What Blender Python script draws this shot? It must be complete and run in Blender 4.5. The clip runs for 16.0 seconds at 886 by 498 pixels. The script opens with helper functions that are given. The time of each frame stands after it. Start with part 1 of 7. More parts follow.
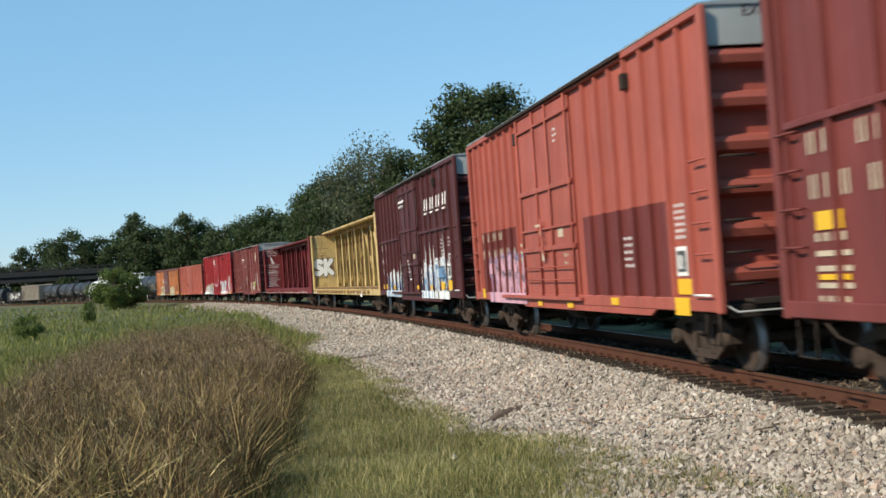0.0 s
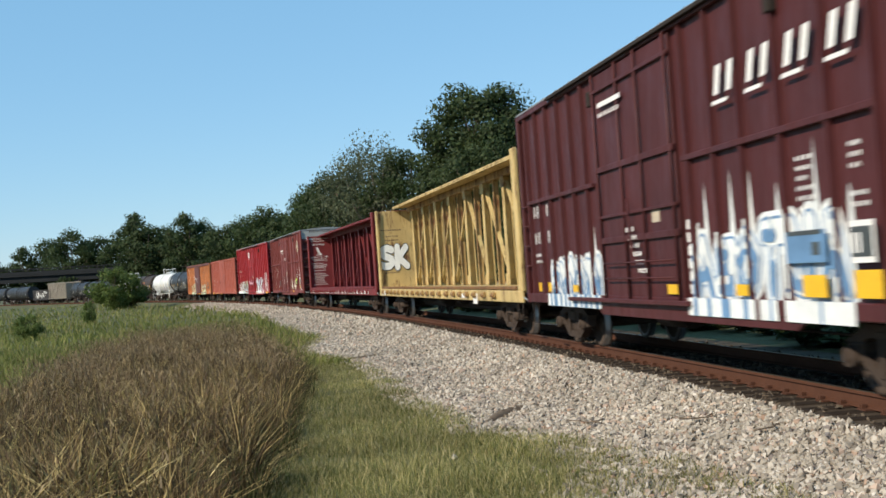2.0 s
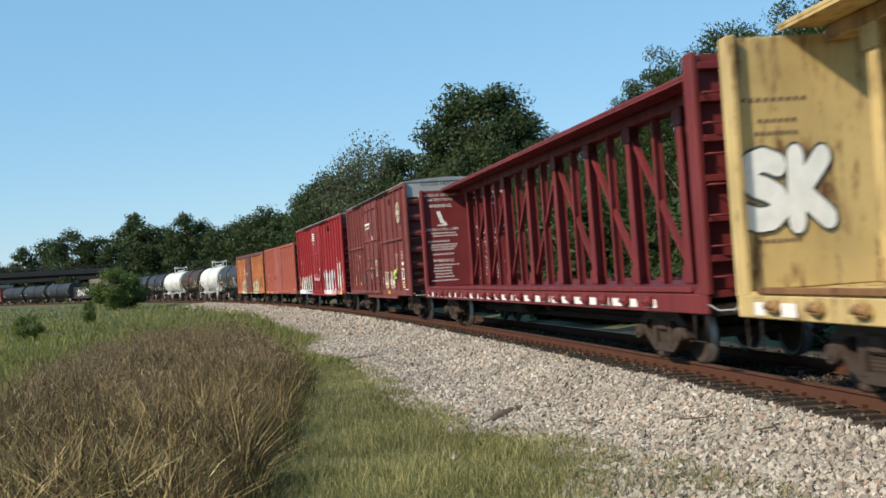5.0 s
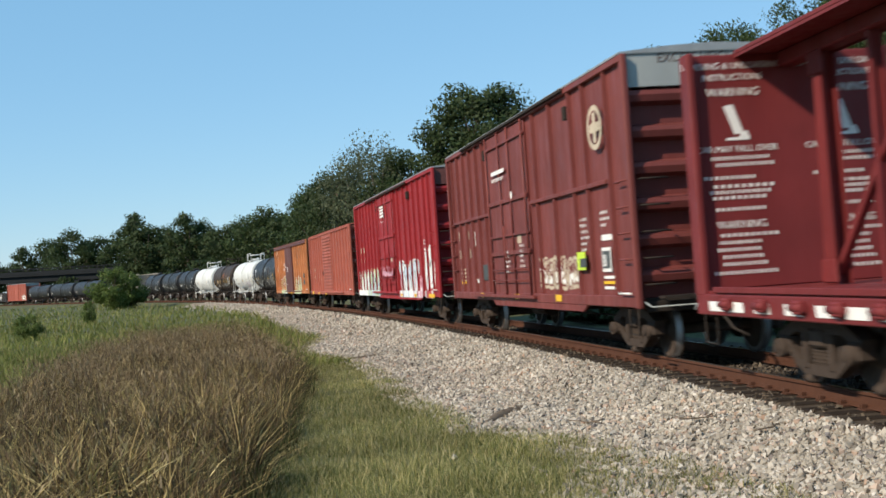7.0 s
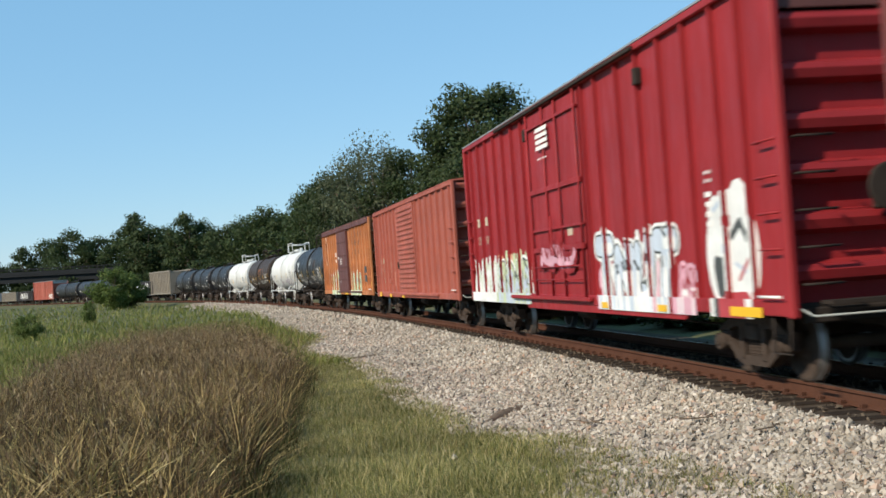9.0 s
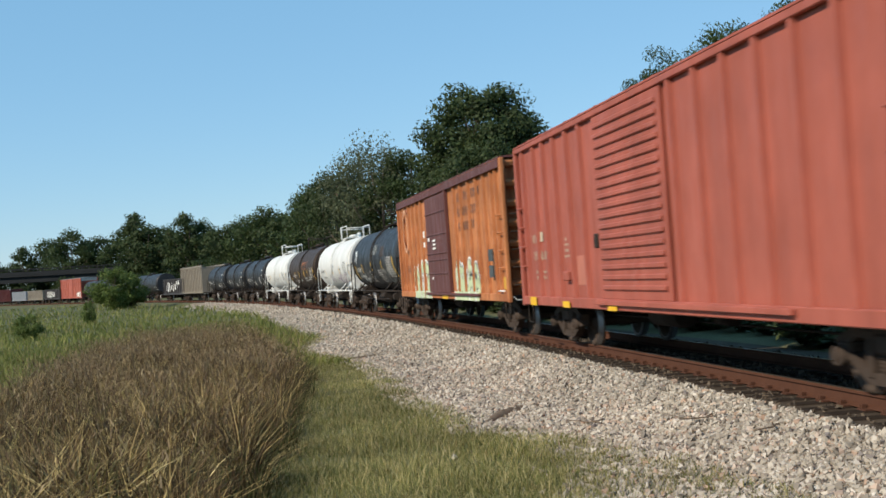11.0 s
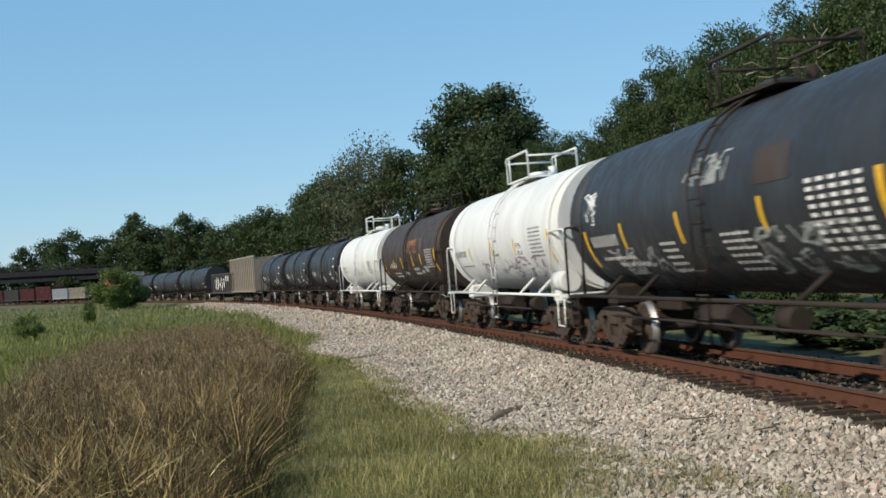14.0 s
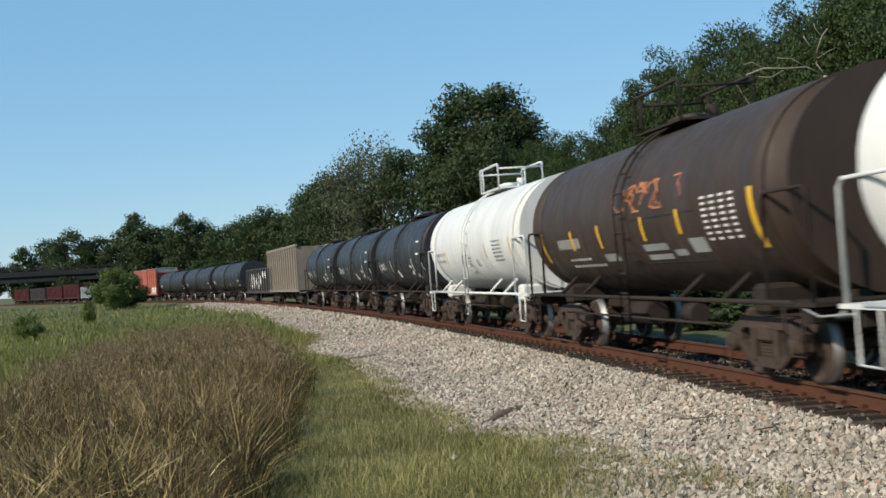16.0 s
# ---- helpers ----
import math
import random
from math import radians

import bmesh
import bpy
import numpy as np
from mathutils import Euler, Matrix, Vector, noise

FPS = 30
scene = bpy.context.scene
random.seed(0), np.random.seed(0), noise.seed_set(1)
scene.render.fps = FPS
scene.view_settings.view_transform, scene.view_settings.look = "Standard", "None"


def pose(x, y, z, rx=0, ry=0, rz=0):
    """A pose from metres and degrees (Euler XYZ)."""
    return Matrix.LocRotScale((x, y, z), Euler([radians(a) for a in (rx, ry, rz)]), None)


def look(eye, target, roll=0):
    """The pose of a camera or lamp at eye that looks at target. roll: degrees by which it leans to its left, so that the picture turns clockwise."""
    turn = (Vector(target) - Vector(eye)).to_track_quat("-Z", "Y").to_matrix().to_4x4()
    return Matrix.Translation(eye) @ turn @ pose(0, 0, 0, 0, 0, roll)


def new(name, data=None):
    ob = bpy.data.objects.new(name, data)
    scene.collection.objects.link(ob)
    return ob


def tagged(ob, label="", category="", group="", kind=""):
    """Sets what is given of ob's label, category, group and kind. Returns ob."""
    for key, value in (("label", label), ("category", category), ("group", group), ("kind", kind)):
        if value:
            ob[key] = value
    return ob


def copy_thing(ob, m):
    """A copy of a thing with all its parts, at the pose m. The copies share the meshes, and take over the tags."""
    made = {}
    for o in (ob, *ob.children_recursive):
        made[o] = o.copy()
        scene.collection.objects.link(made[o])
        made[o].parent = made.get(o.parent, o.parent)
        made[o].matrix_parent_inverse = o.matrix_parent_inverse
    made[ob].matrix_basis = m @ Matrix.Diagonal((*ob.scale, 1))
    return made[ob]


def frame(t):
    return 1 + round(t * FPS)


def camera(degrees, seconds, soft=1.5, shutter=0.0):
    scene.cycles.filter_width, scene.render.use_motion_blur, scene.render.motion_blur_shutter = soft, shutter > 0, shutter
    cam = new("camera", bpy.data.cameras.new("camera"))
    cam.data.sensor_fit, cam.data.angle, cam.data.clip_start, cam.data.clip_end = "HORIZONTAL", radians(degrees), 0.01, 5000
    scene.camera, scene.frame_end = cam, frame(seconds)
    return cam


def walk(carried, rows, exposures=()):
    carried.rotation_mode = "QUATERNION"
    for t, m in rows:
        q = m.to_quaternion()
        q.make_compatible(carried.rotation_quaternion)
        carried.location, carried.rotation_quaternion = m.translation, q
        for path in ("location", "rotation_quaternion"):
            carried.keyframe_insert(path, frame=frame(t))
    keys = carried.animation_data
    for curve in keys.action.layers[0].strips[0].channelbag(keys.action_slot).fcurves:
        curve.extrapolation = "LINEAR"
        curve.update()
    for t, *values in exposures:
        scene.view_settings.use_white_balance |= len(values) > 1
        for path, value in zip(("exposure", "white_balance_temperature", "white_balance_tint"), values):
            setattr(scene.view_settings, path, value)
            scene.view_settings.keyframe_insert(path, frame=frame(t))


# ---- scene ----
EYE = (0.0, 0.0, 1.576)
cam = camera(40.276, 16.0, soft=1.6, shutter=0.4)
STAND = look(EYE, (0.0, 100.0, 1.576 + 100 * math.tan(0.0211)), roll=-3.133)
walk(cam, [(0.0, STAND), (16.0, STAND)], [(0.0, 0.23, 6680, 13), (9.0, 0.23, 6680, 13), (11.5, 0.14, 6680, 13), (13.0, 0.10, 6680, 13), (16.0, 0.10, 6680, 13)])

# ---- light ----
SUN_TO = Vector((-0.67, -0.48, 0.56)).normalized()
world = bpy.data.worlds.new("sky")
scene.world = world
world.use_nodes = True
wn = world.node_tree.nodes
sky = wn.new("ShaderNodeTexSky")
sky.sky_type = "NISHITA"
sky.sun_disc = False
sky.sun_elevation = math.asin(SUN_TO.z)
sky.sun_rotation = math.atan2(SUN_TO.x, SUN_TO.y)
sky.air_density, sky.dust_density, sky.ozone_density = 1.0, 0.0, 2.5
wn["Background"].inputs["Strength"].default_value = 0.105
haze = wn.new("ShaderNodeMix")
haze.data_type, haze.blend_type = "RGBA", "MIX"
haze.inputs[0].default_value = 0.5
haze.inputs[7].default_value = (1.9, 5.2, 8.2, 1)
world.node_tree.links.new(sky.outputs["Color"], haze.inputs[6])
world.node_tree.links.new(haze.outputs[2], wn["Background"].inputs["Color"])
sun = new("sun", bpy.data.lights.new("sun", "SUN"))
sun.data.energy, sun.data.angle, sun.data.color = 4.35, radians(0.5), (1.0, 0.905, 0.74)
sun.matrix_world = look(SUN_TO * 100, (0, 0, 0))

# ---- the line of the track: arc length s runs away from the camera ----
KNOTS = (-20, 40, 100, 170, 260, 400)
BENDS = (0.001733, 0.001435, 0.001600, 0.001769, 0.001096, 0.001281)
S_LOW, S_HIGH = -260, 620
LINE_S = np.arange(S_LOW, S_HIGH, 0.5)
_k = np.where(LINE_S < -20, 0.0005, np.interp(LINE_S, KNOTS, BENDS))
LINE_H = np.cumsum(_k) * 0.5
LINE_H = LINE_H - LINE_H[-2 * S_LOW] + 0.14483
LINE_X = np.cumsum(-np.sin(LINE_H)) * 0.5
LINE_Y = np.cumsum(np.cos(LINE_H)) * 0.5
LINE_X = LINE_X - LINE_X[-2 * S_LOW] + 5.6804
LINE_Y = LINE_Y - LINE_Y[-2 * S_LOW] + 12.0
CANT = 0.0154
SPEED, GAIN = 12.0536, 0.01514


def line(s):
    """x, y and heading of the track's centre."""
    return np.interp(s, LINE_S, LINE_X), np.interp(s, LINE_S, LINE_Y), np.interp(s, LINE_S, LINE_H)


def beside(s, d, z=0.0):
    """World place at s along the line, d metres to the camera's side of its centre, z above the rail."""
    x, y, h = line(s)
    return np.stack([x - np.cos(h) * d, y - np.sin(h) * d, z + 0 * x], -1)


def travelled(t):
    return SPEED * t + 0.5 * GAIN * t * t


def car_pose(s, half):
    """Pose of a car with its middle at s and its truck centres half before and behind it."""
    a, b = beside(s - half, 0), beside(s + half, 0)
    m = (a + b) / 2
    f = a - b
    turn = math.atan2(f[1], f[0])
    base = Matrix.Translation((m[0], m[1], 0.75 * math.sin(CANT))) @ Matrix.Rotation(turn, 4, "Z")
    return base @ Matrix.Rotation(CANT, 4, "X")
# ---- materials ----
def ramp(nt, fac, stops):
    r = nt.nodes.new("ShaderNodeValToRGB")
    e = r.color_ramp.elements
    while len(e) < len(stops):
        e.new(0.5)
    for el, (p, c) in zip(e, stops):
        el.position, el.color = p, (*c, 1)
    nt.links.new(fac, r.inputs["Fac"])
    return r.outputs["Color"]


def noise_tex(nt, vec, scale, detail=4, rough=0.55, stretch=None):
    if stretch:
        mp = nt.nodes.new("ShaderNodeMapping")
        mp.inputs["Scale"].default_value = stretch
        nt.links.new(vec, mp.inputs["Vector"])
        vec = mp.outputs["Vector"]
    n = nt.nodes.new("ShaderNodeTexNoise")
    n.inputs["Scale"].default_value, n.inputs["Detail"].default_value, n.inputs["Roughness"].default_value = scale, detail, rough
    nt.links.new(vec, n.inputs["Vector"])
    return n.outputs["Fac"]


def blend(nt, fac, a, b, mode="MIX"):
    m = nt.nodes.new("ShaderNodeMix")
    m.data_type, m.blend_type = "RGBA", mode
    for sock, v in ((m.inputs[0], fac), (m.inputs[6], a), (m.inputs[7], b)):
        if isinstance(v, (int, float)):
            sock.default_value = v
        elif isinstance(v, tuple):
            sock.default_value = (*v, 1)
        else:
            nt.links.new(v, sock)
    return m.outputs[2]


def base_mat(name, rough=0.6, metal=0.0):
    m = bpy.data.materials.new(name)
    m.use_nodes = True
    nt = m.node_tree
    b = nt.nodes["Principled BSDF"]
    b.inputs["Roughness"].default_value, b.inputs["Metallic"].default_value = rough, metal
    co = nt.nodes.new("ShaderNodeTexCoord").outputs["Object"]
    return m, nt, b, co


def bump(nt, b, height, strength=0.3, dist=0.01):
    n = nt.nodes.new("ShaderNodeBump")
    n.inputs["Strength"].default_value, n.inputs["Distance"].default_value = strength, dist
    nt.links.new(height, n.inputs["Height"])
    nt.links.new(n.outputs["Normal"], b.inputs["Normal"])


def dim(c, k):
    return tuple(min(1.0, v * k) for v in c)


def paint(name, col, fade=0.25, rust=0.35, rough=0.5, rustcol=(0.10, 0.035, 0.018)):
    """Weathered car paint: faded in clouds, streaked downwards, with rust spots."""
    m, nt, b, co = base_mat(name, rough)
    cloud = noise_tex(nt, co, 0.7, 5)
    streak = noise_tex(nt, co, 1.6, 5, 0.6, (1.0, 1.0, 0.10))
    c = ramp(nt, cloud, [(0.3, dim(col, 1 - fade)), (0.7, dim(col, 1 + fade * 0.6))])
    c = blend(nt, ramp(nt, streak, [(0.45, (0, 0, 0)), (0.8, (0.45,) * 3)]), c, dim(col, 0.5))
    spots = noise_tex(nt, co, 3.2, 9, 0.72, (1.3, 1.3, 0.30))
    lo = 0.76 - rust * 0.34
    c = blend(nt, ramp(nt, spots, [(lo, (0, 0, 0)), (lo + 0.14, (1, 1, 1))]), c, rustcol)
    nt.links.new(c, b.inputs["Base Color"])
    nt.links.new(ramp(nt, spots, [(0.3, (rough - 0.1,) * 3), (0.75, (0.85,) * 3)]), b.inputs["Roughness"])
    b.inputs["Specular IOR Level"].default_value = 0.3
    bump(nt, b, noise_tex(nt, co, 1.5, 3), 0.25, 0.02)
    return m


def plain(name, col, rough=0.6, metal=0.0, var=0.25, scale=6.0, bmp=0.2):
    m, nt, b, co = base_mat(name, rough, metal)
    f = noise_tex(nt, co, scale, 5)
    g = noise_tex(nt, co, scale * 0.13, 3)
    c = ramp(nt, f, [(0.3, dim(col, 1 - var)), (0.7, dim(col, 1 + var))])
    c = blend(nt, 0.5, c, ramp(nt, g, [(0.3, dim(col, 1 - var)), (0.7, dim(col, 1 + var))]))
    nt.links.new(c, b.inputs["Base Color"])
    if rough >= 0.8:
        b.inputs["Specular IOR Level"].default_value = 0.12
    if bmp:
        bump(nt, b, f, bmp, 0.01)
    return m


def varied(name, stops, rough=0.9, island=True, translucent=0.0, patch=0.35, low=0.72):
    """A colour from a range for each loose piece of a mesh, or for each object."""
    m, nt, b, co = base_mat(name, rough)
    if island:
        r = nt.nodes.new("ShaderNodeNewGeometry").outputs["Random Per Island"]
    else:
        r = nt.nodes.new("ShaderNodeObjectInfo").outputs["Random"]
    c = ramp(nt, r, stops)
    big = noise_tex(nt, co, patch if island else 3.0, 4)
    c = blend(nt, 1.0, c, ramp(nt, big, [(0.32, (low,) * 3), (0.66, (1, 1, 1))]), "MULTIPLY")
    nt.links.new(c, b.inputs["Base Color"])
    b.inputs["Specular IOR Level"].default_value = 0.25
    if translucent:
        t = nt.nodes.new("ShaderNodeBsdfTranslucent")
        nt.links.new(c, t.inputs["Color"])
        mx = nt.nodes.new("ShaderNodeMixShader")
        mx.inputs[0].default_value = translucent
        nt.links.new(b.outputs[0], mx.inputs[1])
        nt.links.new(t.outputs[0], mx.inputs[2])
        nt.links.new(mx.outputs[0], nt.nodes["Material Output"].inputs["Surface"])
    return m


M = {
    "maroon2": paint("maroon_paint_faded", (0.178, 0.043, 0.037), 0.2, 0.2),
    "orange": paint("orange_red_paint", (0.365, 0.093, 0.066), 0.14, 0.15),
    "patch": paint("maroon_patch_paint", (0.15, 0.033, 0.028), 0.2, 0.15),
    "red": paint("red_paint", (0.29, 0.020, 0.024), 0.15, 0.1),
    "salmon": paint("salmon_red_paint", (0.37, 0.100, 0.068), 0.2, 0.2),
    "rusty": paint("rusty_orange_paint", (0.49, 0.185, 0.070), 0.4, 0.78, 0.6, (0.27, 0.085, 0.032)),
    "door_brown": paint("brown_door_paint", (0.12, 0.045, 0.04), 0.15, 0.2),
    "yellow": paint("yellow_paint", (0.58, 0.425, 0.18), 0.28, 0.74),
    # more rust, and a darker yellow that paints in the truss's shade
    "yellow_rust_shade": paint("rust_worn_yellow_paint", (0.44, 0.29, 0.115), 0.3, 0.86, 0.6, (0.14, 0.055, 0.025)),
    "beam_red": paint("beam_red_paint", (0.17, 0.024, 0.024), 0.2, 0.15),
    "white": paint("white_tank_paint", (0.67, 0.68, 0.66), 0.10, 0.05, 0.4, (0.35, 0.26, 0.16)),
    "black": paint("black_tank_paint", (0.030, 0.033, 0.038), 0.3, 0.2, 0.40, (0.07, 0.045, 0.03)),
    "brown": paint("brown_tank_paint", (0.050, 0.034, 0.026), 0.2, 0.15, 0.5),
    "hopper": paint("hopper_tan_paint", (0.235, 0.205, 0.165), 0.2, 0.15),
    "gondola": paint("gondola_black_paint", (0.05, 0.045, 0.045), 0.3, 0.3),
    "maroon": paint("dark_maroon_paint", (0.075, 0.018, 0.018), 0.2, 0.2),
    "bluewhite": paint("pale_blue_paint", (0.27, 0.29, 0.32), 0.2, 0.2),
    "grey_end": paint("galvanised_grey", (0.33, 0.35, 0.34), 0.15, 0.2, 0.5),
    "roof": plain("galvanised_roof", (0.30, 0.31, 0.31), 0.5, 0.3),
    "under": plain("dirty_underframe", (0.035, 0.028, 0.024), 0.85),
    "truck": plain("dusty_truck_steel", (0.062, 0.046, 0.037), 0.85, 0.0, 0.35, 9),
    "wheel": plain("wheel_steel", (0.065, 0.048, 0.038), 0.8, 0.0, 0.3, 12),
    "tread": plain("bright_tread", (0.30, 0.30, 0.30), 0.55, 1.0, 0.1),
    "rail": plain("rusty_rail_steel", (0.092, 0.041, 0.026), 0.9, 0.1, 0.18, 14),
    "railhead": plain("polished_railhead", (0.45, 0.42, 0.40), 0.3, 0.9, 0.1),
    "plate": plain("rusty_tie_plate", (0.09, 0.042, 0.028), 0.9, 0.1, 0.3, 20),
    "tie": plain("creosoted_timber", (0.030, 0.022, 0.017), 0.95, 0, 0.4, 8, 0.5),
    "letter": plain("white_stencil_paint", (0.78, 0.76, 0.72), 0.6, 0, 0.12, 25, 0),
    "letter_tan": plain("faded_cream_stencil_paint", (0.50, 0.42, 0.31), 0.7, 0, 0.2, 25, 0),
    "earth": plain("dry_brown_earth", (0.15, 0.115, 0.085), 0.95, 0, 0.4, 14, 0.6),
    "letter_dark": plain("dark_stencil_paint", (0.10, 0.06, 0.05), 0.7, 0, 0.2, 25, 0),
    "reflector": plain("yellow_reflector", (0.80, 0.46, 0.02), 0.4, 0, 0.1, 20, 0),
    "reflector_green": plain("yellow_green_placard", (0.55, 0.75, 0.05), 0.4, 0, 0.1, 20, 0),
    "g_white": plain("white_spray_paint", (0.74, 0.76, 0.74), 0.6, 0, 0.2, 4, 0),
    "g_blue": plain("blue_spray_paint", (0.12, 0.24, 0.40), 0.6, 0, 0.3, 4, 0),
    "g_pink": plain("pink_spray_paint", (0.62, 0.35, 0.42), 0.6, 0, 0.3, 4, 0),
    "g_violet": plain("violet_spray_paint", (0.30, 0.20, 0.32), 0.6, 0, 0.3, 4, 0),
    "g_green": plain("pale_green_spray_paint", (0.50, 0.58, 0.36), 0.6, 0, 0.25, 4, 0),
    "g_dark": plain("dark_spray_paint", (0.06, 0.07, 0.07), 0.6, 0, 0.3, 4, 0),
    "rust_edge": paint("rusted_deck_edge", (0.24, 0.125, 0.05), 0.3, 0.8, 0.7, (0.09, 0.035, 0.018)),
    # far shoulder stones: the train's shade is put into this dark colour
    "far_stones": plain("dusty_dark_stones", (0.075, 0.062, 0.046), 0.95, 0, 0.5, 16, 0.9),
    "g_pale": plain("pale_blue_spray_paint", (0.50, 0.58, 0.66), 0.6, 0, 0.2, 4, 0),
    "g_peach": plain("peach_spray_paint", (0.66, 0.38, 0.24), 0.6, 0, 0.25, 4, 0),
    "g_red": plain("red_spray_paint", (0.42, 0.05, 0.06), 0.6, 0, 0.25, 4, 0),
    "patch_pale": plain("faded_salmon_panel_paint", (0.44, 0.15, 0.10), 0.6, 0, 0.2, 3, 0.1),
    "reflector_dull": plain("dull_yellow_panel_paint", (0.46, 0.26, 0.04), 0.6, 0, 0.25, 3, 0.1),
    "g_orange": plain("orange_spray_paint", (0.45, 0.16, 0.05), 0.6, 0, 0.3, 4, 0),
    "bush_leaf": varied("bright_bush_leaves", [(0.0, (0.065, 0.105, 0.022)), (0.6, (0.12, 0.17, 0.040)), (1.0, (0.18, 0.23, 0.065))], 0.6, True, 0.3),
    "concrete": plain("weathered_bridge_steel", (0.026, 0.028, 0.030), 0.9, 0, 0.2, 2),
}
# ---- building helpers ----
def mesh_from(name, bm, mats):
    me = bpy.data.meshes.new(name)
    bm.to_mesh(me)
    bm.free()
    for m in mats if isinstance(mats, (list, tuple)) else (mats,):
        me.materials.append(m)
    return me


def part(name, bm, material, parent, label=""):
    """One mesh object under a thing or under a part."""
    me = bm if isinstance(bm, bpy.types.Mesh) else mesh_from(name, bm, material)
    ob = new(name, me)
    ob.parent = parent
    return tagged(ob, label)


def box(bm, x0, x1, y0, y1, z0, z1, bev=0.0, mi=0):
    vs = [bm.verts.new(p) for p in ((x0, y0, z0), (x1, y0, z0), (x1, y1, z0), (x0, y1, z0), (x0, y0, z1), (x1, y0, z1), (x1, y1, z1), (x0, y1, z1))]
    fs = [bm.faces.new([vs[i] for i in q]) for q in ((3, 2, 1, 0), (4, 5, 6, 7), (0, 1, 5, 4), (1, 2, 6, 5), (2, 3, 7, 6), (3, 0, 4, 7))]
    for f in fs:
        f.material_index = mi
    if bev:
        es = list({e for f in fs for e in f.edges})
        bmesh.ops.bevel(bm, geom=es, offset=bev, segments=1, affect="EDGES", material=-1)
    return bm


def boxed(*a, bev=0.0):
    return box(bmesh.new(), *a, bev=bev)


def tube(bm, pts, r, n=6):
    """A round bar along points."""
    rings = []
    pts = [Vector(p) for p in pts]
    for i, p in enumerate(pts):
        d = (pts[min(i + 1, len(pts) - 1)] - pts[max(i - 1, 0)]).normalized()
        q = d.to_track_quat("Z", "Y")
        rings.append([bm.verts.new(p + q @ Vector((r * math.cos(6.28319 * k / n), r * math.sin(6.28319 * k / n), 0))) for k in range(n)])
    for a, b in zip(rings, rings[1:]):
        for k in range(n):
            bm.faces.new((a[k], a[(k + 1) % n], b[(k + 1) % n], b[k])).smooth = True
    bm.faces.new(rings[0][::-1])
    bm.faces.new(rings[-1])
    return bm


def lathe(bm, profile, axis="X", n=32, smooth=True, mi=0):
    """Turns (along, radius) pairs round an axis through the origin."""
    rings = []
    for a, r in profile:
        ring = []
        for k in range(n):
            c, s = r * math.cos(2 * math.pi * k / n), r * math.sin(2 * math.pi * k / n)
            ring.append(bm.verts.new({"X": (a, c, s), "Y": (c, a, s), "Z": (c, s, a)}[axis]))
        rings.append(ring)
    for a, b in zip(rings, rings[1:]):
        for k in range(n):
            f = bm.faces.new((a[k], a[(k + 1) % n], b[(k + 1) % n], b[k]))
            f.smooth, f.material_index = smooth, mi
    for ring in (rings[0][::-1], rings[-1]):
        bm.faces.new(ring).material_index = mi
    bmesh.ops.recalc_face_normals(bm, faces=bm.faces)
    return bm


def sheet_mesh(name, verts, faces, mats, smooth=False):
    """A mesh straight from arrays of vertices and of equal-sided faces."""
    me = bpy.data.meshes.new(name)
    v, f = np.asarray(verts, np.float32), np.asarray(faces, np.int32)
    me.vertices.add(len(v))
    me.vertices.foreach_set("co", v.ravel())
    me.loops.add(f.size)
    me.loops.foreach_set("vertex_index", f.ravel())
    me.polygons.add(len(f))
    me.polygons.foreach_set("loop_start", np.arange(len(f), dtype=np.int32) * f.shape[1])
    me.polygons.foreach_set("loop_total", np.full(len(f), f.shape[1], np.int32))
    me.polygons.foreach_set("use_smooth", np.full(len(f), smooth))
    me.update(calc_edges=True)
    me.validate()
    for m in mats if isinstance(mats, (list, tuple)) else (mats,):
        me.materials.append(m)
    return me


# ---- ground, ballast and track ----
GROUND = -0.55


def bed_height(d):
    """Height of the ground d metres to the camera's side of the track's centre."""
    return np.interp(-np.asarray(d, float), [-1e4, -5.5, -4.0, -2.9, -1.75, -1.3, 1.3, 1.75, 3.2, 6.0, 14.0, 40.0],
                     [GROUND, GROUND, GROUND + 0.02, -0.50, -0.23, -0.205, -0.205, -0.23, -0.75, -0.8, -0.3, 0.6])


def soil():
    m, nt, b, co = base_mat("earth_and_grass", 0.95)
    f = noise_tex(nt, co, 0.25, 6)
    g = noise_tex(nt, co, 6, 5)
    c = ramp(nt, f, [(0.3, (0.060, 0.075, 0.024)), (0.5, (0.095, 0.105, 0.038)), (0.7, (0.15, 0.125, 0.065))])
    c = blend(nt, 0.5, c, ramp(nt, g, [(0.3, (0.035, 0.045, 0.015)), (0.7, (0.12, 0.115, 0.05))]))
    nt.links.new(c, b.inputs["Base Color"])
    bump(nt, b, g, 0.6, 0.05)
    return m


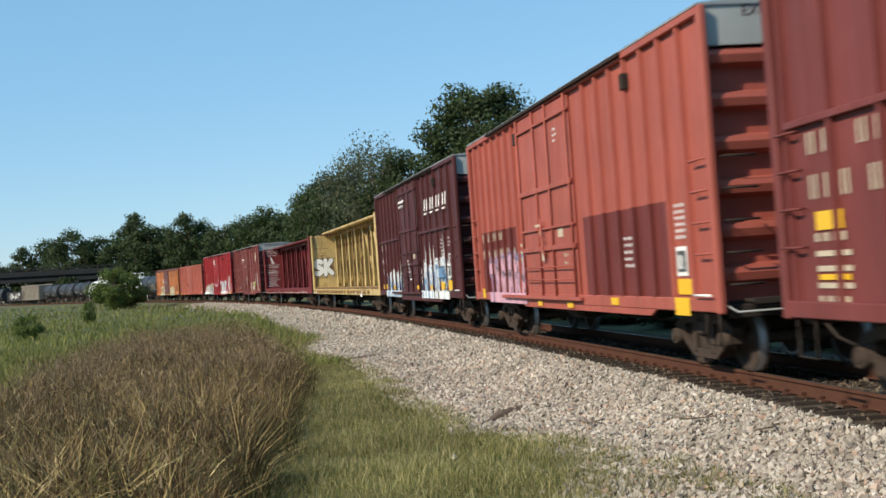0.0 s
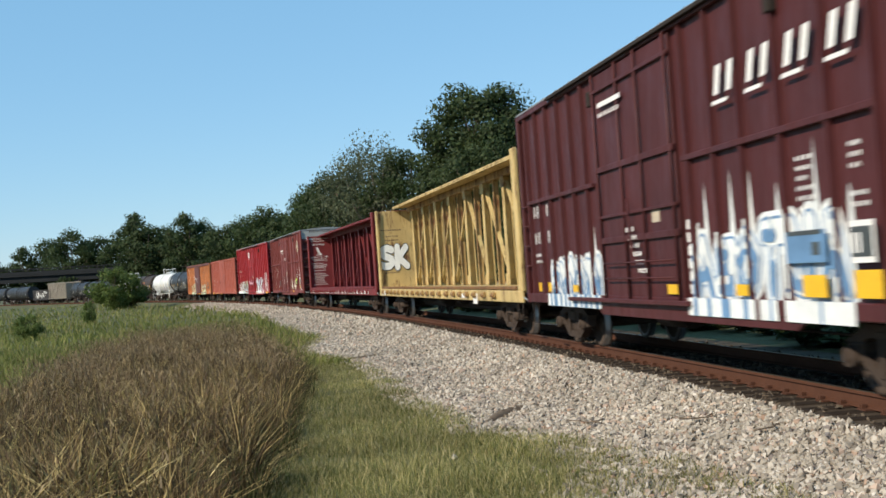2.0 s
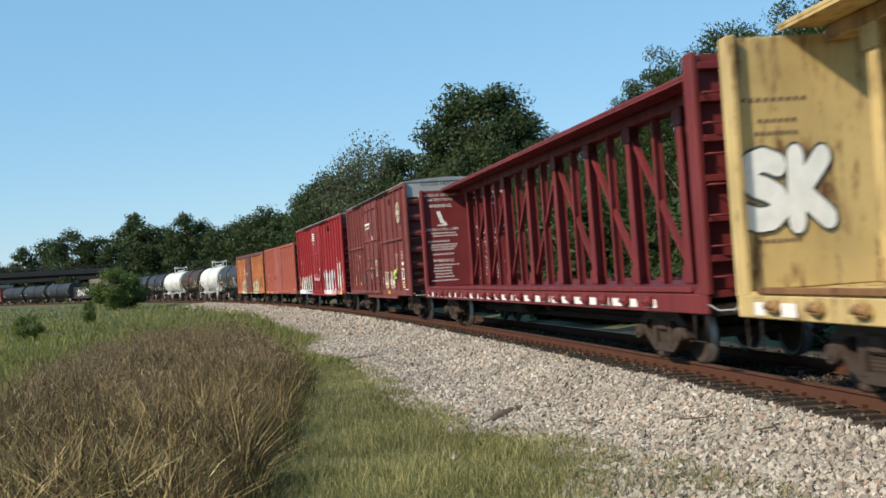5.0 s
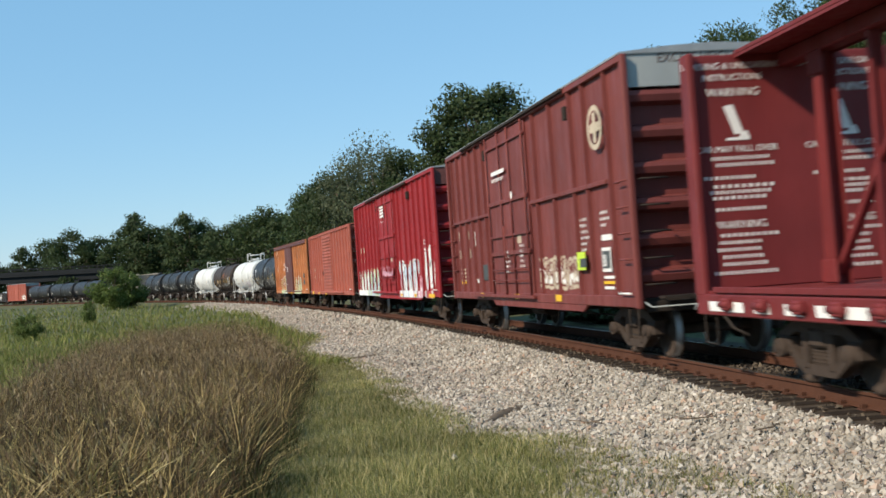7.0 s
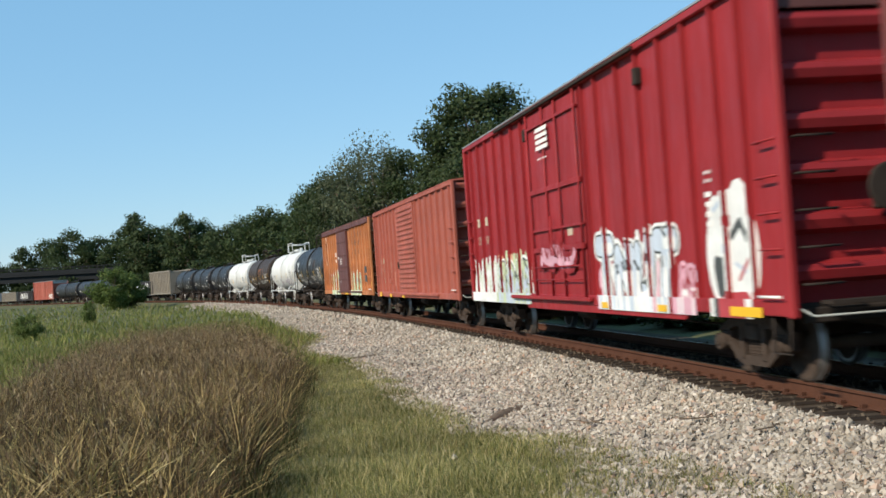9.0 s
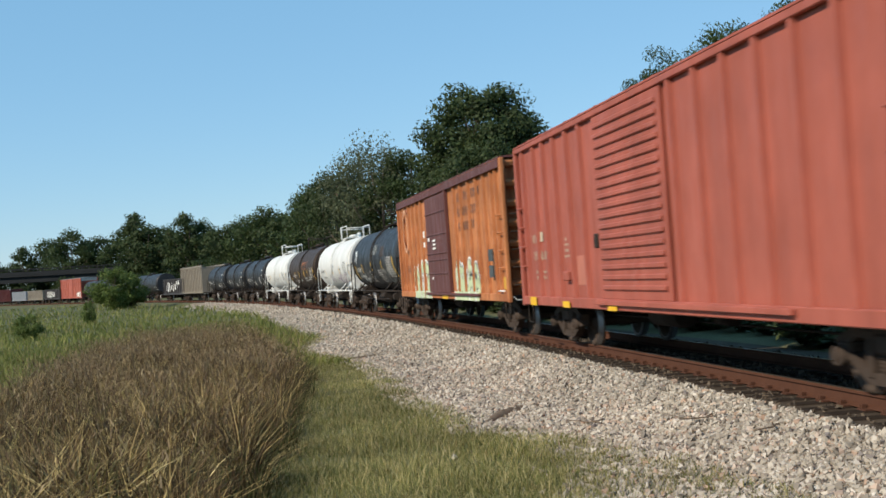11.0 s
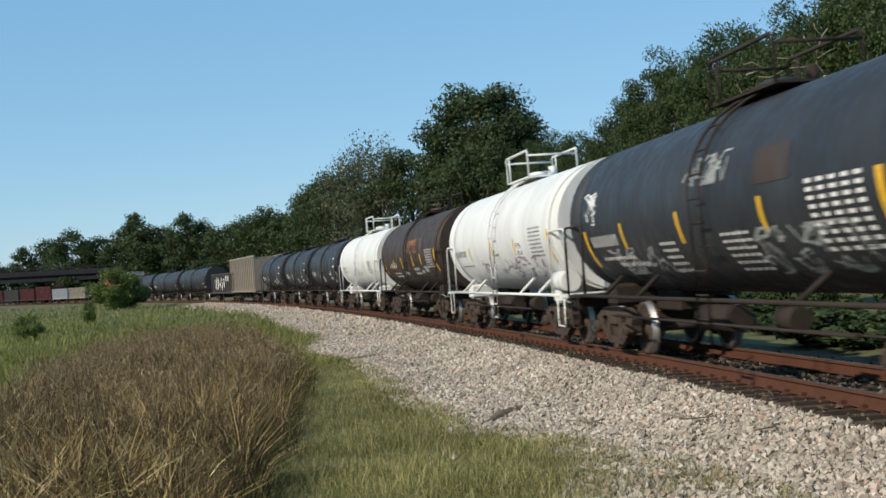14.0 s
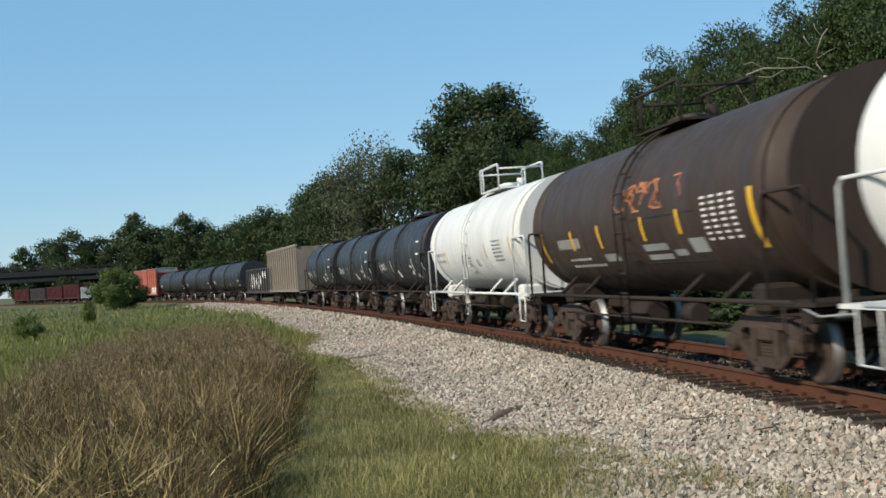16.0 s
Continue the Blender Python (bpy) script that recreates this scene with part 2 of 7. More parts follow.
def stone_bed():
    m, nt, b, co = base_mat("ballast_bed", 0.95)
    v = nt.nodes.new("ShaderNodeTexVoronoi")
    v.inputs["Scale"].default_value = 17
    nt.links.new(co, v.inputs["Vector"])
    c = ramp(nt, v.outputs["Distance"], [(0.0, (0.62, 0.54, 0.43)), (0.45, (0.54, 0.47, 0.37)), (0.75, (0.28, 0.24, 0.19))])
    bw = nt.nodes.new("ShaderNodeRGBToBW")
    nt.links.new(v.outputs["Color"], bw.inputs["Color"])
    c = blend(nt, 1.0, c, ramp(nt, bw.outputs["Val"], [(0.2, (0.6, 0.58, 0.56)), (0.8, (1, 1, 1))]), "MULTIPLY")
    big = noise_tex(nt, co, 0.5, 4)
    c = blend(nt, 1.0, c, ramp(nt, big, [(0.3, (0.7, 0.68, 0.66)), (0.7, (1, 1, 1))]), "MULTIPLY")
    nt.links.new(c, b.inputs["Base Color"])
    bump(nt, b, v.outputs["Distance"], 0.9, -0.03)
    return m


M["soil"], M["bed"] = soil(), stone_bed()
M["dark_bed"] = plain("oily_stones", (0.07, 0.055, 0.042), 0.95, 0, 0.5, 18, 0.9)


def strip(name, ss, ds, zs, mats):
    """A sheet along the line, with cross section (d, z)."""
    v = np.concatenate([beside(ss, d, z) for d, z in zip(ds, zs)])
    n, k = len(ss), len(ds)
    f = [(j * n + i, j * n + i + 1, (j + 1) * n + i + 1, (j + 1) * n + i) for j in range(k - 1) for i in range(n - 1)]
    ob = new(name, sheet_mesh(name, v, f, mats, True))
    return ob


# the ground is one sheet out to the horizon, sunk a little under the ballast
gx = np.concatenate([[-3500, -1200, -600, -350], np.arange(-260, -40, 4.0), np.arange(-40, 14, 1.0), np.arange(14, 261, 4.0), [350, 600, 1200, 3500]])
gy = np.concatenate([[-3500, -1200, -400, -150], np.arange(-60, 4, 4.0), np.arange(4, 90, 1.0), np.arange(90, 521, 4.0), [650, 900, 1500, 3500]])
GX, GY = np.meshgrid(gx, gy)
_ls = np.arange(-250, 610, 2.0)
_lx, _ly, _lh = line(_ls)


def side_of(x, y):
    """Signed distance from the track's centre (positive on the camera's side), and s, for arrays."""
    x, y = np.asarray(x, float).ravel(), np.asarray(y, float).ravel()
    i = np.empty(len(x), int)
    for a in range(0, len(x), 4000):
        i[a:a + 4000] = np.argmin((x[a:a + 4000, None] - _lx) ** 2 + (y[a:a + 4000, None] - _ly) ** 2, 1)
    d = -((x - _lx[i]) * np.cos(_lh[i]) + (y - _ly[i]) * np.sin(_lh[i]))
    s = _ls[i] - (x - _lx[i]) * np.sin(_lh[i]) + (y - _ly[i]) * np.cos(_lh[i])
    return d, s


def ground_z(x, y):
    d, s = side_of(x, y)
    z = np.where(d > 0, GROUND, np.interp(-d, [0, 6.0, 14.0, 40.0], [GROUND, -0.8, -0.3, 0.6]))
    return z


GD, _ = side_of(GX, GY)
GZ = ground_z(GX, GY) - np.interp(GD, [-6.2, -4.6, 3.4, 4.4], [0.0, 0.3, 0.3, 0.0])
nx_, ny_ = len(gx), len(gy)
gf = [(j * nx_ + i, j * nx_ + i + 1, (j + 1) * nx_ + i + 1, (j + 1) * nx_ + i) for j in range(ny_ - 1) for i in range(nx_ - 1)]
ground = new("ground", sheet_mesh("ground", np.stack([GX.ravel(), GY.ravel(), GZ], -1), gf, M["soil"], True))
tagged(ground, "flat field of green and drying grass", "ground", kind="structure")
def bed_strip(name, ds, mat, label, s0=-60, s1=560):
    ds = np.array(ds)
    z = bed_height(ds) + np.where(ds > 5, -0.22, 0.0) + np.where(ds > 9, -0.6, 0.0) + np.where(ds < -6, -0.5, 0)
    return tagged(strip(name, np.arange(s0, s1 + 0.1, 1.5), ds, z, mat), label, "ballast", kind="structure")


bed = bed_strip("ballast_bed", [9.5, 5.2, 4.1, 2.9, 1.75, 1.46], M["bed"], "pale crushed stone ballast beside the track", -60, 138)
bed_strip("overgrown_bed", [9.5, 5.2, 4.1, 2.9, 1.75, 1.46], M["soil"], "grassy overgrown shoulder of the distant track", 138, 560)
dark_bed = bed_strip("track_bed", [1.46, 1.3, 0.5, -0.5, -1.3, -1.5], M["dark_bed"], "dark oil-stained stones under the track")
# coloured dark in place of the shade behind the train
far_bed = bed_strip("far_ballast_bed", [-1.5, -1.75, -3.2, -6.0, -9.0], M["far_stones"], "grey-brown stone shoulder beyond the track, coloured dark for the train's shade")


def rail_profile():
    w, f, h = 0.036, 0.07, 0.18
    return [(-f, -h), (f, -h), (f, -h + 0.014), (0.012, -h + 0.035), (0.010, -0.048), (w, -0.038), (w, -0.008), (w - 0.01, 0.0), (-w + 0.01, 0.0), (-w, -0.008), (-w, -0.038), (-0.010, -0.048), (-0.012, -h + 0.035), (-f, -h + 0.014)]


def build_rail(d, z0):
    ss = np.arange(-60, 560, 1.5)
    pr = rail_profile()
    v = np.stack([beside(ss, d + a, z0 + b) for a, b in pr], 1).reshape(-1, 3)
    k = len(pr)
    f = [(i * k + j, i * k + (j + 1) % k, (i + 1) * k + (j + 1) % k, (i + 1) * k + j) for i in range(len(ss) - 1) for j in range(k)]
    me = sheet_mesh("rail", v, f, [M["rail"], M["railhead"]])
    top = np.array([1 if (q % k) == 7 else 0 for q in range(len(f))], np.int32)
    me.polygons.foreach_set("material_index", top)
    ob = new("rail", me)
    return tagged(ob, "rusty brown steel rail with a polished head", "rail", "rails of the track", "structure")


build_rail(0.75, 0.0)
build_rail(-0.75, 1.5 * math.sin(CANT))
# ---- rolling stock: x runs forward, -y is the side towards the camera, z = 0 is the rail ----
CARS, FRONT_SETS, REAR_SETS = [], [], []


def register(ob, s0, half):
    CARS.append((ob, s0, half))
    ob.matrix_basis = car_pose(s0, half)


def bar2(bm, pts, w, y0, y1):
    """A flat-sided bar along (x, z) points, as deep as y0 to y1."""
    ring = []
    for i, (x, z) in enumerate(pts):
        a, b = pts[max(i - 1, 0)], pts[min(i + 1, len(pts) - 1)]
        dx, dz = b[0] - a[0], b[1] - a[1]
        n = math.hypot(dx, dz)
        ox, oz = -dz / n * w / 2, dx / n * w / 2
        ring.append([bm.verts.new(p) for p in ((x + ox, y0, z + oz), (x - ox, y0, z - oz), (x - ox, y1, z - oz), (x + ox, y1, z + oz))])
    for a, b in zip(ring, ring[1:]):
        for k in range(4):
            bm.faces.new((a[k], a[(k + 1) % 4], b[(k + 1) % 4], b[k]))
    bm.faces.new(ring[0][::-1])
    bm.faces.new(ring[-1])


def side_frame_mesh():
    bm = bmesh.new()
    y0, y1 = -0.09, 0.09
    bar2(bm, [(-1.06, 0.56), (-0.62, 0.74), (0.62, 0.74), (1.06, 0.56)], 0.15, y0, y1)
    bar2(bm, [(-0.92, 0.52), (-0.40, 0.23), (0.40, 0.23), (0.92, 0.52)], 0.13, y0 + 0.01, y1 - 0.01)
    for x in (-0.34, 0.34):
        box(bm, x - 0.06, x + 0.06, y0 - 0.01, y1 + 0.01, 0.24, 0.74, bev=0.01)
    for x in (-0.89, 0.89):
        box(bm, x - 0.15, x + 0.15, y0 - 0.02, y1 + 0.02, 0.38, 0.62, bev=0.03)
        tube(bm, [(x, -0.20, 0.457), (x, -0.02, 0.457)], 0.115, 14)
        tube(bm, [(x, -0.225, 0.457), (x, -0.19, 0.457)], 0.06, 8)
    bmesh.ops.recalc_face_normals(bm, faces=bm.faces)
    return mesh_from("side_frame", bm, M["truck"])


def spring_mesh():
    bm = bmesh.new()
    for x in (0.0,):
        prof = [(0.29 + 0.3 * k / 14, 0.058 + 0.020 * math.cos(k * math.pi)) for k in range(15)]
        b2 = lathe(bmesh.new(), prof, "Z", 8)
        bmesh.ops.translate(b2, vec=(x, 0, 0), verts=b2.verts)
        me = bpy.data.meshes.new("tmp")
        b2.to_mesh(me)
        b2.free()
        bm.from_mesh(me)
        bpy.data.meshes.remove(me)
    return mesh_from("spring", bm, M["truck"])


def wheelset_mesh():
    bm = bmesh.new()
    for s in (-1, 1):
        pr = [(0.845, 0.10), (0.84, 0.135), (0.79, 0.15), (0.765, 0.19), (0.775, 0.36), (0.815, 0.395), (0.82, 0.452), (0.715, 0.458), (0.705, 0.486), (0.685, 0.486), (0.68, 0.40), (0.715, 0.36), (0.70, 0.16), (0.66, 0.10)]
        lathe(bm, [(s * a, r) for a, r in pr], "Y", 36)
    lathe(bm, [(-0.98, 0.07), (-0.85, 0.085), (0.85, 0.085), (0.98, 0.07)], "Y", 12)
    for f in bm.faces:
        c = f.calc_center_median()
        r = math.hypot(c.x, c.z)
        if 0.44 < r < 0.462 and abs(c.y) < 0.812:
            f.material_index = 1
    box(bm, -0.03, 0.03, -0.776, -0.76, 0.20, 0.33)
    return mesh_from("wheelset", bm, [M["wheel"], M["tread"]])


FRAME_ME, SPRING_ME, SET_ME = side_frame_mesh(), spring_mesh(), wheelset_mesh()
BOLSTER_ME = mesh_from("truck", box(boxed(-0.2, 0.2, -1.12, 1.12, 0.50, 0.72, bev=0.03), -0.28, 0.28, -0.3, 0.3, 0.70, 0.82), M["truck"])


def add_truck(car, x):
    t = new("truck", BOLSTER_ME)
    t.parent = car
    t.location = (x, 0, 0)
    tagged(t, "dusty brown cast steel truck")
    for y in (-1.0, 1.0):
        o = new("side_frame", FRAME_ME)
        o.parent = t
        o.matrix_basis = pose(0, y, 0, 0, 0, 0 if y < 0 else 180)
        for dx in (-0.17, 0.0, 0.17):
            o = new("spring", SPRING_ME)
            o.parent = t
            o.location = (dx, y, 0)
    for dx, keep in ((0.89, FRONT_SETS), (-0.89, REAR_SETS)):
        o = new("wheelset", SET_ME)
        o.parent = t
        o.location = (dx, 0, 0.457)
        keep.append(o)


def coupler_mesh():
    bm = boxed(-0.2, 0.55, -0.08, 0.08, 0.78, 0.92, bev=0.02)
    box(bm, 0.5, 0.82, -0.16, 0.14, 0.72, 0.98, bev=0.04)
    box(bm, -0.25, -0.02, -0.30, 0.30, 0.68, 1.0, bev=0.02)
    return mesh_from("coupler", bm, M["truck"])


def hose_mesh():
    return mesh_from("air_hose", tube(bmesh.new(), [(0.1, -0.3, 0.85), (0.4, -0.32, 0.72), (0.62, -0.25, 0.5), (0.85, -0.1, 0.38)], 0.025, 6), M["under"])


COUPLER_ME, HOSE_ME = coupler_mesh(), hose_mesh()


def running_gear(e, L, half, sill=True):
    for x in (half, -half):
        add_truck(e, x)
    for k in (1, -1):
        for me in (COUPLER_ME, HOSE_ME):
            o = new(me.name, me)
            o.parent = e
            o.matrix_basis = pose(k * L / 2, 0, 0, 0, 0, 0 if k > 0 else 180)
    if sill:
        part("centre_sill", boxed(-L / 2 + 0.05, L / 2 - 0.05, -0.34, 0.34, 0.70, 0.97, bev=0.02), M["under"], e)
    for k in (1, -1):
        x = k * (L / 2 + 0.28)
        part("uncoupling_lever", tube(bmesh.new(), [(k * (L / 2 + 0.02), -1.45, 0.98), (x, -1.42, 0.9), (x, -0.3, 0.9), (x + k * 0.15, -0.1, 1.0)], 0.014, 6), M["grey_end"], e, "grey uncoupling lever")
        part("end_sill", boxed(k * (L / 2 - 0.12) - 0.06, k * (L / 2 - 0.12) + 0.06, -1.36, 1.36, 0.80, 0.98, bev=0.015), M["under"], e)
    for x in [-half + 2.0 + (2 * half - 4.0) * q / 4 for q in range(5)]:
        part("cross_bearer", boxed(x - 0.06, x + 0.06, -1.35, 1.35, 0.78, 0.95), M["under"], e) if sill else None
    part("air_reservoir", tube(bmesh.new(), [(-1.6, -0.75, 0.72), (-0.3, -0.75, 0.72)], 0.2, 14), M["under"], e)
    part("brake_cylinder", tube(bmesh.new(), [(0.8, -0.6, 0.75), (1.3, -0.6, 0.75)], 0.16, 12), M["under"], e)
    part("brake_rod", tube(bmesh.new(), [(-half + 0.6, -0.5, 0.6), (half - 0.6, -0.55, 0.6)], 0.02, 5), M["under"], e)


def letters(e, text, x, y, z, size, mat, face="side", name="lettering", slant=0.0):
    """Readable words. face: side looks to -y, front looks to +x."""
    cu = bpy.data.curves.new("words", "FONT")
    cu.body, cu.size, cu.align_x, cu.shear = text, size, "CENTER", slant
    cu.extrude = 0.002
    tmp = bpy.data.objects.new("words", cu)
    me = bpy.data.meshes.new_from_object(tmp)
    bpy.data.objects.remove(tmp)
    me.materials.append(M[mat])
    o = part(name, me, None, e)
    o.matrix_basis = pose(x, y, z, 90, 0, 0 if face == "side" else 90)
    return o


def quads(bm, rows, mi=0):
    for a, b, c, d in rows:
        f = bm.faces.new([bm.verts.new(p) for p in (a, b, c, d)])
        f.material_index = mi


def word_bars(e, rows, mat, surf, name="lettering"):
    """Bars in place of writing. rows: x, z, width, height, letters, slant; surf(x, z) gives the place on the car."""
    count = sum(q[4] for q in rows)
    bm = bmesh.new()
    for x, z, w, h, n, sl in rows:
        step = w / n
        for k in range(n):
            x0, x1 = x + k * step, x + k * step + step * (0.50 if n > 1 else 1)
            if h >= 0.18 and n > 1 or sl > 0.3 and h > 0.2:
                t = 0.30 * (x1 - x0)
                for a0 in (x0, x1 - t):
                    quads(bm, [(surf(a0, z), surf(a0 + t, z), surf(a0 + t + sl * h, z + h), surf(a0 + sl * h, z + h))])
            else:
                quads(bm, [(surf(x0, z), surf(x1, z), surf(x1 + sl * h, z + h), surf(x0 + sl * h, z + h))])
            if count <= 34:
                part("letter_bar", bm, M[mat], e)
                bm = bmesh.new()
    if count <= 34:
        return bm.free()
    return tagged(part(name, bm, M[mat], e), kind="stuff")


def side(y=-1.535):
    return lambda x, z: (x, y, z)


def front(xf):
    return lambda y, z: (xf, y, z)


GLYPHS = ([[(0, 1), (1, 1)], [(0.5, 1), (0.45, 0)]],
          [[(0.05, 0), (0, 1), (0.9, 0.1), (0.95, 1)]],
          [[(1, 0.95), (0.1, 0.85), (0.15, 0.5), (0.85, 0.45), (0.8, 0.05), (0, 0)]],
          [[(0, 0), (0.45, 1), (0.95, 0)], [(0.2, 0.4), (0.75, 0.4)]],
          [[(0.9, 1), (0.1, 0.95), (0.05, 0.05), (0.95, 0)], [(0.1, 0.5), (0.7, 0.52)]],
          [[(0, 1), (0.1, 0.15), (0.5, 0), (0.9, 0.15), (1, 1)]],
          [[(0.5, 1), (0.05, 0.6), (0.1, 0.15), (0.5, 0), (0.9, 0.2), (0.95, 0.7), (0.5, 1)]],
          [[(0, 0), (0.05, 1), (0.8, 0.85), (0.75, 0.5), (0.1, 0.45)], [(0.3, 0.45), (1, 0)]])


def capsule(p, q, r, k=5):
    """The outline of a thick round-ended stroke from p to q."""
    a = math.atan2(q[1] - p[1], q[0] - p[0])
    return [(c[0] + r * math.cos(a + o + math.pi * i / k), c[1] + r * math.sin(a + o + math.pi * i / k)) for c, o in ((q, -math.pi / 2), (p, math.pi / 2)) for i in range(k + 1)]


def near_stroke(x, z, p, q):
    dx, dz = q[0] - p[0], q[1] - p[1]
    t = max(0, min(1, ((x - p[0]) * dx + (z - p[1]) * dz) / (dx * dx + dz * dz + 1e-9)))
    return math.hypot(x - p[0] - t * dx, z - p[1] - t * dz)


def spray(e, strokes, polys, mats, y, ribs, rib_y, z0, z1, label):
    """Lays thick strokes (p, q, radius, paint) over one another on a side, and over the ribs that stand out of it."""
    bm = bmesh.new()

    def face(pts, yy, mi, floor=1.04):
        if max(pz for _, pz in pts) < floor + 0.02:
            return
        f = bm.faces.new([bm.verts.new((px, yy, max(pz, floor) + 0.0004 * i)) for i, (px, pz) in enumerate(pts)])
        f.material_index = mi
        f.normal_update()
        if f.normal.y > 0:
            f.normal_flip()
    for i, (pts, mi) in enumerate(polys):
        face(pts, y - 0.0002 * i, mi)
    y -= 0.0002 * len(polys)
    for i, (p, q, r, mi) in enumerate(strokes):
        face(capsule(p, q, r), y - 0.00025 * i, mi)
    def paint_at(px, pz):
        hit = None
        for p, q, r, mi in strokes:
            if abs(px - p[0]) < 2 and near_stroke(px, pz, p, q) < r:
                hit = mi
        return hit
    # the sill stands proud of the side sheet and takes the same paint in short dabs
    lo, hi = min(min(p[0], q[0]) - r for p, q, r, mi in strokes), max(max(p[0], q[0]) + r for p, q, r, mi in strokes)
    for k in range(int((hi - lo) / 0.07) if ribs and z0 < 1.0 else 0):
        px = lo + 0.07 * (k + 0.5)
        hit = paint_at(px, max(1.1, z0 + 0.2))
        if hit is not None:
            face([(px - 0.037, 0.845), (px + 0.037, 0.845), (px + 0.037, 1.085), (px - 0.037, 1.085)], -1.5745, 1 if hit == 3 else hit, 0.0)
    for rx in ribs:
        z, run, last = max(z0, 1.06), max(z0, 1.06), None
        while z <= z1 + 0.05:
            hit = paint_at(rx, z)
            if hit != last or z > z1:
                if last is not None:
                    face([(rx - 0.036, run), (rx + 0.036, run), (rx + 0.036, z), (rx - 0.036, z)], rib_y - 0.004, last)
                run, last = z, hit
            z += 0.04
    return part("graffiti", mesh_from("graffiti", bm, [M[m] for m in mats]), None, e, label)


def graffiti(e, x0, x1, z0, z1, mats, seed, n=5, y=-1.489, ribs=(), rib_y=-1.562, spikes=(), smear=(), kinds=()):
    """A sprayed piece: overspray, fat letter-like strokes with an outline, a shaded fill and thin highlights."""
    g = random.Random(seed)
    w, h = (x1 - x0) / n, z1 - z0
    r = min(0.17, 0.17 * w + 0.02, 0.16 * h)
    halo, line, fill, shade = [], [], [], []
    polys = [([(x - 0.11, z1 - 0.45), (x + 0.11, z1 - 0.45), (x + 0.03, z1 + (zt - z1) * 0.5), (x, zt), (x - 0.03, z1 + (zt - z1) * 0.5)], 0) for x, zt in spikes]
    paints = list(mats) + list(smear)
    for i in range(n * 7 if smear else 0):
        px, pz = g.uniform(x0 + 0.1, x1 - 0.1), z0 + 0.16 + (h - 0.3) * g.random()
        halo.append(((px, pz), (px + g.uniform(-0.12, 0.12), min(z1, pz + g.uniform(0.1, 0.35))), g.uniform(0.06, 0.15), 4 + i % 2))
    for i in range(n):
        glyph = GLYPHS[kinds[i]] if kinds else GLYPHS[g.randrange(len(GLYPHS))]
        lean, drop, tall = g.uniform(-0.15, 0.15), g.uniform(0, 0.1) * h, g.uniform(0.86, 1.0)
        for path in glyph:
            pts = [(x0 + w * (i + 0.5) + (px - 0.5 + lean * (pz - 0.5)) * (w * 1.08 - 2 * r) + g.uniform(-0.04, 0.04) * w, z0 + r + 0.13 + drop * 0.5 + pz * (h * tall - 2 * r - 0.16) + g.uniform(-0.04, 0.04) * h) for px, pz in path]
            for p, q in zip(pts, pts[1:]):
                halo.append((p, q, r + g.uniform(0.07, 0.12), 0))
                line.append((p, q, r + 0.035, 3))
                fill.append((p, q, r, 1))
                m = ((p[0] + q[0]) / 2, (p[1] + q[1]) / 2)
                lo = p if p[1] < q[1] else q
                shade.append(((lo[0] + 0.02, lo[1] - r * 0.25), (m[0] + 0.02, m[1] - r * 0.25), r * 0.55, 2))
                for _ in range(2):
                    shade.append(((m[0] - r * g.uniform(-0.6, 0.6), m[1] + r * 0.3), (m[0] - r * 0.3 + g.uniform(-0.1, 0.1), m[1] + r * 0.5 + 0.1), 0.026, g.choice((0, 3, 3))))
    return spray(e, halo + line + fill + shade, polys, paints, y, ribs, rib_y, z0, z1, "sprayed graffiti letters in " + M[mats[1]].name.split("_")[0] + " and " + M[mats[2]].name.split("_")[0])


def painted_oval(e, x, z, rw, rh, ribs):
    """A pale sprayed oval filled with broad abstract strokes."""
    ring = [(x + rw * 0.82 * math.cos(0.3927 * k), z + rh * 0.85 * math.sin(0.3927 * k)) for k in range(17)]
    halo = [(p, q, 0.16, 0) for p, q in zip(ring, ring[1:])]
    body = [((x - 0.45, z + 0.55), (x - 0.35, z + 0.1), 0.26, 0), ((x + 0.3, z + 0.65), (x + 0.35, z - 0.1), 0.32, 0), ((x - 0.1, z), (x + 0.1, z - 0.35), 0.4, 0)]
    marks = [((x - 0.5, z - 0.1), (x - 0.42, z - 0.42), 0.12, 1), ((x - 0.35, z - 0.1), (x - 0.3, z - 0.35), 0.1, 1), ((x - 0.25, z - 0.62), (x + 0.35, z - 0.6), 0.15, 2), ((x + 0.02, z + 0.25), (x + 0.3, z + 0.42), 0.06, 1), ((x + 0.3, z + 0.42), (x + 0.5, z + 0.2), 0.05, 1),
             ((x - 0.55, z + 0.6), (x - 0.3, z + 0.7), 0.04, 3), ((x + 0.1, z - 0.1), (x + 0.42, z - 0.2), 0.03, 3), ((x - 0.1, z + 0.05), (x - 0.25, z + 0.45), 0.03, 3), ((x + 0.2, z - 0.3), (x + 0.5, z - 0.05), 0.03, 2)]
    spray(e, halo + body + marks, [], ["g_white", "g_dark", "g_red", "g_pale"], -1.489, ribs, -1.562, z - rh, z + rh, "pale sprayed oval with dark and red strokes")


def spread_ribs(x0, x1, n):
    return [x0 + (x1 - x0) * i / (n - 1) for i in range(n)]


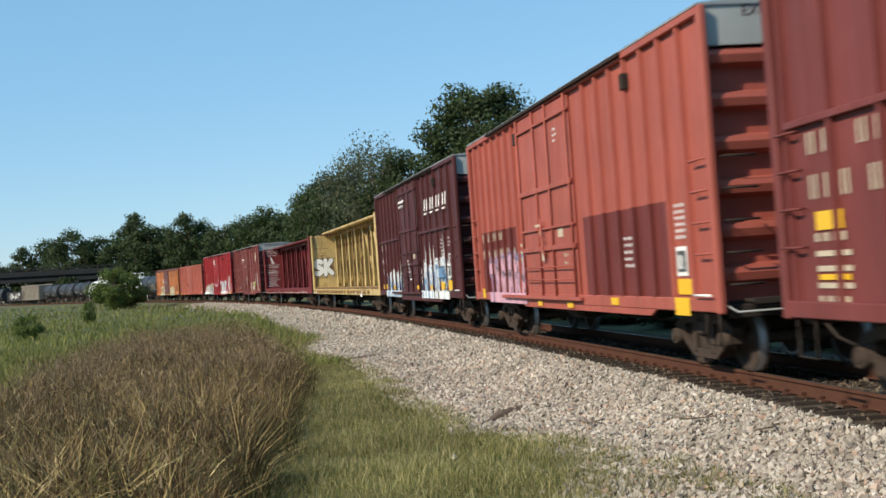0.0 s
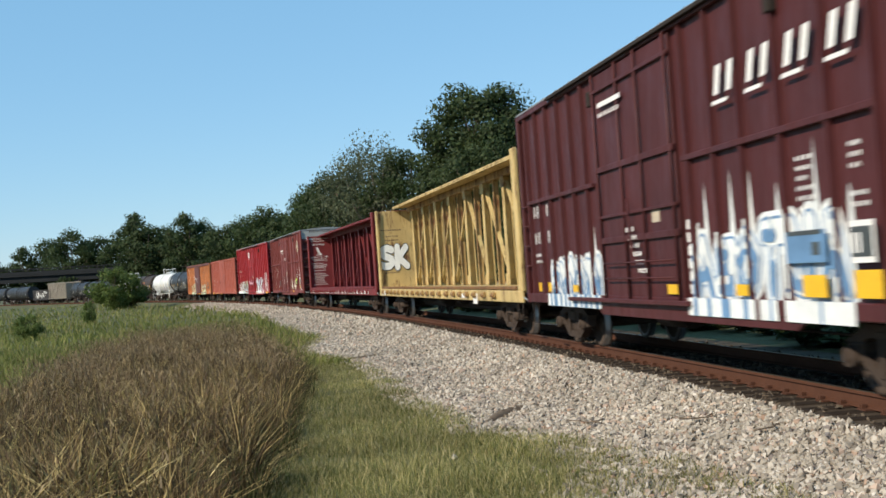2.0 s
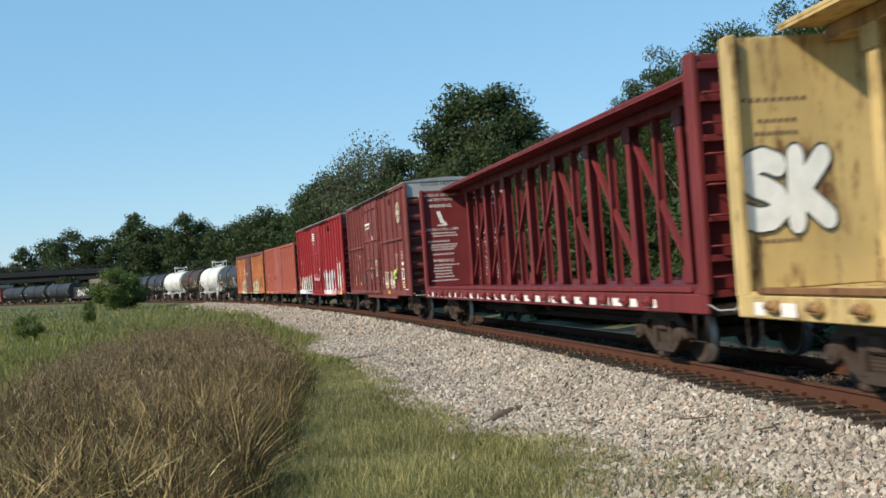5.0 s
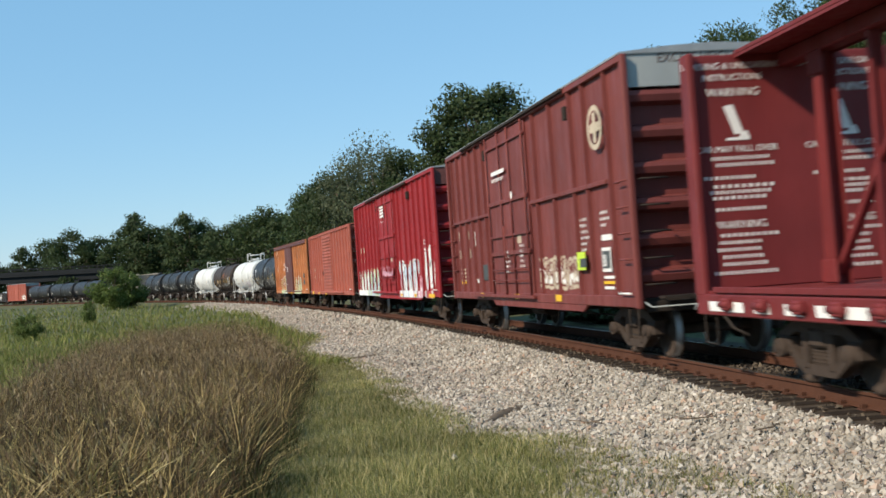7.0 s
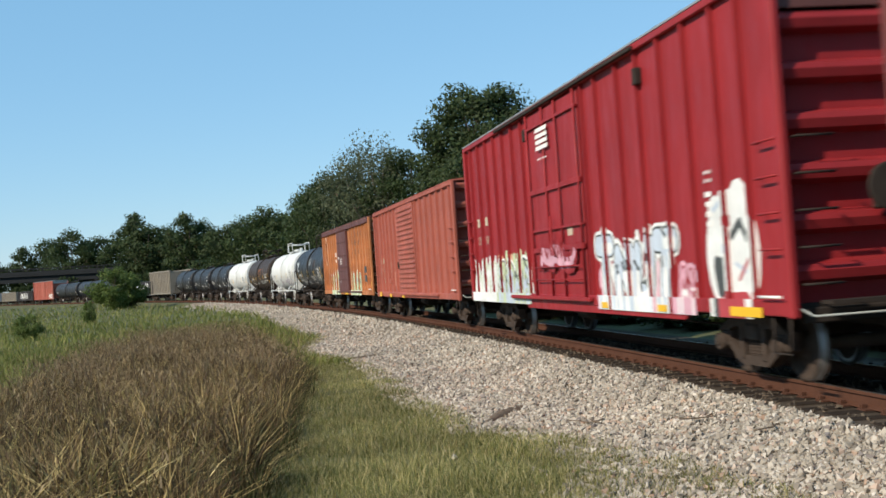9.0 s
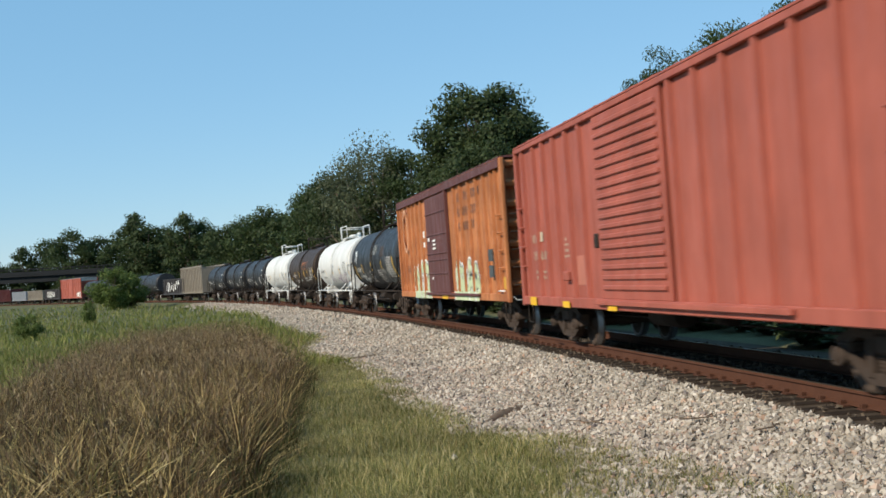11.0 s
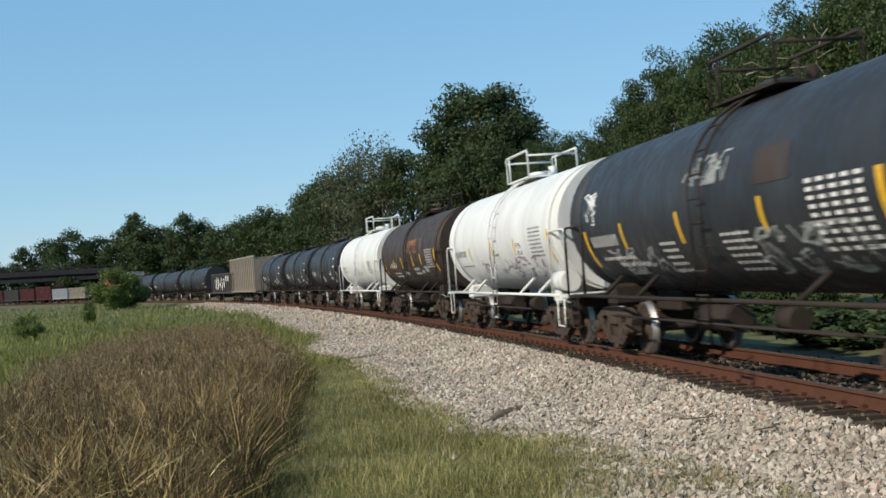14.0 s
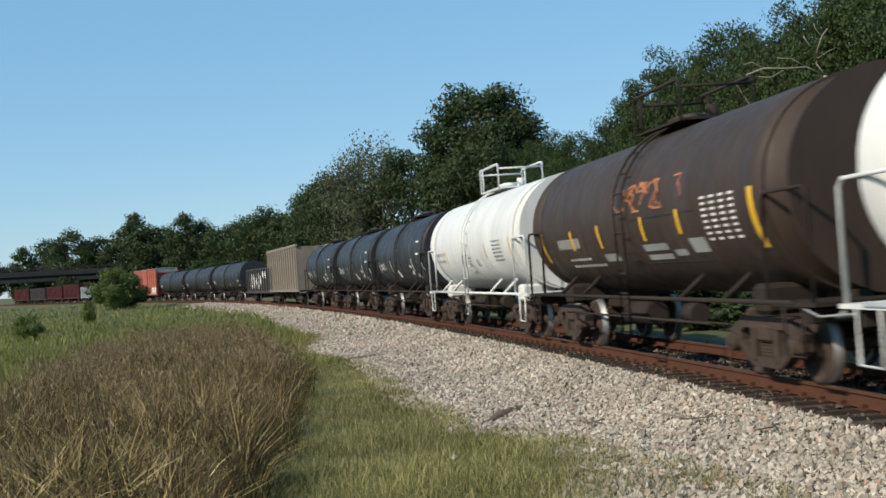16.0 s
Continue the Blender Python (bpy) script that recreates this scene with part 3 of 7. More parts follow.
def end_wall_mesh(z0, z1, mat, bands, y=1.46):
    """A corrugated end: wide horizontal pressings."""
    bm = bmesh.new()
    prof = [(0.0, z0)]
    step = (z1 - z0) / bands
    for k in range(bands):
        b = z0 + k * step
        prof += [(0.0, b + step * 0.08), (0.0, b + step * 0.50), (0.17, b + step * 0.60), (0.20, b + step * 0.78), (0.17, b + step * 0.90), (0.0, b + step * 0.99)]
    prof.append((0.0, z1))
    a = [bm.verts.new((p, -y, z)) for p, z in prof]
    c = [bm.verts.new((p, y, z)) for p, z in prof]
    b0, b1 = [bm.verts.new((-0.05, s * y, z)) for s in (-1, 1) for z in (z0, z1)], None
    for i in range(len(prof) - 1):
        bm.faces.new((a[i], c[i], c[i + 1], a[i + 1]))
    bm.faces.new((b0[0], b0[1], b0[3], b0[2]))
    bm.faces.new(a + [b0[1], b0[0]])
    bm.faces.new(c[::-1] + [b0[2], b0[3]])
    bmesh.ops.recalc_face_normals(bm, faces=bm.faces)
    return mesh_from("end_wall", bm, mat)


def roof_mesh(L, zt, mat):
    bm = bmesh.new()
    prof = [(-1.58, zt - 0.02), (-1.58, zt + 0.01), (-0.7, zt + 0.09), (0, zt + 0.12), (0.7, zt + 0.09), (1.58, zt + 0.01), (1.58, zt - 0.02)]
    r = [[bm.verts.new((x, y, z)) for y, z in prof] for x in (-L / 2, L / 2)]
    k = len(prof)
    for j in range(k):
        bm.faces.new((r[0][j], r[0][(j + 1) % k], r[1][(j + 1) % k], r[1][j]))
    bm.faces.new(r[0])
    bm.faces.new(r[1][::-1])
    for i in range(int(L / 1.0)):
        x = -L / 2 + 0.5 + i
        bar = [(x - 0.03, y, z + 0.0) for y, z in prof[1:-1]]
        lo = [bm.verts.new(p) for p in bar]
        hi = [bm.verts.new((p[0] + 0.03, p[1], p[2] + 0.018)) for p in bar]
        lo2 = [bm.verts.new((p[0] + 0.06, p[1], p[2])) for p in bar]
        for q in range(len(bar) - 1):
            bm.faces.new((lo[q], lo[q + 1], hi[q + 1], hi[q]))
            bm.faces.new((hi[q], hi[q + 1], lo2[q + 1], lo2[q]))
    bmesh.ops.recalc_face_normals(bm, faces=bm.faces)
    return mesh_from("roof", bm, mat)


def rungs(e, x0, x1, zs, y=-1.6, name="ladder_rung", mat="under"):
    me = None
    for z in zs:
        if me is None:
            me = mesh_from(name, tube(bmesh.new(), [(x0, y + 0.09, 0), (x0, y, 0), (x1, y, 0), (x1, y + 0.09, 0)], 0.017, 5), M[mat])
        o = part(name, me, None, e)
        o.location = (0, 0, z)


def box_body(sa, sb, mat, zt, half, rib_x, label, roof="roof", belt=None, end_top=None, bands=6, floor=0.95, rib_w=0.07, sill=None, kind="boxcar"):
    """A boxcar's shell with ribs, ends, roof, ladders and running gear."""
    L = sb - sa
    e = new(kind)
    m = M[mat]
    for y0, y1 in ((-1.485, -1.43), (1.43, 1.485)):
        part("side_sheet", boxed(-L / 2 + 0.04, L / 2 - 0.04, y0, y1, floor, zt - 0.02), m, e)
    for y0, y1 in ((-1.575, -1.487), (1.487, 1.575)):
        part("top_chord", boxed(-L / 2, L / 2, y0, y1, zt - 0.13, zt - 0.022, bev=0.012), m, e)
        part("side_sill", boxed(-L / 2 + 0.05, L / 2 - 0.05, y0 + 0.01, y1 - 0.005, floor - 0.06, floor + 0.13, bev=0.015), m, e)
    if sill:
        part("deep_sill", bar_plate(sill[0], sill[1], sill[2], floor), m, e)
    for k in (-1, 1):
        for y in (-1.53, 1.53):
            part("corner_post", boxed(k * L / 2 - 0.08, k * L / 2 + 0.08, y - 0.05, y + 0.05, floor - 0.08, zt - 0.023, bev=0.02), m, e)
        top = zt - 0.55 if end_top else zt - 0.02
        w = part("end_wall", end_wall_mesh(floor, top, m, bands), None, e)
        w.matrix_basis = pose(k * (L / 2 - 0.22), 0, 0, 0, 0, 0 if k > 0 else 180)
        if end_top:
            bm = bmesh.new()
            pr = [(-1.48, top), (1.48, top), (1.48, zt - 0.03), (0.7, zt + 0.07), (0, zt + 0.10), (-0.7, zt + 0.07), (-1.48, zt - 0.03)]
            a, b = [bm.verts.new((-0.03, y, z)) for y, z in pr], [bm.verts.new((0.03, y, z)) for y, z in pr]
            bm.faces.new(b)
            bm.faces.new(a[::-1])
            for q in range(len(pr)):
                bm.faces.new((a[q], a[(q + 1) % len(pr)], b[(q + 1) % len(pr)], b[q]))
            p = part("end_panel", bm, M[end_top], e, "bare grey upper end panel")
            p.location = (k * (L / 2 - 0.06), 0, 0)
            if end_top == "grey_end" and k > 0:
                letters(e, "EXCESS HEIGHT CAR", L / 2 - 0.025, 0, zt - 0.17, 0.2, "letter_dark", "front")
    part("roof", roof_mesh(L, zt, M[roof]), None, e, "galvanised ribbed roof" if roof == "roof" else "")
    part("floor", boxed(-L / 2 + 0.1, L / 2 - 0.1, -1.42, 1.42, floor, floor + 0.08), M["under"], e)
    rib = bmesh.new()
    h1, h2 = floor + 0.13, zt - 0.13
    a = [(-rib_w / 2, -1.486), (-rib_w / 2 * 0.7, -1.56), (rib_w / 2 * 0.7, -1.56), (rib_w / 2, -1.486)]
    lo, hi = [rib.verts.new((x, y, h1)) for x, y in a], [rib.verts.new((x, y, h2)) for x, y in a]
    for q in range(4):
        rib.faces.new((lo[q], lo[(q + 1) % 4], hi[(q + 1) % 4], hi[q]))
    rib.faces.new(lo[::-1])
    rib.faces.new(hi)
    bmesh.ops.recalc_face_normals(rib, faces=rib.faces)
    rme = mesh_from("side_rib", rib, m)
    for x in rib_x:
        o = part("side_rib", rme, None, e)
        o.location = (x, 0, 0)
    for i in range(12):
        o = part("side_rib", rme, None, e)
        o.matrix_basis = pose(-L / 2 + (i + 0.5) * L / 12, 0, 0, 0, 0, 180)
    if belt:
        for x0, x1, z in belt:
            part("belt_rail", boxed(x0, x1, -1.566, -1.487, z - 0.04, z + 0.04, bev=0.01), m, e)
    hi_r = [1.25 + 0.42 * k for k in range(5)]
    rungs(e, L / 2 - 0.62, L / 2 - 0.12, hi_r[1:], mat=mat)
    rungs(e, -L / 2 + 0.12, -L / 2 + 0.55, hi_r[1:], mat=mat)
    end = L / 2 + 0.12
    for z in hi_r:
        part("end_rung", tube(bmesh.new(), [(end - 0.1, -1.4, z), (end, -1.4, z), (end, -0.95, z), (end - 0.1, -0.95, z)], 0.016, 5), M["under"], e)
    part("crossover_step", boxed(L / 2 + 0.02, L / 2 + 0.30, -1.2, 1.2, 1.02, 1.06), M["under"], e)
    wheel = bmesh.new()
    lathe(wheel, [(-0.015, 0.25), (-0.015, 0.28), (0.015, 0.28), (0.015, 0.25), (-0.015, 0.25)][:4], "X", 20)
    for k in range(3):
        c, s = math.cos(k * 2.094), math.sin(k * 2.094)
        tube(wheel, [(0, 0, 0), (0, 0.26 * c, 0.26 * s)], 0.014, 5)
    o = part("brake_wheel", wheel, M["under"], e)
    o.location = (L / 2 + 0.22, -0.35, 2.3)
    part("brake_housing", boxed(L / 2 + 0.03, L / 2 + 0.2, -0.5, -0.2, 2.05, 2.5, bev=0.02), M["under"], e)
    part("grab_iron", tube(bmesh.new(), [(L / 2 - 0.7, -1.62, 1.12), (L / 2 - 0.1, -1.62, 1.12)], 0.02, 6), M["letter"], e, "white grab iron")
    for k in (-1, 1):
        part("stirrup_step", tube(bmesh.new(), [(k * (L / 2 - 0.6), -1.5, 0.9), (k * (L / 2 - 0.6), -1.5, 0.45), (k * (L / 2 - 0.15), -1.5, 0.45), (k * (L / 2 - 0.15), -1.5, 0.9)], 0.018, 5), M["under"], e)
    running_gear(e, L, half)
    register(e, (sa + sb) / 2, half)
    return tagged(e, label, "boxcar", "cars of the train")


def bar_plate(x0, x1, drop, floor):
    """The deep middle of a side sill, with sloping ends."""
    bm = bmesh.new()
    pr = [(x0, floor), (x0 + 0.4, floor - drop), (x1 - 0.4, floor - drop), (x1, floor)]
    a, b = [bm.verts.new((x, -1.55, z)) for x, z in pr], [bm.verts.new((x, -1.50, z)) for x, z in pr]
    bm.faces.new(a)
    bm.faces.new(b[::-1])
    for q in range(4):
        bm.faces.new((a[q], b[q], b[(q + 1) % 4], a[(q + 1) % 4]))
    bmesh.ops.recalc_face_normals(bm, faces=bm.faces)
    return bm


def plug_door(e, x0, x1, zt, mat, floor=0.95):
    """A plug door with locking rods, cranks and a bottom rail."""
    m = M[mat]
    z0, z1 = floor + 0.12, zt - 0.14
    d = part("door", boxed(x0, x1, -1.545, -1.49, z0, z1, bev=0.012), m, e)
    w = x1 - x0
    for x in (x0 + 0.06, x0 + w * 0.37, x0 + w * 0.63, x1 - 0.06):
        part("lock_rod", tube(bmesh.new(), [(x, -1.585, z0 - 0.05), (x, -1.585, z1 + 0.02)], 0.026, 6), m, d)
    for z, t in ((zt - 1.75, 0.05), (zt - 2.55, 0.025), (zt - 2.95, 0.05), (zt - 0.42, 0.03)):
        part("door_bar", boxed(x0 - 0.02, x1 + 0.02, -1.60, -1.546, z - t, z + t, bev=0.008), m, d)
    for z in (z0 + 0.3, z0 + 0.55):
        part("door_rail", tube(bmesh.new(), [(x0 + 0.25, -1.64, z), (x1 - 0.1, -1.64, z)], 0.014, 5), m, d)
    part("crank_handle", tube(bmesh.new(), [(x0 + w * 0.45, -1.63, z0 + 1.55), (x0 + w * 0.47, -1.65, z0 + 0.95), (x0 + w * 0.52, -1.65, z0 + 0.75)], 0.02, 6), m, d)
    part("door_track", boxed(x0 - 2.2, x1 + 0.35, -1.66, -1.577, floor + 0.02, floor + 0.09, bev=0.01), m, e)
    part("upper_door_track", boxed(x0 - 3.0, x1 + 3.4, -1.64, -1.577, zt - 0.09, zt - 0.025, bev=0.01), M["under"], e)
    for x in (x0 - 0.28, x1 + 3.3):
        part("door_stop", boxed(x, x + 0.16, -1.6, -1.487, zt - 0.62, zt - 0.36, bev=0.015), M["under"], e)
    part("card_board", boxed(x0 + w * 0.70, x0 + w * 0.79, -1.552, -1.546, z0 + 1.12, z0 + 1.30), M["letter_tan"], e, "pale routing card board")
    return d


def reflectors(e, xs, z=1.12, y=-1.568):
    for x, w, h in xs:
        part("reflector", boxed(x, x + w, y - 0.006, y, z, z + h), M["reflector"], e, "yellow reflector plate")


def data_block(e, x, z, seed, n=6, w=0.5, mat="letter", y=-1.5):
    g = random.Random(seed)
    word_bars(e, [(x, z - k * 0.11, w * g.uniform(0.55, 1), 0.05, g.randint(4, 8), 0) for k in range(n)], mat, side(y), "stencilled_data")


def stripes(e, x, z, w=0.42, y=-1.57):
    """The barred label plate near a car's end."""
    part("label_frame", boxed(x, x + w, y, y + 0.004, z, z + 0.42), M["letter"], e)
    part("label_face", boxed(x + 0.05, x + w - 0.05, y - 0.006, y, z + 0.06, z + 0.36), M["g_dark"], e)
    word_bars(e, [(x + 0.09, z + 0.1, 0.06, 0.2, 1, 0), (x + 0.2, z + 0.1, 0.06, 0.2, 1, 0)], "letter", side(y - 0.008), "label_bars")


# leading dark red boxcar
rx = spread_ribs(-7.9, -3.6, 5) + spread_ribs(2.2, 7.2, 6)
a = box_body(-14.35, 1.95, "maroon2", 4.95, 6.35, rx, "dark red boxcar with white lettering and belt rail", belt=[(-7.9, -3.0, 3.02), (1.7, 7.0, 3.02)], end_top="grey_end", sill=(-4, 5, 0.18))
plug_door(a, -2.5, 1.5, 4.95, "maroon2")
word_bars(a, [(-7.45, 2.66, 0.75, 0.24, 2, 0), (-6.3, 2.66, 0.75, 0.24, 2, 0), (-7.45, 2.18, 1.1, 0.26, 3, 0), (-6.1, 2.18, 0.8, 0.26, 2, 0), (-7.4, 1.72, 0.8, 0.09, 4, 0), (-7.4, 1.56, 0.8, 0.06, 1, 0), (-7.4, 1.40, 0.8, 0.06, 1, 0), (-7.4, 1.22, 0.8, 0.06, 1, 0), (-7.4, 1.08, 0.8, 0.06, 4, 0)], "letter_tan", side(-1.5))
reflectors(a, [(-7.35, 0.62, 0.2)], 1.84, -1.5)
reflectors(a, [(-7.35, 0.7, 0.06)], 1.31, -1.5)

# orange boxcar
rx = spread_ribs(-7.55, -3.15, 7) + spread_ribs(2.6, 7.35, 7)
b = box_body(4.05, 20.52, "orange", 4.95, 6.4, rx, "weathered orange-red boxcar with darker patches and graffiti", end_top="grey_end", sill=(-3.2, 5.9, 0.16), rib_w=0.09)
plug_door(b, -2.5, 1.6, 4.95, "orange")
for x0, x1, z1 in ((-7.45, -3.26, 2.58), (1.97, 6.35, 2.48)):
    part("paint_patch", boxed(x0, x1, -1.4895, -1.4855, 1.06, z1), M["patch"], b, "darker maroon repaint patch")
    for x in rx:
        if x0 < x < x1:
            part("paint_patch", boxed(x - 0.048, x + 0.048, -1.5645, -1.4875, 1.06, z1), M["patch"], b)
word_bars(b, [(-7.3, 2.34, 2.6, 0.2, 4, 0), (-7.3, 1.92, 4.0, 0.21, 6, 0), (-7.2, 1.6, 0.4, 0.06, 4, 0), (-7.2, 1.5, 0.4, 0.06, 3, 0)], "letter_tan", side(-1.5))
graffiti(b, -6.6, -2.5, 0.72, 1.95, ["g_violet", "g_pink", "g_pink", "g_dark"], 3, 6, ribs=rx, smear=("g_blue", "g_violet"))
data_block(b, 4.3, 1.98, 4, 5, 0.7)
data_block(b, 0.45, 4.25, 5, 3, 0.35, y=-1.552)
word_bars(b, [(6.68, 2.36 - 0.09 * k, 0.42, 0.05, 5, 0) for k in range(6)], "letter", side(-1.5), "stencilled_data")
stripes(b, 6.64, 1.38, y=-1.5)
reflectors(b, [(6.66, 0.55, 0.22)], 1.12, -1.505)
reflectors(b, [(6.67, 0.56, 0.25)], 0.83, -1.572)
reflectors(b, [(3.62, 0.4, 0.12), (-7.35, 0.3, 0.24)], 0.93, -1.572)
reflectors(b, [(0.8, 0.42, 0.11), (-1.52, 0.36, 0.11)], 0.83, -1.572)
word_bars(b, [(-1.2, 2.45, 0.55, 0.06, 1, 0), (-0.85, 2.28, 0.3, 0.1, 2, 0), (-0.8, 2.1, 0.22, 0.12, 2, 0.1), (-0.78, 1.75, 0.2, 0.2, 1, 0.1)], "letter_tan", side(-1.612), "worn_decal")
word_bars(b, [(0.7, 1.8, 0.35, 0.07, 4, 0), (0.75, 1.66, 0.25, 0.06, 3, 0), (-2.9, 2.1, 0.22, 0.06, 1, 0), (-2.9, 1.95, 0.22, 0.06, 1, 0), (-2.9, 1.8, 0.22, 0.06, 1, 0)], "letter_tan", side(-1.55), "stencilled_data")

# maroon boxcar with slanted lettering
rx = spread_ribs(-7.6, -3.1, 6) + [1.95, 2.87, 3.77, 4.87, 6.02, 7.0]
c = box_body(22.68, 38.98, "maroon", 4.95, 6.3, rx, "maroon boxcar with white slanted lettering and blue-white graffiti", belt=[(-7.7, -2.7, 3.0), (1.75, 7.0, 3.0)], end_top="grey_end", sill=(-3.0, 5.4, 0.2))
plug_door(c, -2.25, 1.5, 4.95, "maroon")
word_bars(c, [(3.15 + 1.02 * k, 3.66, 0.56, 0.36, 1, 0.35) for k in range(4)] + [(3.08 + 1.02 * k, 3.54, 0.5, 0.05, 1, 0.3) for k in range(4)], "letter", side(-1.578), "slanted_lettering")
word_bars(c, [(-1.85, 4.22, 1.25, 0.08, 1, 0.1), (-1.85, 4.06, 1.2, 0.07, 9, 0)], "letter", side(-1.61))
word_bars(c, [(-7.4, 2.66, 0.55, 0.24, 2, 0), (-6.3, 2.66, 0.55, 0.24, 2, 0), (-7.4, 2.12, 0.55, 0.24, 2, 0), (-6.3, 2.12, 0.55, 0.24, 2, 0), (-7.4, 1.85, 0.6, 0.06, 4, 0), (-7.4, 1.72, 0.5, 0.06, 4, 0)], "letter", side(-1.5))
graffiti(c, 1.85, 6.25, 0.92, 2.05, ["g_white", "g_white", "g_blue", "g_blue"], 8, 6, ribs=rx, spikes=((2.05, 2.1), (2.37, 2.62), (3.25, 2.72), (3.85, 2.66), (4.6, 2.45), (5.57, 2.85), (6.3, 2.3)))
part("marking_panel", boxed(4.92, 5.87, -1.575, -1.568, 1.5, 1.85), M["g_blue"], c, "dark blue panel in a pale frame")
word_bars(c, [(4.98, 1.8, 0.8, 0.05, 1, 0), (5.55, 1.58, 0.18, 0.14, 1, 0)], "g_dark", side(-1.578), "panel_marks")
graffiti(c, -6.2, -2.65, 0.74, 1.8, ["g_white", "g_white", "g_blue", "g_blue"], 9, 5, ribs=rx, spikes=((-5.1, 1.95), (-4.2, 2.0), (-2.95, 2.3)))
data_block(c, 5.15, 2.62, 6, 8, 0.5)
data_block(c, 6.35, 2.65, 7, 3, 0.4)
data_block(c, 6.35, 2.15, 12, 2, 0.45)
stripes(c, 6.37, 1.48, 0.52, y=-1.578)
reflectors(c, [(6.45, 0.55, 0.28), (5.3, 0.55, 0.24), (3.45, 0.36, 0.14), (-7.0, 0.22, 0.18), (-6.2, 0.25, 0.18), (-4.3, 0.35, 0.13), (0.95, 0.4, 0.14)], 1.13, -1.582)
word_bars(c, [(-0.75 + 0.1 * k, 2.1 - 0.13 * k, 0.45, 0.07, 3, 0) for k in range(6)], "letter", side(-1.61), "stencilled_data")
word_bars(c, [(1.62, 0.95 + 0.18 * k, 0.22, 0.13, 1, 0.1 * (-1) ** k) for k in range(7)], "letter", side(-1.488), "painted_column")


def tag(e, y, z, xf):
    """Two pale looping sprayed letters outlined in black, on an end bulkhead."""
    strokes = ([(-0.15, 0.42), (-0.45, 0.52), (-0.75, 0.45), (-0.88, 0.28), (-0.72, 0.12), (-0.42, 0.04), (-0.18, -0.08), (-0.12, -0.26), (-0.35, -0.42), (-0.65, -0.44), (-0.92, -0.36)], [(0.25, 0.55), (0.22, 0.0), (0.2, -0.5)], [(0.85, 0.52), (0.5, 0.18), (0.3, 0.02), (0.55, -0.2), (0.9, -0.46)])
    for name, r, mat, dx in (("graffiti_outline", 0.235, "g_dark", 0.006), ("graffiti_letter", 0.19, "g_white", 0.016)):
        bm = bmesh.new()
        i = 0
        for pts in strokes:
            for p, q in zip(pts, pts[1:]):
                i += 1
                bm.faces.new([bm.verts.new((xf + dx + 0.0003 * i, y + u * 0.60, z + w * 0.80)) for u, w in capsule(p, q, r)])
        part(name, bm, M[mat], e, "pale sprayed tag outlined in black")


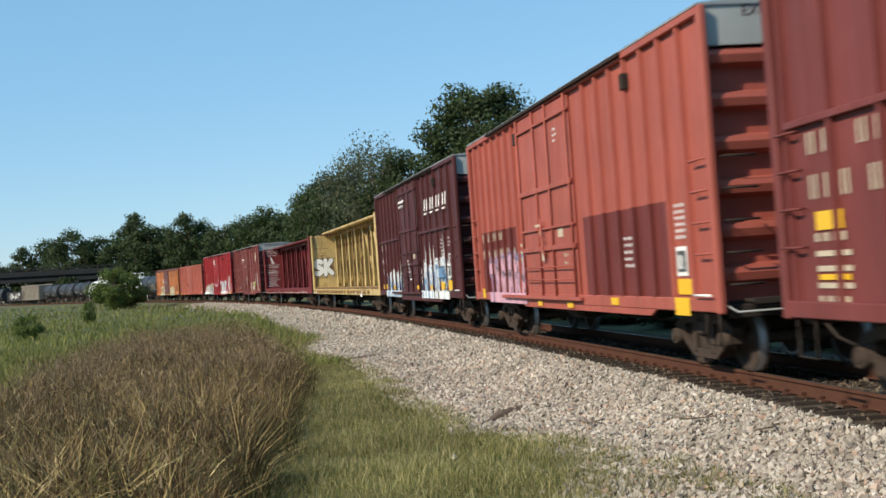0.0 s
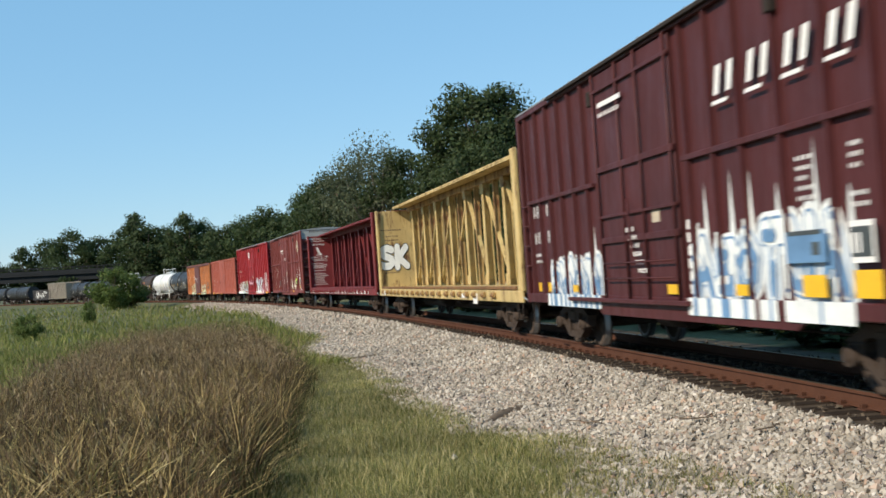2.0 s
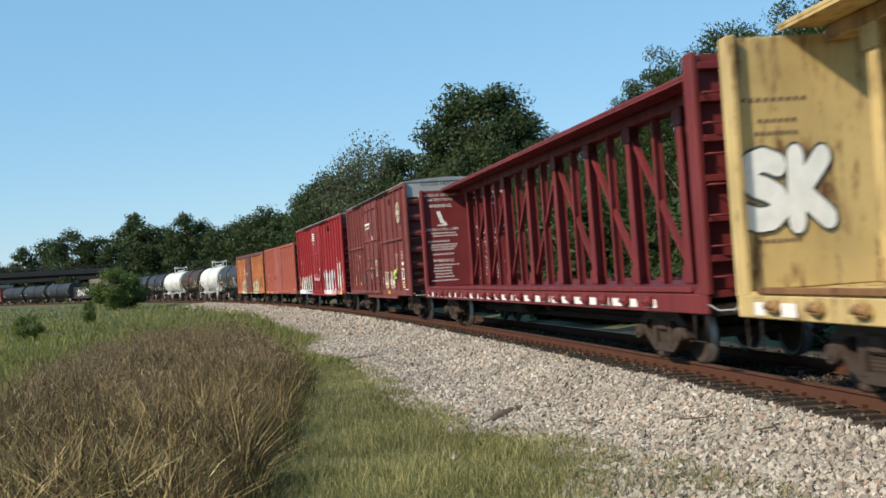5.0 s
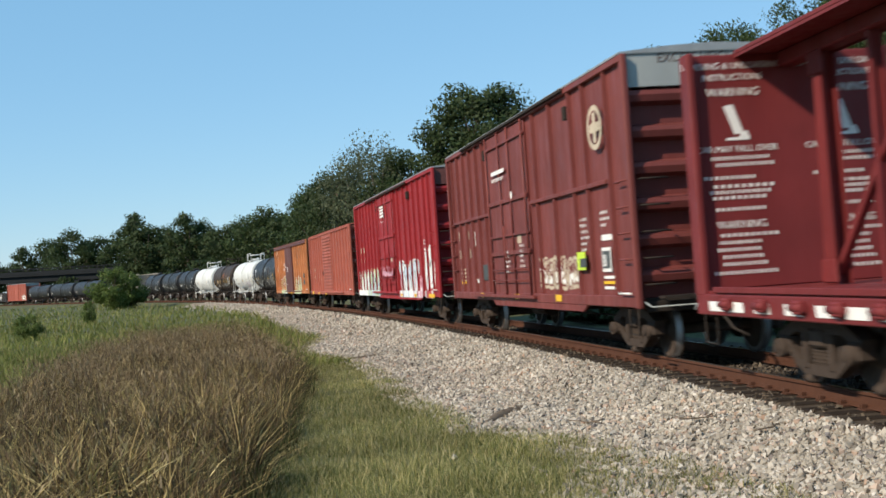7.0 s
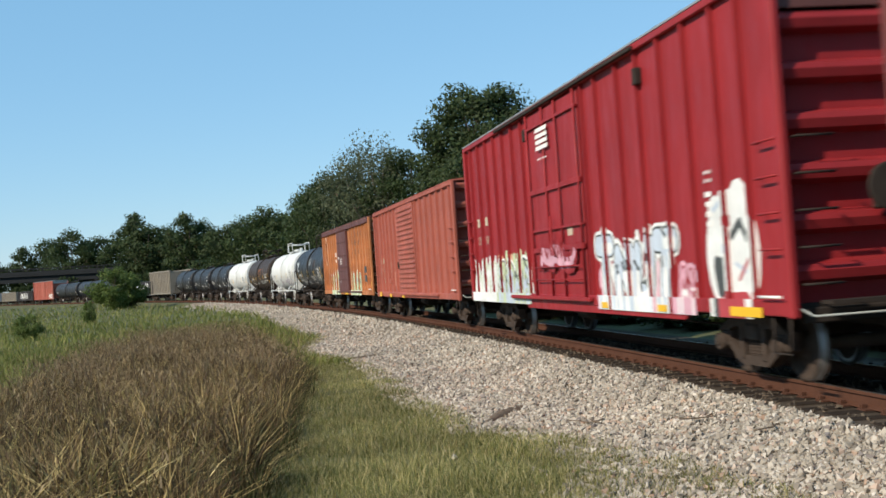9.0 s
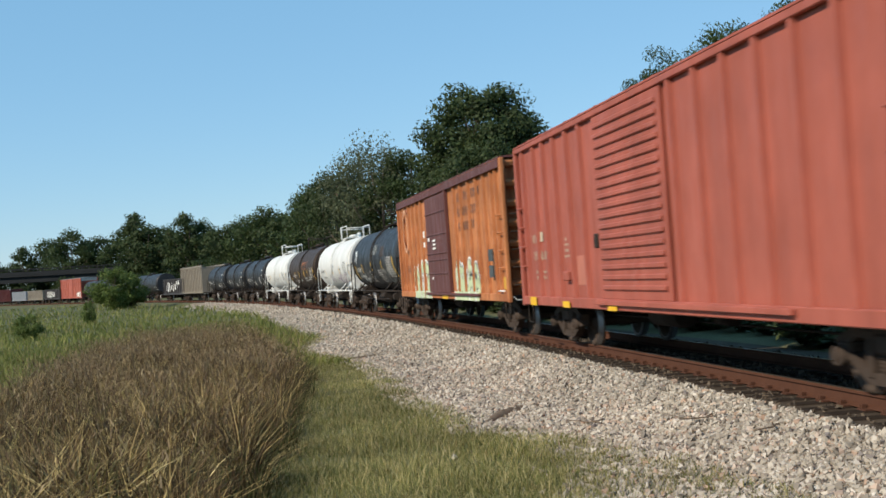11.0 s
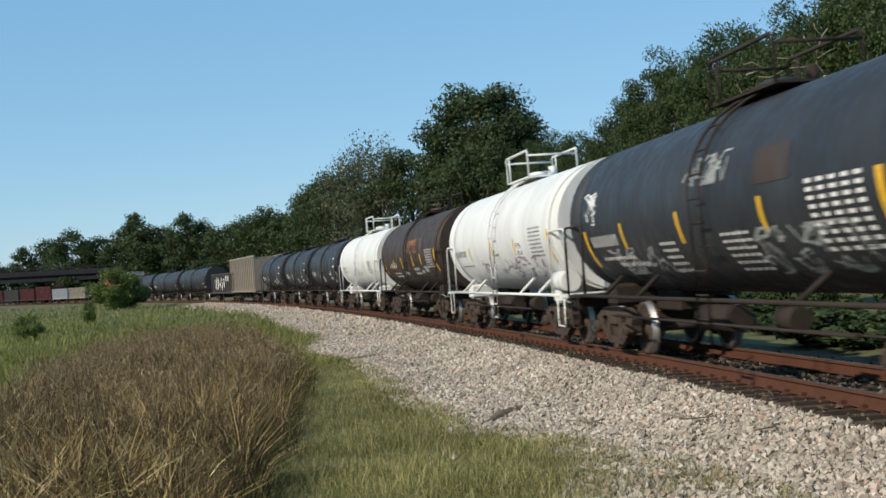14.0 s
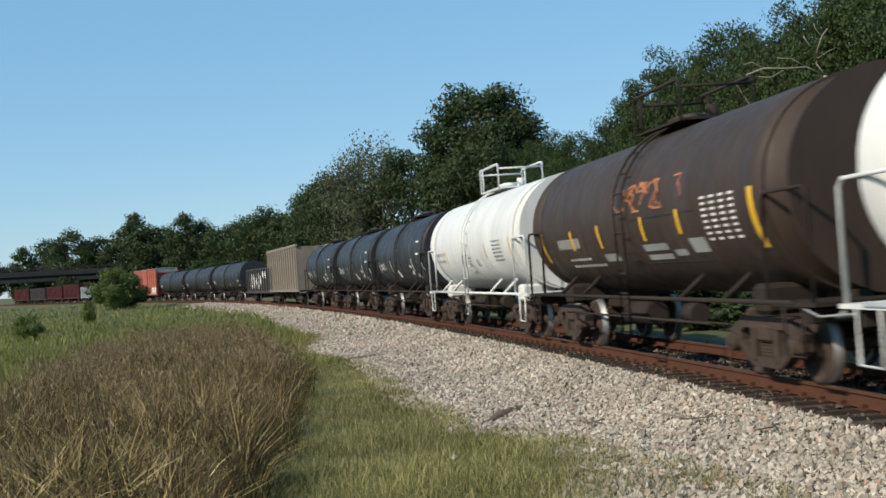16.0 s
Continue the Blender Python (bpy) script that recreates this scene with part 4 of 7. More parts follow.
def centre_beam(sa, sb, mat, label, half, zt=4.6, n=17, wall=4.28):
    """A centre-beam flatcar: deck, end bulkheads, and a truss along the middle under a flat cap."""
    L = sb - sa
    e = new("centre_beam_flatcar")
    m = M[mat]
    # on the yellow car: rust plus shade put into the colour
    worn = M["yellow_rust_shade"] if mat == "yellow" else m
    part("deck", boxed(-L / 2, L / 2, -1.40, 1.40, 1.06, 1.16, bev=0.01), m, e)
    for y0, y1 in ((-1.47, -1.402), (1.402, 1.47)):
        part("side_sill", boxed(-L / 2, L / 2, y0, y1, 0.84, 1.12, bev=0.015), m, e)
        part("deck_rail", boxed(-L / 2 + 0.6, L / 2 - 0.6, y0 + 0.01, y1 - 0.01, 1.14, 1.22, bev=0.01), M["rust_edge"] if mat == "yellow" else m, e)
    win = mesh_from("strap_winch", tube(boxed(-0.12, 0.12, -1.55, -1.475, 0.92, 1.08, bev=0.02), [(-0.17, -1.525, 1.0), (0.17, -1.525, 1.0)], 0.048, 8), worn)
    k = int((L - 2) / 1.05)
    for i in range(k):
        o = part("strap_winch", win, None, e)
        o.location = (-L / 2 + 1.2 + i * 1.05 + 0.12 * math.sin(i * 7.3), 0, 0)
    part("top_cap", boxed(-L / 2 + 0.15, L / 2 - 0.15, -0.74, 0.74, zt - 0.03, zt + 0.03, bev=0.01), m, e, "flat cap over the centre beam")
    for y in (-0.74, 0.72):
        part("cap_flange", boxed(-L / 2 + 0.15, L / 2 - 0.15, y, y + 0.02, zt - 0.07, zt - 0.032), m, e)
    part("top_chord", boxed(-L / 2 + 0.2, L / 2 - 0.2, -0.14, 0.14, zt - 0.24, zt - 0.031, bev=0.02), worn, e)
    for q in (-1, 1):
        x = q * (L / 2 - 0.12)
        part("bulkhead", boxed(x - 0.05, x + 0.05, -1.40, 1.40, 1.165, wall, bev=0.015), m, e)
        for y in (-1.42, 1.42):
            part("bulkhead_post", boxed(x - 0.17, x + 0.17, y - 0.05, y + 0.05, 1.1, wall + 0.02, bev=0.02), m, e)
        for z in (1.6, 2.15, 2.7, 3.25, 3.8, 4.25):
            xx = x + q * 0.11
            part("bulkhead_rib", boxed(xx - 0.055, xx + 0.055, -1.36, 1.36, z - 0.05, z + 0.05, bev=0.01), m, e)
        for z in [1.35 + 0.42 * i for i in range(7)]:
            xx = x + q * 0.26
            part("ladder_rung", tube(bmesh.new(), [(xx - q * 0.1, -1.35, z), (xx, -1.35, z), (xx, -0.9, z), (xx - q * 0.1, -0.9, z)], 0.016, 5), m, e)
    # wide tapered plates and thin double posts in turn, with a long diagonal in each bay
    xs = [-L / 2 + 1.35 + i * (L - 2.7) / (n - 1) for i in range(n)]

    def upright(w0, w1, y):
        bm = bmesh.new()
        for y0, y1 in ((-y - 0.025, -y), (y, y + 0.025)):
            lo = [bm.verts.new(p) for p in ((-w0, y0, 1.165), (w0, y0, 1.165), (w0, y1, 1.165), (-w0, y1, 1.165))]
            hi = [bm.verts.new(p) for p in ((-w1, y0, zt - 0.2), (w1, y0, zt - 0.2), (w1, y1, zt - 0.2), (-w1, y1, zt - 0.2))]
            for q in range(4):
                bm.faces.new((lo[q], lo[(q + 1) % 4], hi[(q + 1) % 4], hi[q]))
            bm.faces.new(lo[::-1])
            bm.faces.new(hi)
        box(bm, -0.012, 0.012, -y, y, 1.17, zt - 0.21)
        bmesh.ops.recalc_face_normals(bm, faces=bm.faces)
        return bm
    wide, thin = mesh_from("upright", upright(0.165, 0.105, 0.09), m), mesh_from("post", upright(0.05, 0.045, 0.06), worn)
    for i, x in enumerate(xs):
        o = part("post" if i % 2 else "upright", thin if i % 2 else wide, None, e)
        o.location = (x, 0, 0)
    mid = n // 2
    for i in range(0, n, 2):
        for j in ((i + 2,) if i > mid else (i - 2,) if i < mid else (i - 2, i + 2)):
            if 0 <= j < n:
                p, q = Vector((xs[i], 0.0, zt - 0.4)), Vector((xs[j], 0.0, 1.3))
                bm = bmesh.new()
                bar2(bm, [(p.x, p.z), (q.x, q.z)], 0.09, -0.05, 0.05)
                bmesh.ops.recalc_face_normals(bm, faces=bm.faces)
                part("diagonal", bm, m, e)
        for z in (zt - 0.37, 1.35):
            part("gusset", boxed(xs[i] - 0.22, xs[i] + 0.22, -0.14, -0.116, z - 0.16, z + 0.14, bev=0.01), m, e)
    running_gear(e, L, half)
    part("deep_sill", boxed(-half + 1.6, half - 1.6, -0.36, 0.36, 0.45, 0.70, bev=0.04), M["under"], e)
    for k in (-1, 1):
        part("stirrup_step", tube(bmesh.new(), [(k * (L / 2 - 0.6), -1.42, 0.9), (k * (L / 2 - 0.6), -1.42, 0.45), (k * (L / 2 - 0.15), -1.42, 0.45), (k * (L / 2 - 0.15), -1.42, 0.9)], 0.018, 5), M["under"], e)
    register(e, (sa + sb) / 2, half)
    return tagged(e, label, "flatcar", "cars of the train"), L


d_, L = centre_beam(40.15, 64.1, "yellow", "empty yellow centre-beam flatcar with rust-worn truss", 9.15, zt=4.5, wall=4.38)
xf = -(L / 2 - 0.12) + 0.06
tag(d_, -0.80, 2.40, xf)
word_bars(d_, [(-1.3, 3.55, 0.9, 0.05, 9, 0), (-1.1, 3.28, 0.55, 0.05, 6, 0), (-1.15, 3.12, 0.6, 0.05, 7, 0), (-1.2, 1.95, 0.14, 0.22, 1, 0.3), (-1.0, 1.95, 0.06, 0.22, 1, 0.0), (-0.86, 1.95, 0.16, 0.22, 1, 0), (-1.2, 1.75, 0.6, 0.05, 7, 0)], "letter_dark", front(xf))
part("label_plate", boxed(6.7, 7.2, -1.485, -1.475, 0.76, 1.04), M["letter"], d_, "white label plate on the sill")
part("label_plate", boxed(5.0, 5.6, -1.485, -1.475, 0.9, 1.02), M["letter"], d_)
part("label_plate", boxed(-10.6, -10.2, -1.485, -1.475, 0.88, 1.04), M["letter"], d_)
part("label_plate", boxed(-11.4, -11.1, -1.485, -1.475, 0.88, 1.04), M["letter"], d_)

e_, L = centre_beam(65.25, 89.85, "beam_red", "empty dark red centre-beam flatcar with white warning text", 9.4, zt=4.44, wall=4.42)
xf = -(L / 2 - 0.12) + 0.06
for yc in (-0.8, 0.8):
    for text, z, size in (("LOADING & UNLOADING", 4.22, 0.125), ("INSTRUCTIONS", 4.06, 0.125), ("WARNING", 3.84, 0.16), ("CAR MAY FALL OVER", 3.06, 0.125), ("WARNING", 2.0, 0.15)):
        letters(e_, text, xf, yc, z, size, "letter", "front")
    g = random.Random(5)
    word_bars(e_, [(yc - 0.5 + g.uniform(0, 0.2), z, g.uniform(0.6, 0.95), 0.05, g.randint(9, 14), 0) for z in (2.95, 2.86, 2.68, 2.56, 2.48, 2.40, 2.24, 1.88, 1.78, 1.68, 1.58, 1.48, 1.36)], "letter", front(xf))
    bm = bmesh.new()
    quads(bm, [((xf, yc - 0.02, 3.3), (xf, yc + 0.12, 3.32), (xf, yc - 0.02, 3.72), (xf, yc - 0.16, 3.70)), ((xf + 0.001, yc - 0.14, 3.22), (xf + 0.001, yc + 0.2, 3.22), (xf + 0.001, yc + 0.2, 3.26), (xf + 0.001, yc - 0.14, 3.26)), ((xf + 0.002, yc + 0.05, 3.26), (xf + 0.002, yc + 0.2, 3.26), (xf + 0.002, yc + 0.16, 3.35), (xf + 0.002, yc + 0.06, 3.32))])
    part("tipping_car_sign", bm, M["letter"], e_)
word_bars(e_, [(-L / 2 + 0.5 + 0.8 * i + 0.1 * math.sin(i * 5), 0.9, 0.5, 0.13, 1, -0.2) for i in range(28)], "letter", side(-1.476), "white_sill_marks")

# maroon boxcar with round emblem
rx = spread_ribs(-7.6, -3.2, 6) + [2.07, 3.42, 4.87, 5.75, 7.05]
f_ = box_body(92.2, 108.4, "maroon2", 4.95, 6.4, rx, "brownish maroon boxcar with a round cream emblem", belt=[(-7.6, -2.75, 3.0), (1.5, 6.9, 3.0)], end_top="grey_end", sill=(-3.0, 5.4, 0.18))
plug_door(f_, -2.55, 1.32, 4.95, "maroon2")
bm = bmesh.new()
for k in range(28):
    a0, a1 = k * 0.2244, (k + 1) * 0.2244
    quads(bm, [[(6.52 + r * math.cos(t), -1.578, 3.96 + r * 0.92 * math.sin(t)) for r, t in ((0.32, a0), (0.42, a0), (0.42, a1), (0.32, a1))]])
quads(bm, [((6.44, -1.578, 3.70), (6.60, -1.578, 3.70), (6.60, -1.578, 4.22), (6.44, -1.578, 4.22)), ((6.24, -1.5785, 3.88), (6.80, -1.5785, 3.88), (6.80, -1.5785, 4.04), (6.24, -1.5785, 4.04))])
part("round_emblem", bm, M["letter_tan"], f_, "cream round emblem with a cross")
word_bars(f_, [(-1.9, 3.86, 1.4, 0.09, 1, 0.1), (-1.85, 3.70, 1.3, 0.08, 9, 0), (0.0, 3.2, 0.16, 0.16, 1, 0)], "letter", side(-1.61))
word_bars(f_, [(-7.2, 2.5, 0.55, 0.24, 2, 0), (-6.1, 2.5, 0.55, 0.24, 2, 0), (-7.2, 2.0, 0.55, 0.24, 2, 0), (-6.1, 2.0, 0.7, 0.24, 2, 0)], "letter_tan", side(-1.5))
word_bars(f_, [(-7.1, 1.66 - 0.1 * k, 0.6, 0.05, 1, 0) for k in range(4)], "letter_tan", side(-1.5), "stencilled_data")
data_block(f_, 5.0, 2.42, 16, 6, 0.6)
data_block(f_, 6.25, 2.48, 17, 3, 0.55)
data_block(f_, -0.9, 2.0, 18, 5, 0.5, y=-1.61)
data_block(f_, 0.55, 2.1, 19, 5, 0.5, y=-1.61)
word_bars(f_, [(6.25, 2.02, 0.6, 0.1, 1, 0), (6.25, 1.36, 0.6, 0.05, 1, 0), (6.25, 1.18, 0.55, 0.05, 1, 0)], "letter", side(-1.5), "label_stripes")
for x in (2.0, 2.95, 3.95):
    graffiti(f_, x, x + 0.85, 1.12, 1.78, ["letter_tan", "letter_tan", "letter", "maroon2"], int(x * 10), 2, ribs=rx)
part("placard", boxed(4.92, 5.42, -1.58, -1.565, 1.53, 1.86), M["reflector_green"], f_, "bright yellow-green placard")
part("placard_bracket", boxed(5.1, 5.5, -1.585, -1.582, 1.58, 1.74), M["g_dark"], f_)
stripes(f_, 6.27, 1.48, 0.5, y=-1.52)
reflectors(f_, [(6.25, 0.6, 0.05)], 1.27, -1.5)
reflectors(f_, [(3.2, 0.42, 0.13), (-0.35, 0.36, 0.12), (-4.2, 0.3, 0.12)], 0.94, -1.572)

part("vent_panel", boxed(-4.05, -3.45, -1.512, -1.487, 1.38, 1.78, bev=0.01), M["g_dark"], f_, "dark square panel")
word_bars(f_, [(-5.15, 2.3, 0.3, 0.05, 1, 0), (-5.15, 2.62, 0.3, 0.05, 1, 0), (-5.15, 2.35, 0.05, 0.27, 1, 0), (-4.9, 2.35, 0.05, 0.27, 1, 0), (-4.95, 1.32, 0.22, 0.1, 1, 0), (-2.95, 1.95, 0.3, 0.06, 1, 0), (-2.95, 1.8, 0.3, 0.06, 1, 0), (-2.9, 1.3, 0.25, 0.08, 1, 0)], "letter", side(-1.5), "stencilled_marks")
reflectors(f_, [(-7.1, 0.6, 0.07)], 1.3, -1.505)

# bright red boxcar
rx = spread_ribs(-8.9, -3.0, 7) + [1.75, 2.59, 3.79, 4.79, 5.79, 6.79, 7.8, 8.6]
g_ = box_body(111.0, 130.2, "red", 4.96, 7.4, rx, "bright red boxcar with large white and blue graffiti", end_top="door_brown", sill=(-3.6, 6.6, 0.18), rib_w=0.05)
plug_door(g_, -2.3, 1.5, 4.92, "red")
word_bars(g_, [(-1.42, 4.34 - 0.12 * k, 0.95, 0.08, 1, 0.1) for k in range(4)] + [(-1.35, 3.78, 0.8, 0.04, 6, 0)], "letter", side(-1.61))
graffiti(g_, 2.0, 5.95, 0.74, 2.12, ["g_white", "g_pale", "g_white", "g_dark"], 21, 4, ribs=rx, smear=("g_pink", "g_white"), kinds=(0, 1, 5, 0))
graffiti(g_, 5.95, 6.7, 0.74, 1.55, ["g_pink", "g_pink", "g_white", "red"], 26, 2, ribs=rx)
painted_oval(g_, 7.9, 1.62, 0.85, 0.82, rx)
graffiti(g_, -9.4, -6.5, 0.78, 1.9, ["g_white", "g_white", "g_white", "g_green"], 23, 3, ribs=rx, smear=("g_white", "g_white"))
graffiti(g_, -6.4, -2.95, 0.78, 1.95, ["g_white", "g_green", "g_pale", "g_dark"], 24, 4, ribs=rx, smear=("g_green", "g_peach"))
graffiti(g_, -1.6, 0.9, 1.45, 2.1, ["red", "g_pink", "g_pink", "red"], 27, 3, y=-1.6, ribs=())
data_block(g_, 7.15, 2.72, 25, 2, 0.42)
word_bars(g_, [(7.15, 2.42 - 0.13 * k, 0.22, 0.07, 1, 0) for k in range(4)], "letter", side(-1.5), "stencilled_data")
word_bars(g_, [(-8.6, 2.75, 0.3, 0.22, 1, 0), (-7.6, 2.75, 0.3, 0.22, 1, 0), (-8.6, 2.3, 0.4, 0.2, 2, 0), (-7.6, 2.3, 0.4, 0.2, 2, 0)], "letter_tan", side(-1.5))
reflectors(g_, [(7.94, 0.95, 0.12), (2.35, 0.35, 0.1), (5.2, 0.4, 0.1)], 0.87, -1.585)

# salmon boxcar with a pressed sliding door
rx = [-7.71, -6.66, -5.86, -4.96, -4.01, -3.06] + spread_ribs(1.75, 7.7, 7)
h_ = box_body(132.3, 148.82, "salmon", 4.29, 6.4, rx, "faded salmon-red boxcar with a pressed sliding door", roof="salmon", bands=6, rib_w=0.13, floor=0.89)
bm = boxed(-2.1, 1.4, -1.56, -1.5, 1.02, 4.14, bev=0.01)
dh = part("door", bm, M["salmon"], h_, "sliding door pressed in horizontal ribs")
for k in range(17):
    part("door_rib", boxed(-1.95, 1.25, -1.60, -1.561, 1.17 + k * 0.172, 1.26 + k * 0.172, bev=0.02), M["salmon"], dh)
part("door_track", boxed(-2.3, 5.4, -1.64, -1.577, 0.92, 1.0, bev=0.01), M["salmon"], h_)
part("door_latch", boxed(-2.3, -2.12, -1.60, -1.487, 1.9, 2.15, bev=0.02), M["under"], h_, "dark rusty door latch")
word_bars(h_, [(-7.25, 2.14, 0.45, 0.18, 2, 0), (-6.62, 2.16, 0.25, 0.2, 1, 0), (-7.2, 1.78, 0.4, 0.18, 2, 0), (-6.6, 1.78, 0.55, 0.18, 2, 0), (-7.1, 1.5, 0.3, 0.06, 2, 0), (-6.5, 1.5, 0.3, 0.06, 2, 0), (-7.1, 1.38, 0.3, 0.06, 2, 0), (-6.5, 1.38, 0.3, 0.06, 2, 0)], "letter_tan", side(-1.5))
data_block(h_, -4.65, 2.12, 31, 4, 0.35, "letter_tan")
part("placard_board", boxed(-4.58, -4.22, -1.60, -1.487, 1.34, 1.52, bev=0.02), M["salmon"], h_)
part("faded_panel", boxed(-3.85, -3.15, -1.493, -1.4855, 1.25, 1.8), M["patch_pale"], h_, "faded panel with old sprayed marks")
reflectors(h_, [(-7.45, 0.55, 0.18), (-4.7, 0.5, 0.12), (-1.7, 0.5, 0.13)], 0.83, -1.6)

# rusty orange boxcar with a brown door
rx = [-7.8, -7.1, -6.4, -5.6, -4.7, -3.8, 1.93, 2.83, 3.93, 4.93, 5.83, 6.7, 7.6]
i_ = box_body(150.4, 167.05, "rusty", 4.29, 6.5, rx, "rust-stained orange boxcar with a plain brown door", roof="door_brown", bands=7, rib_w=0.12, floor=0.92)
di = part("door", boxed(-2.72, 0.6, -1.575, -1.5, 1.04, 4.02, bev=0.01), M["door_brown"], i_, "flat brown sliding door")
for z in (1.63, 2.05, 2.25, 2.83, 3.5):
    part("door_seam", boxed(-2.7, 0.58, -1.60, -1.576, z - 0.025, z + 0.025, bev=0.01), M["door_brown"], di)
part("door_post", boxed(0.64, 0.85, -1.6, -1.487, 1.04, 4.06, bev=0.01), M["door_brown"], i_)
part("top_board", boxed(-8.25, 8.25, -1.60, -1.577, 4.05, 4.25, bev=0.01), M["door_brown"], i_, "rust-brown top rail")
part("door_track", boxed(-3.2, 4.9, -1.64, -1.577, 0.97, 1.04, bev=0.01), M["door_brown"], i_)
word_bars(i_, [(2.2, 3.60, 0.75, 0.24, 3, 0), (3.25, 3.60, 2.05, 0.24, 7, 0), (2.2, 3.18, 1.4, 0.24, 6, 0), (3.8, 3.18, 0.9, 0.24, 4, 0), (2.25, 2.78, 2.2, 0.24, 8, 0)], "letter_dark", side(-1.5))
graffiti(i_, 1.4, 4.65, 0.80, 1.95, ["g_white", "g_green", "g_green", "g_dark"], 41, 4, ribs=rx)
graffiti(i_, -5.6, -2.45, 0.76, 2.0, ["g_white", "g_green", "g_green", "g_dark"], 42, 3, ribs=rx)
part("notice_board", boxed(6.2, 6.65, -1.60, -1.565, 1.85, 2.15), M["g_dark"], i_)
part("notice_board", boxed(6.2, 6.65, -1.60, -1.565, 1.45, 1.75), M["g_dark"], i_)
part("repaint_patch", boxed(6.9, 7.5, -1.493, -1.4855, 1.15, 1.45), M["reflector_dull"], i_, "dull yellow repaint patch")
bm = bmesh.new()
for k in range(40):
    a0, a1 = k * 0.15708, (k + 1) * 0.15708
    quads(bm, [[(-7.1 + r * math.cos(t), -1.566 + 0.00002 * k, 3.2 + 1.75 * r * math.sin(t)) for r, t in ((0.36 + 0.02 * (k % 3), a0), (0.45, a0), (0.45, a1), (0.36 + 0.03 * (k % 2), a1))]])
part("worn_emblem", bm, M["g_peach"], i_, "worn pale oval emblem")
word_bars(i_, [(-7.65, 1.72, 0.9, 0.24, 3, 0)], "letter_dark", side(-1.5))
word_bars(i_, [(-3.15, 2.8, 0.3, 0.22, 1, 0), (-3.15, 2.5, 0.3, 0.16, 1, 0), (-2.3, 2.66, 0.3, 0.1, 1, 0), (-1.5, 2.62, 0.5, 0.06, 1, 0), (-1.5, 2.5, 0.5, 0.06, 1, 0), (-1.5, 2.38, 0.5, 0.06, 1, 0), (-1.9, 1.45, 0.2, 0.08, 1, 0)], "letter", side(-1.608), "notices")
reflectors(i_, [(-0.6, 0.9, 0.14)], 0.86, -1.57)
for o in i_.children:
    # the doorway of this car lies a little ahead of its middle
    if o.name.split(".")[0] in ("door", "door_post", "door_track", "graffiti", "lettering", "letter_bar", "notices", "notice_board", "repaint_patch", "worn_emblem", "reflector") or o.name.startswith("side_rib") and o.rotation_euler.z < 1 and -7 < o.location.x < 7:
        o.location.x += 0.42


# ---- tank cars ----
def tank_surf(r, zc, lift=0.006):
    def f(x, z):
        z = zc + (z - 2.5) * r / 1.42
        dz = max(-r, min(r, z - zc))
        return (x, -math.sqrt(max(0, r * r - dz * dz)) - lift, z)
    return f


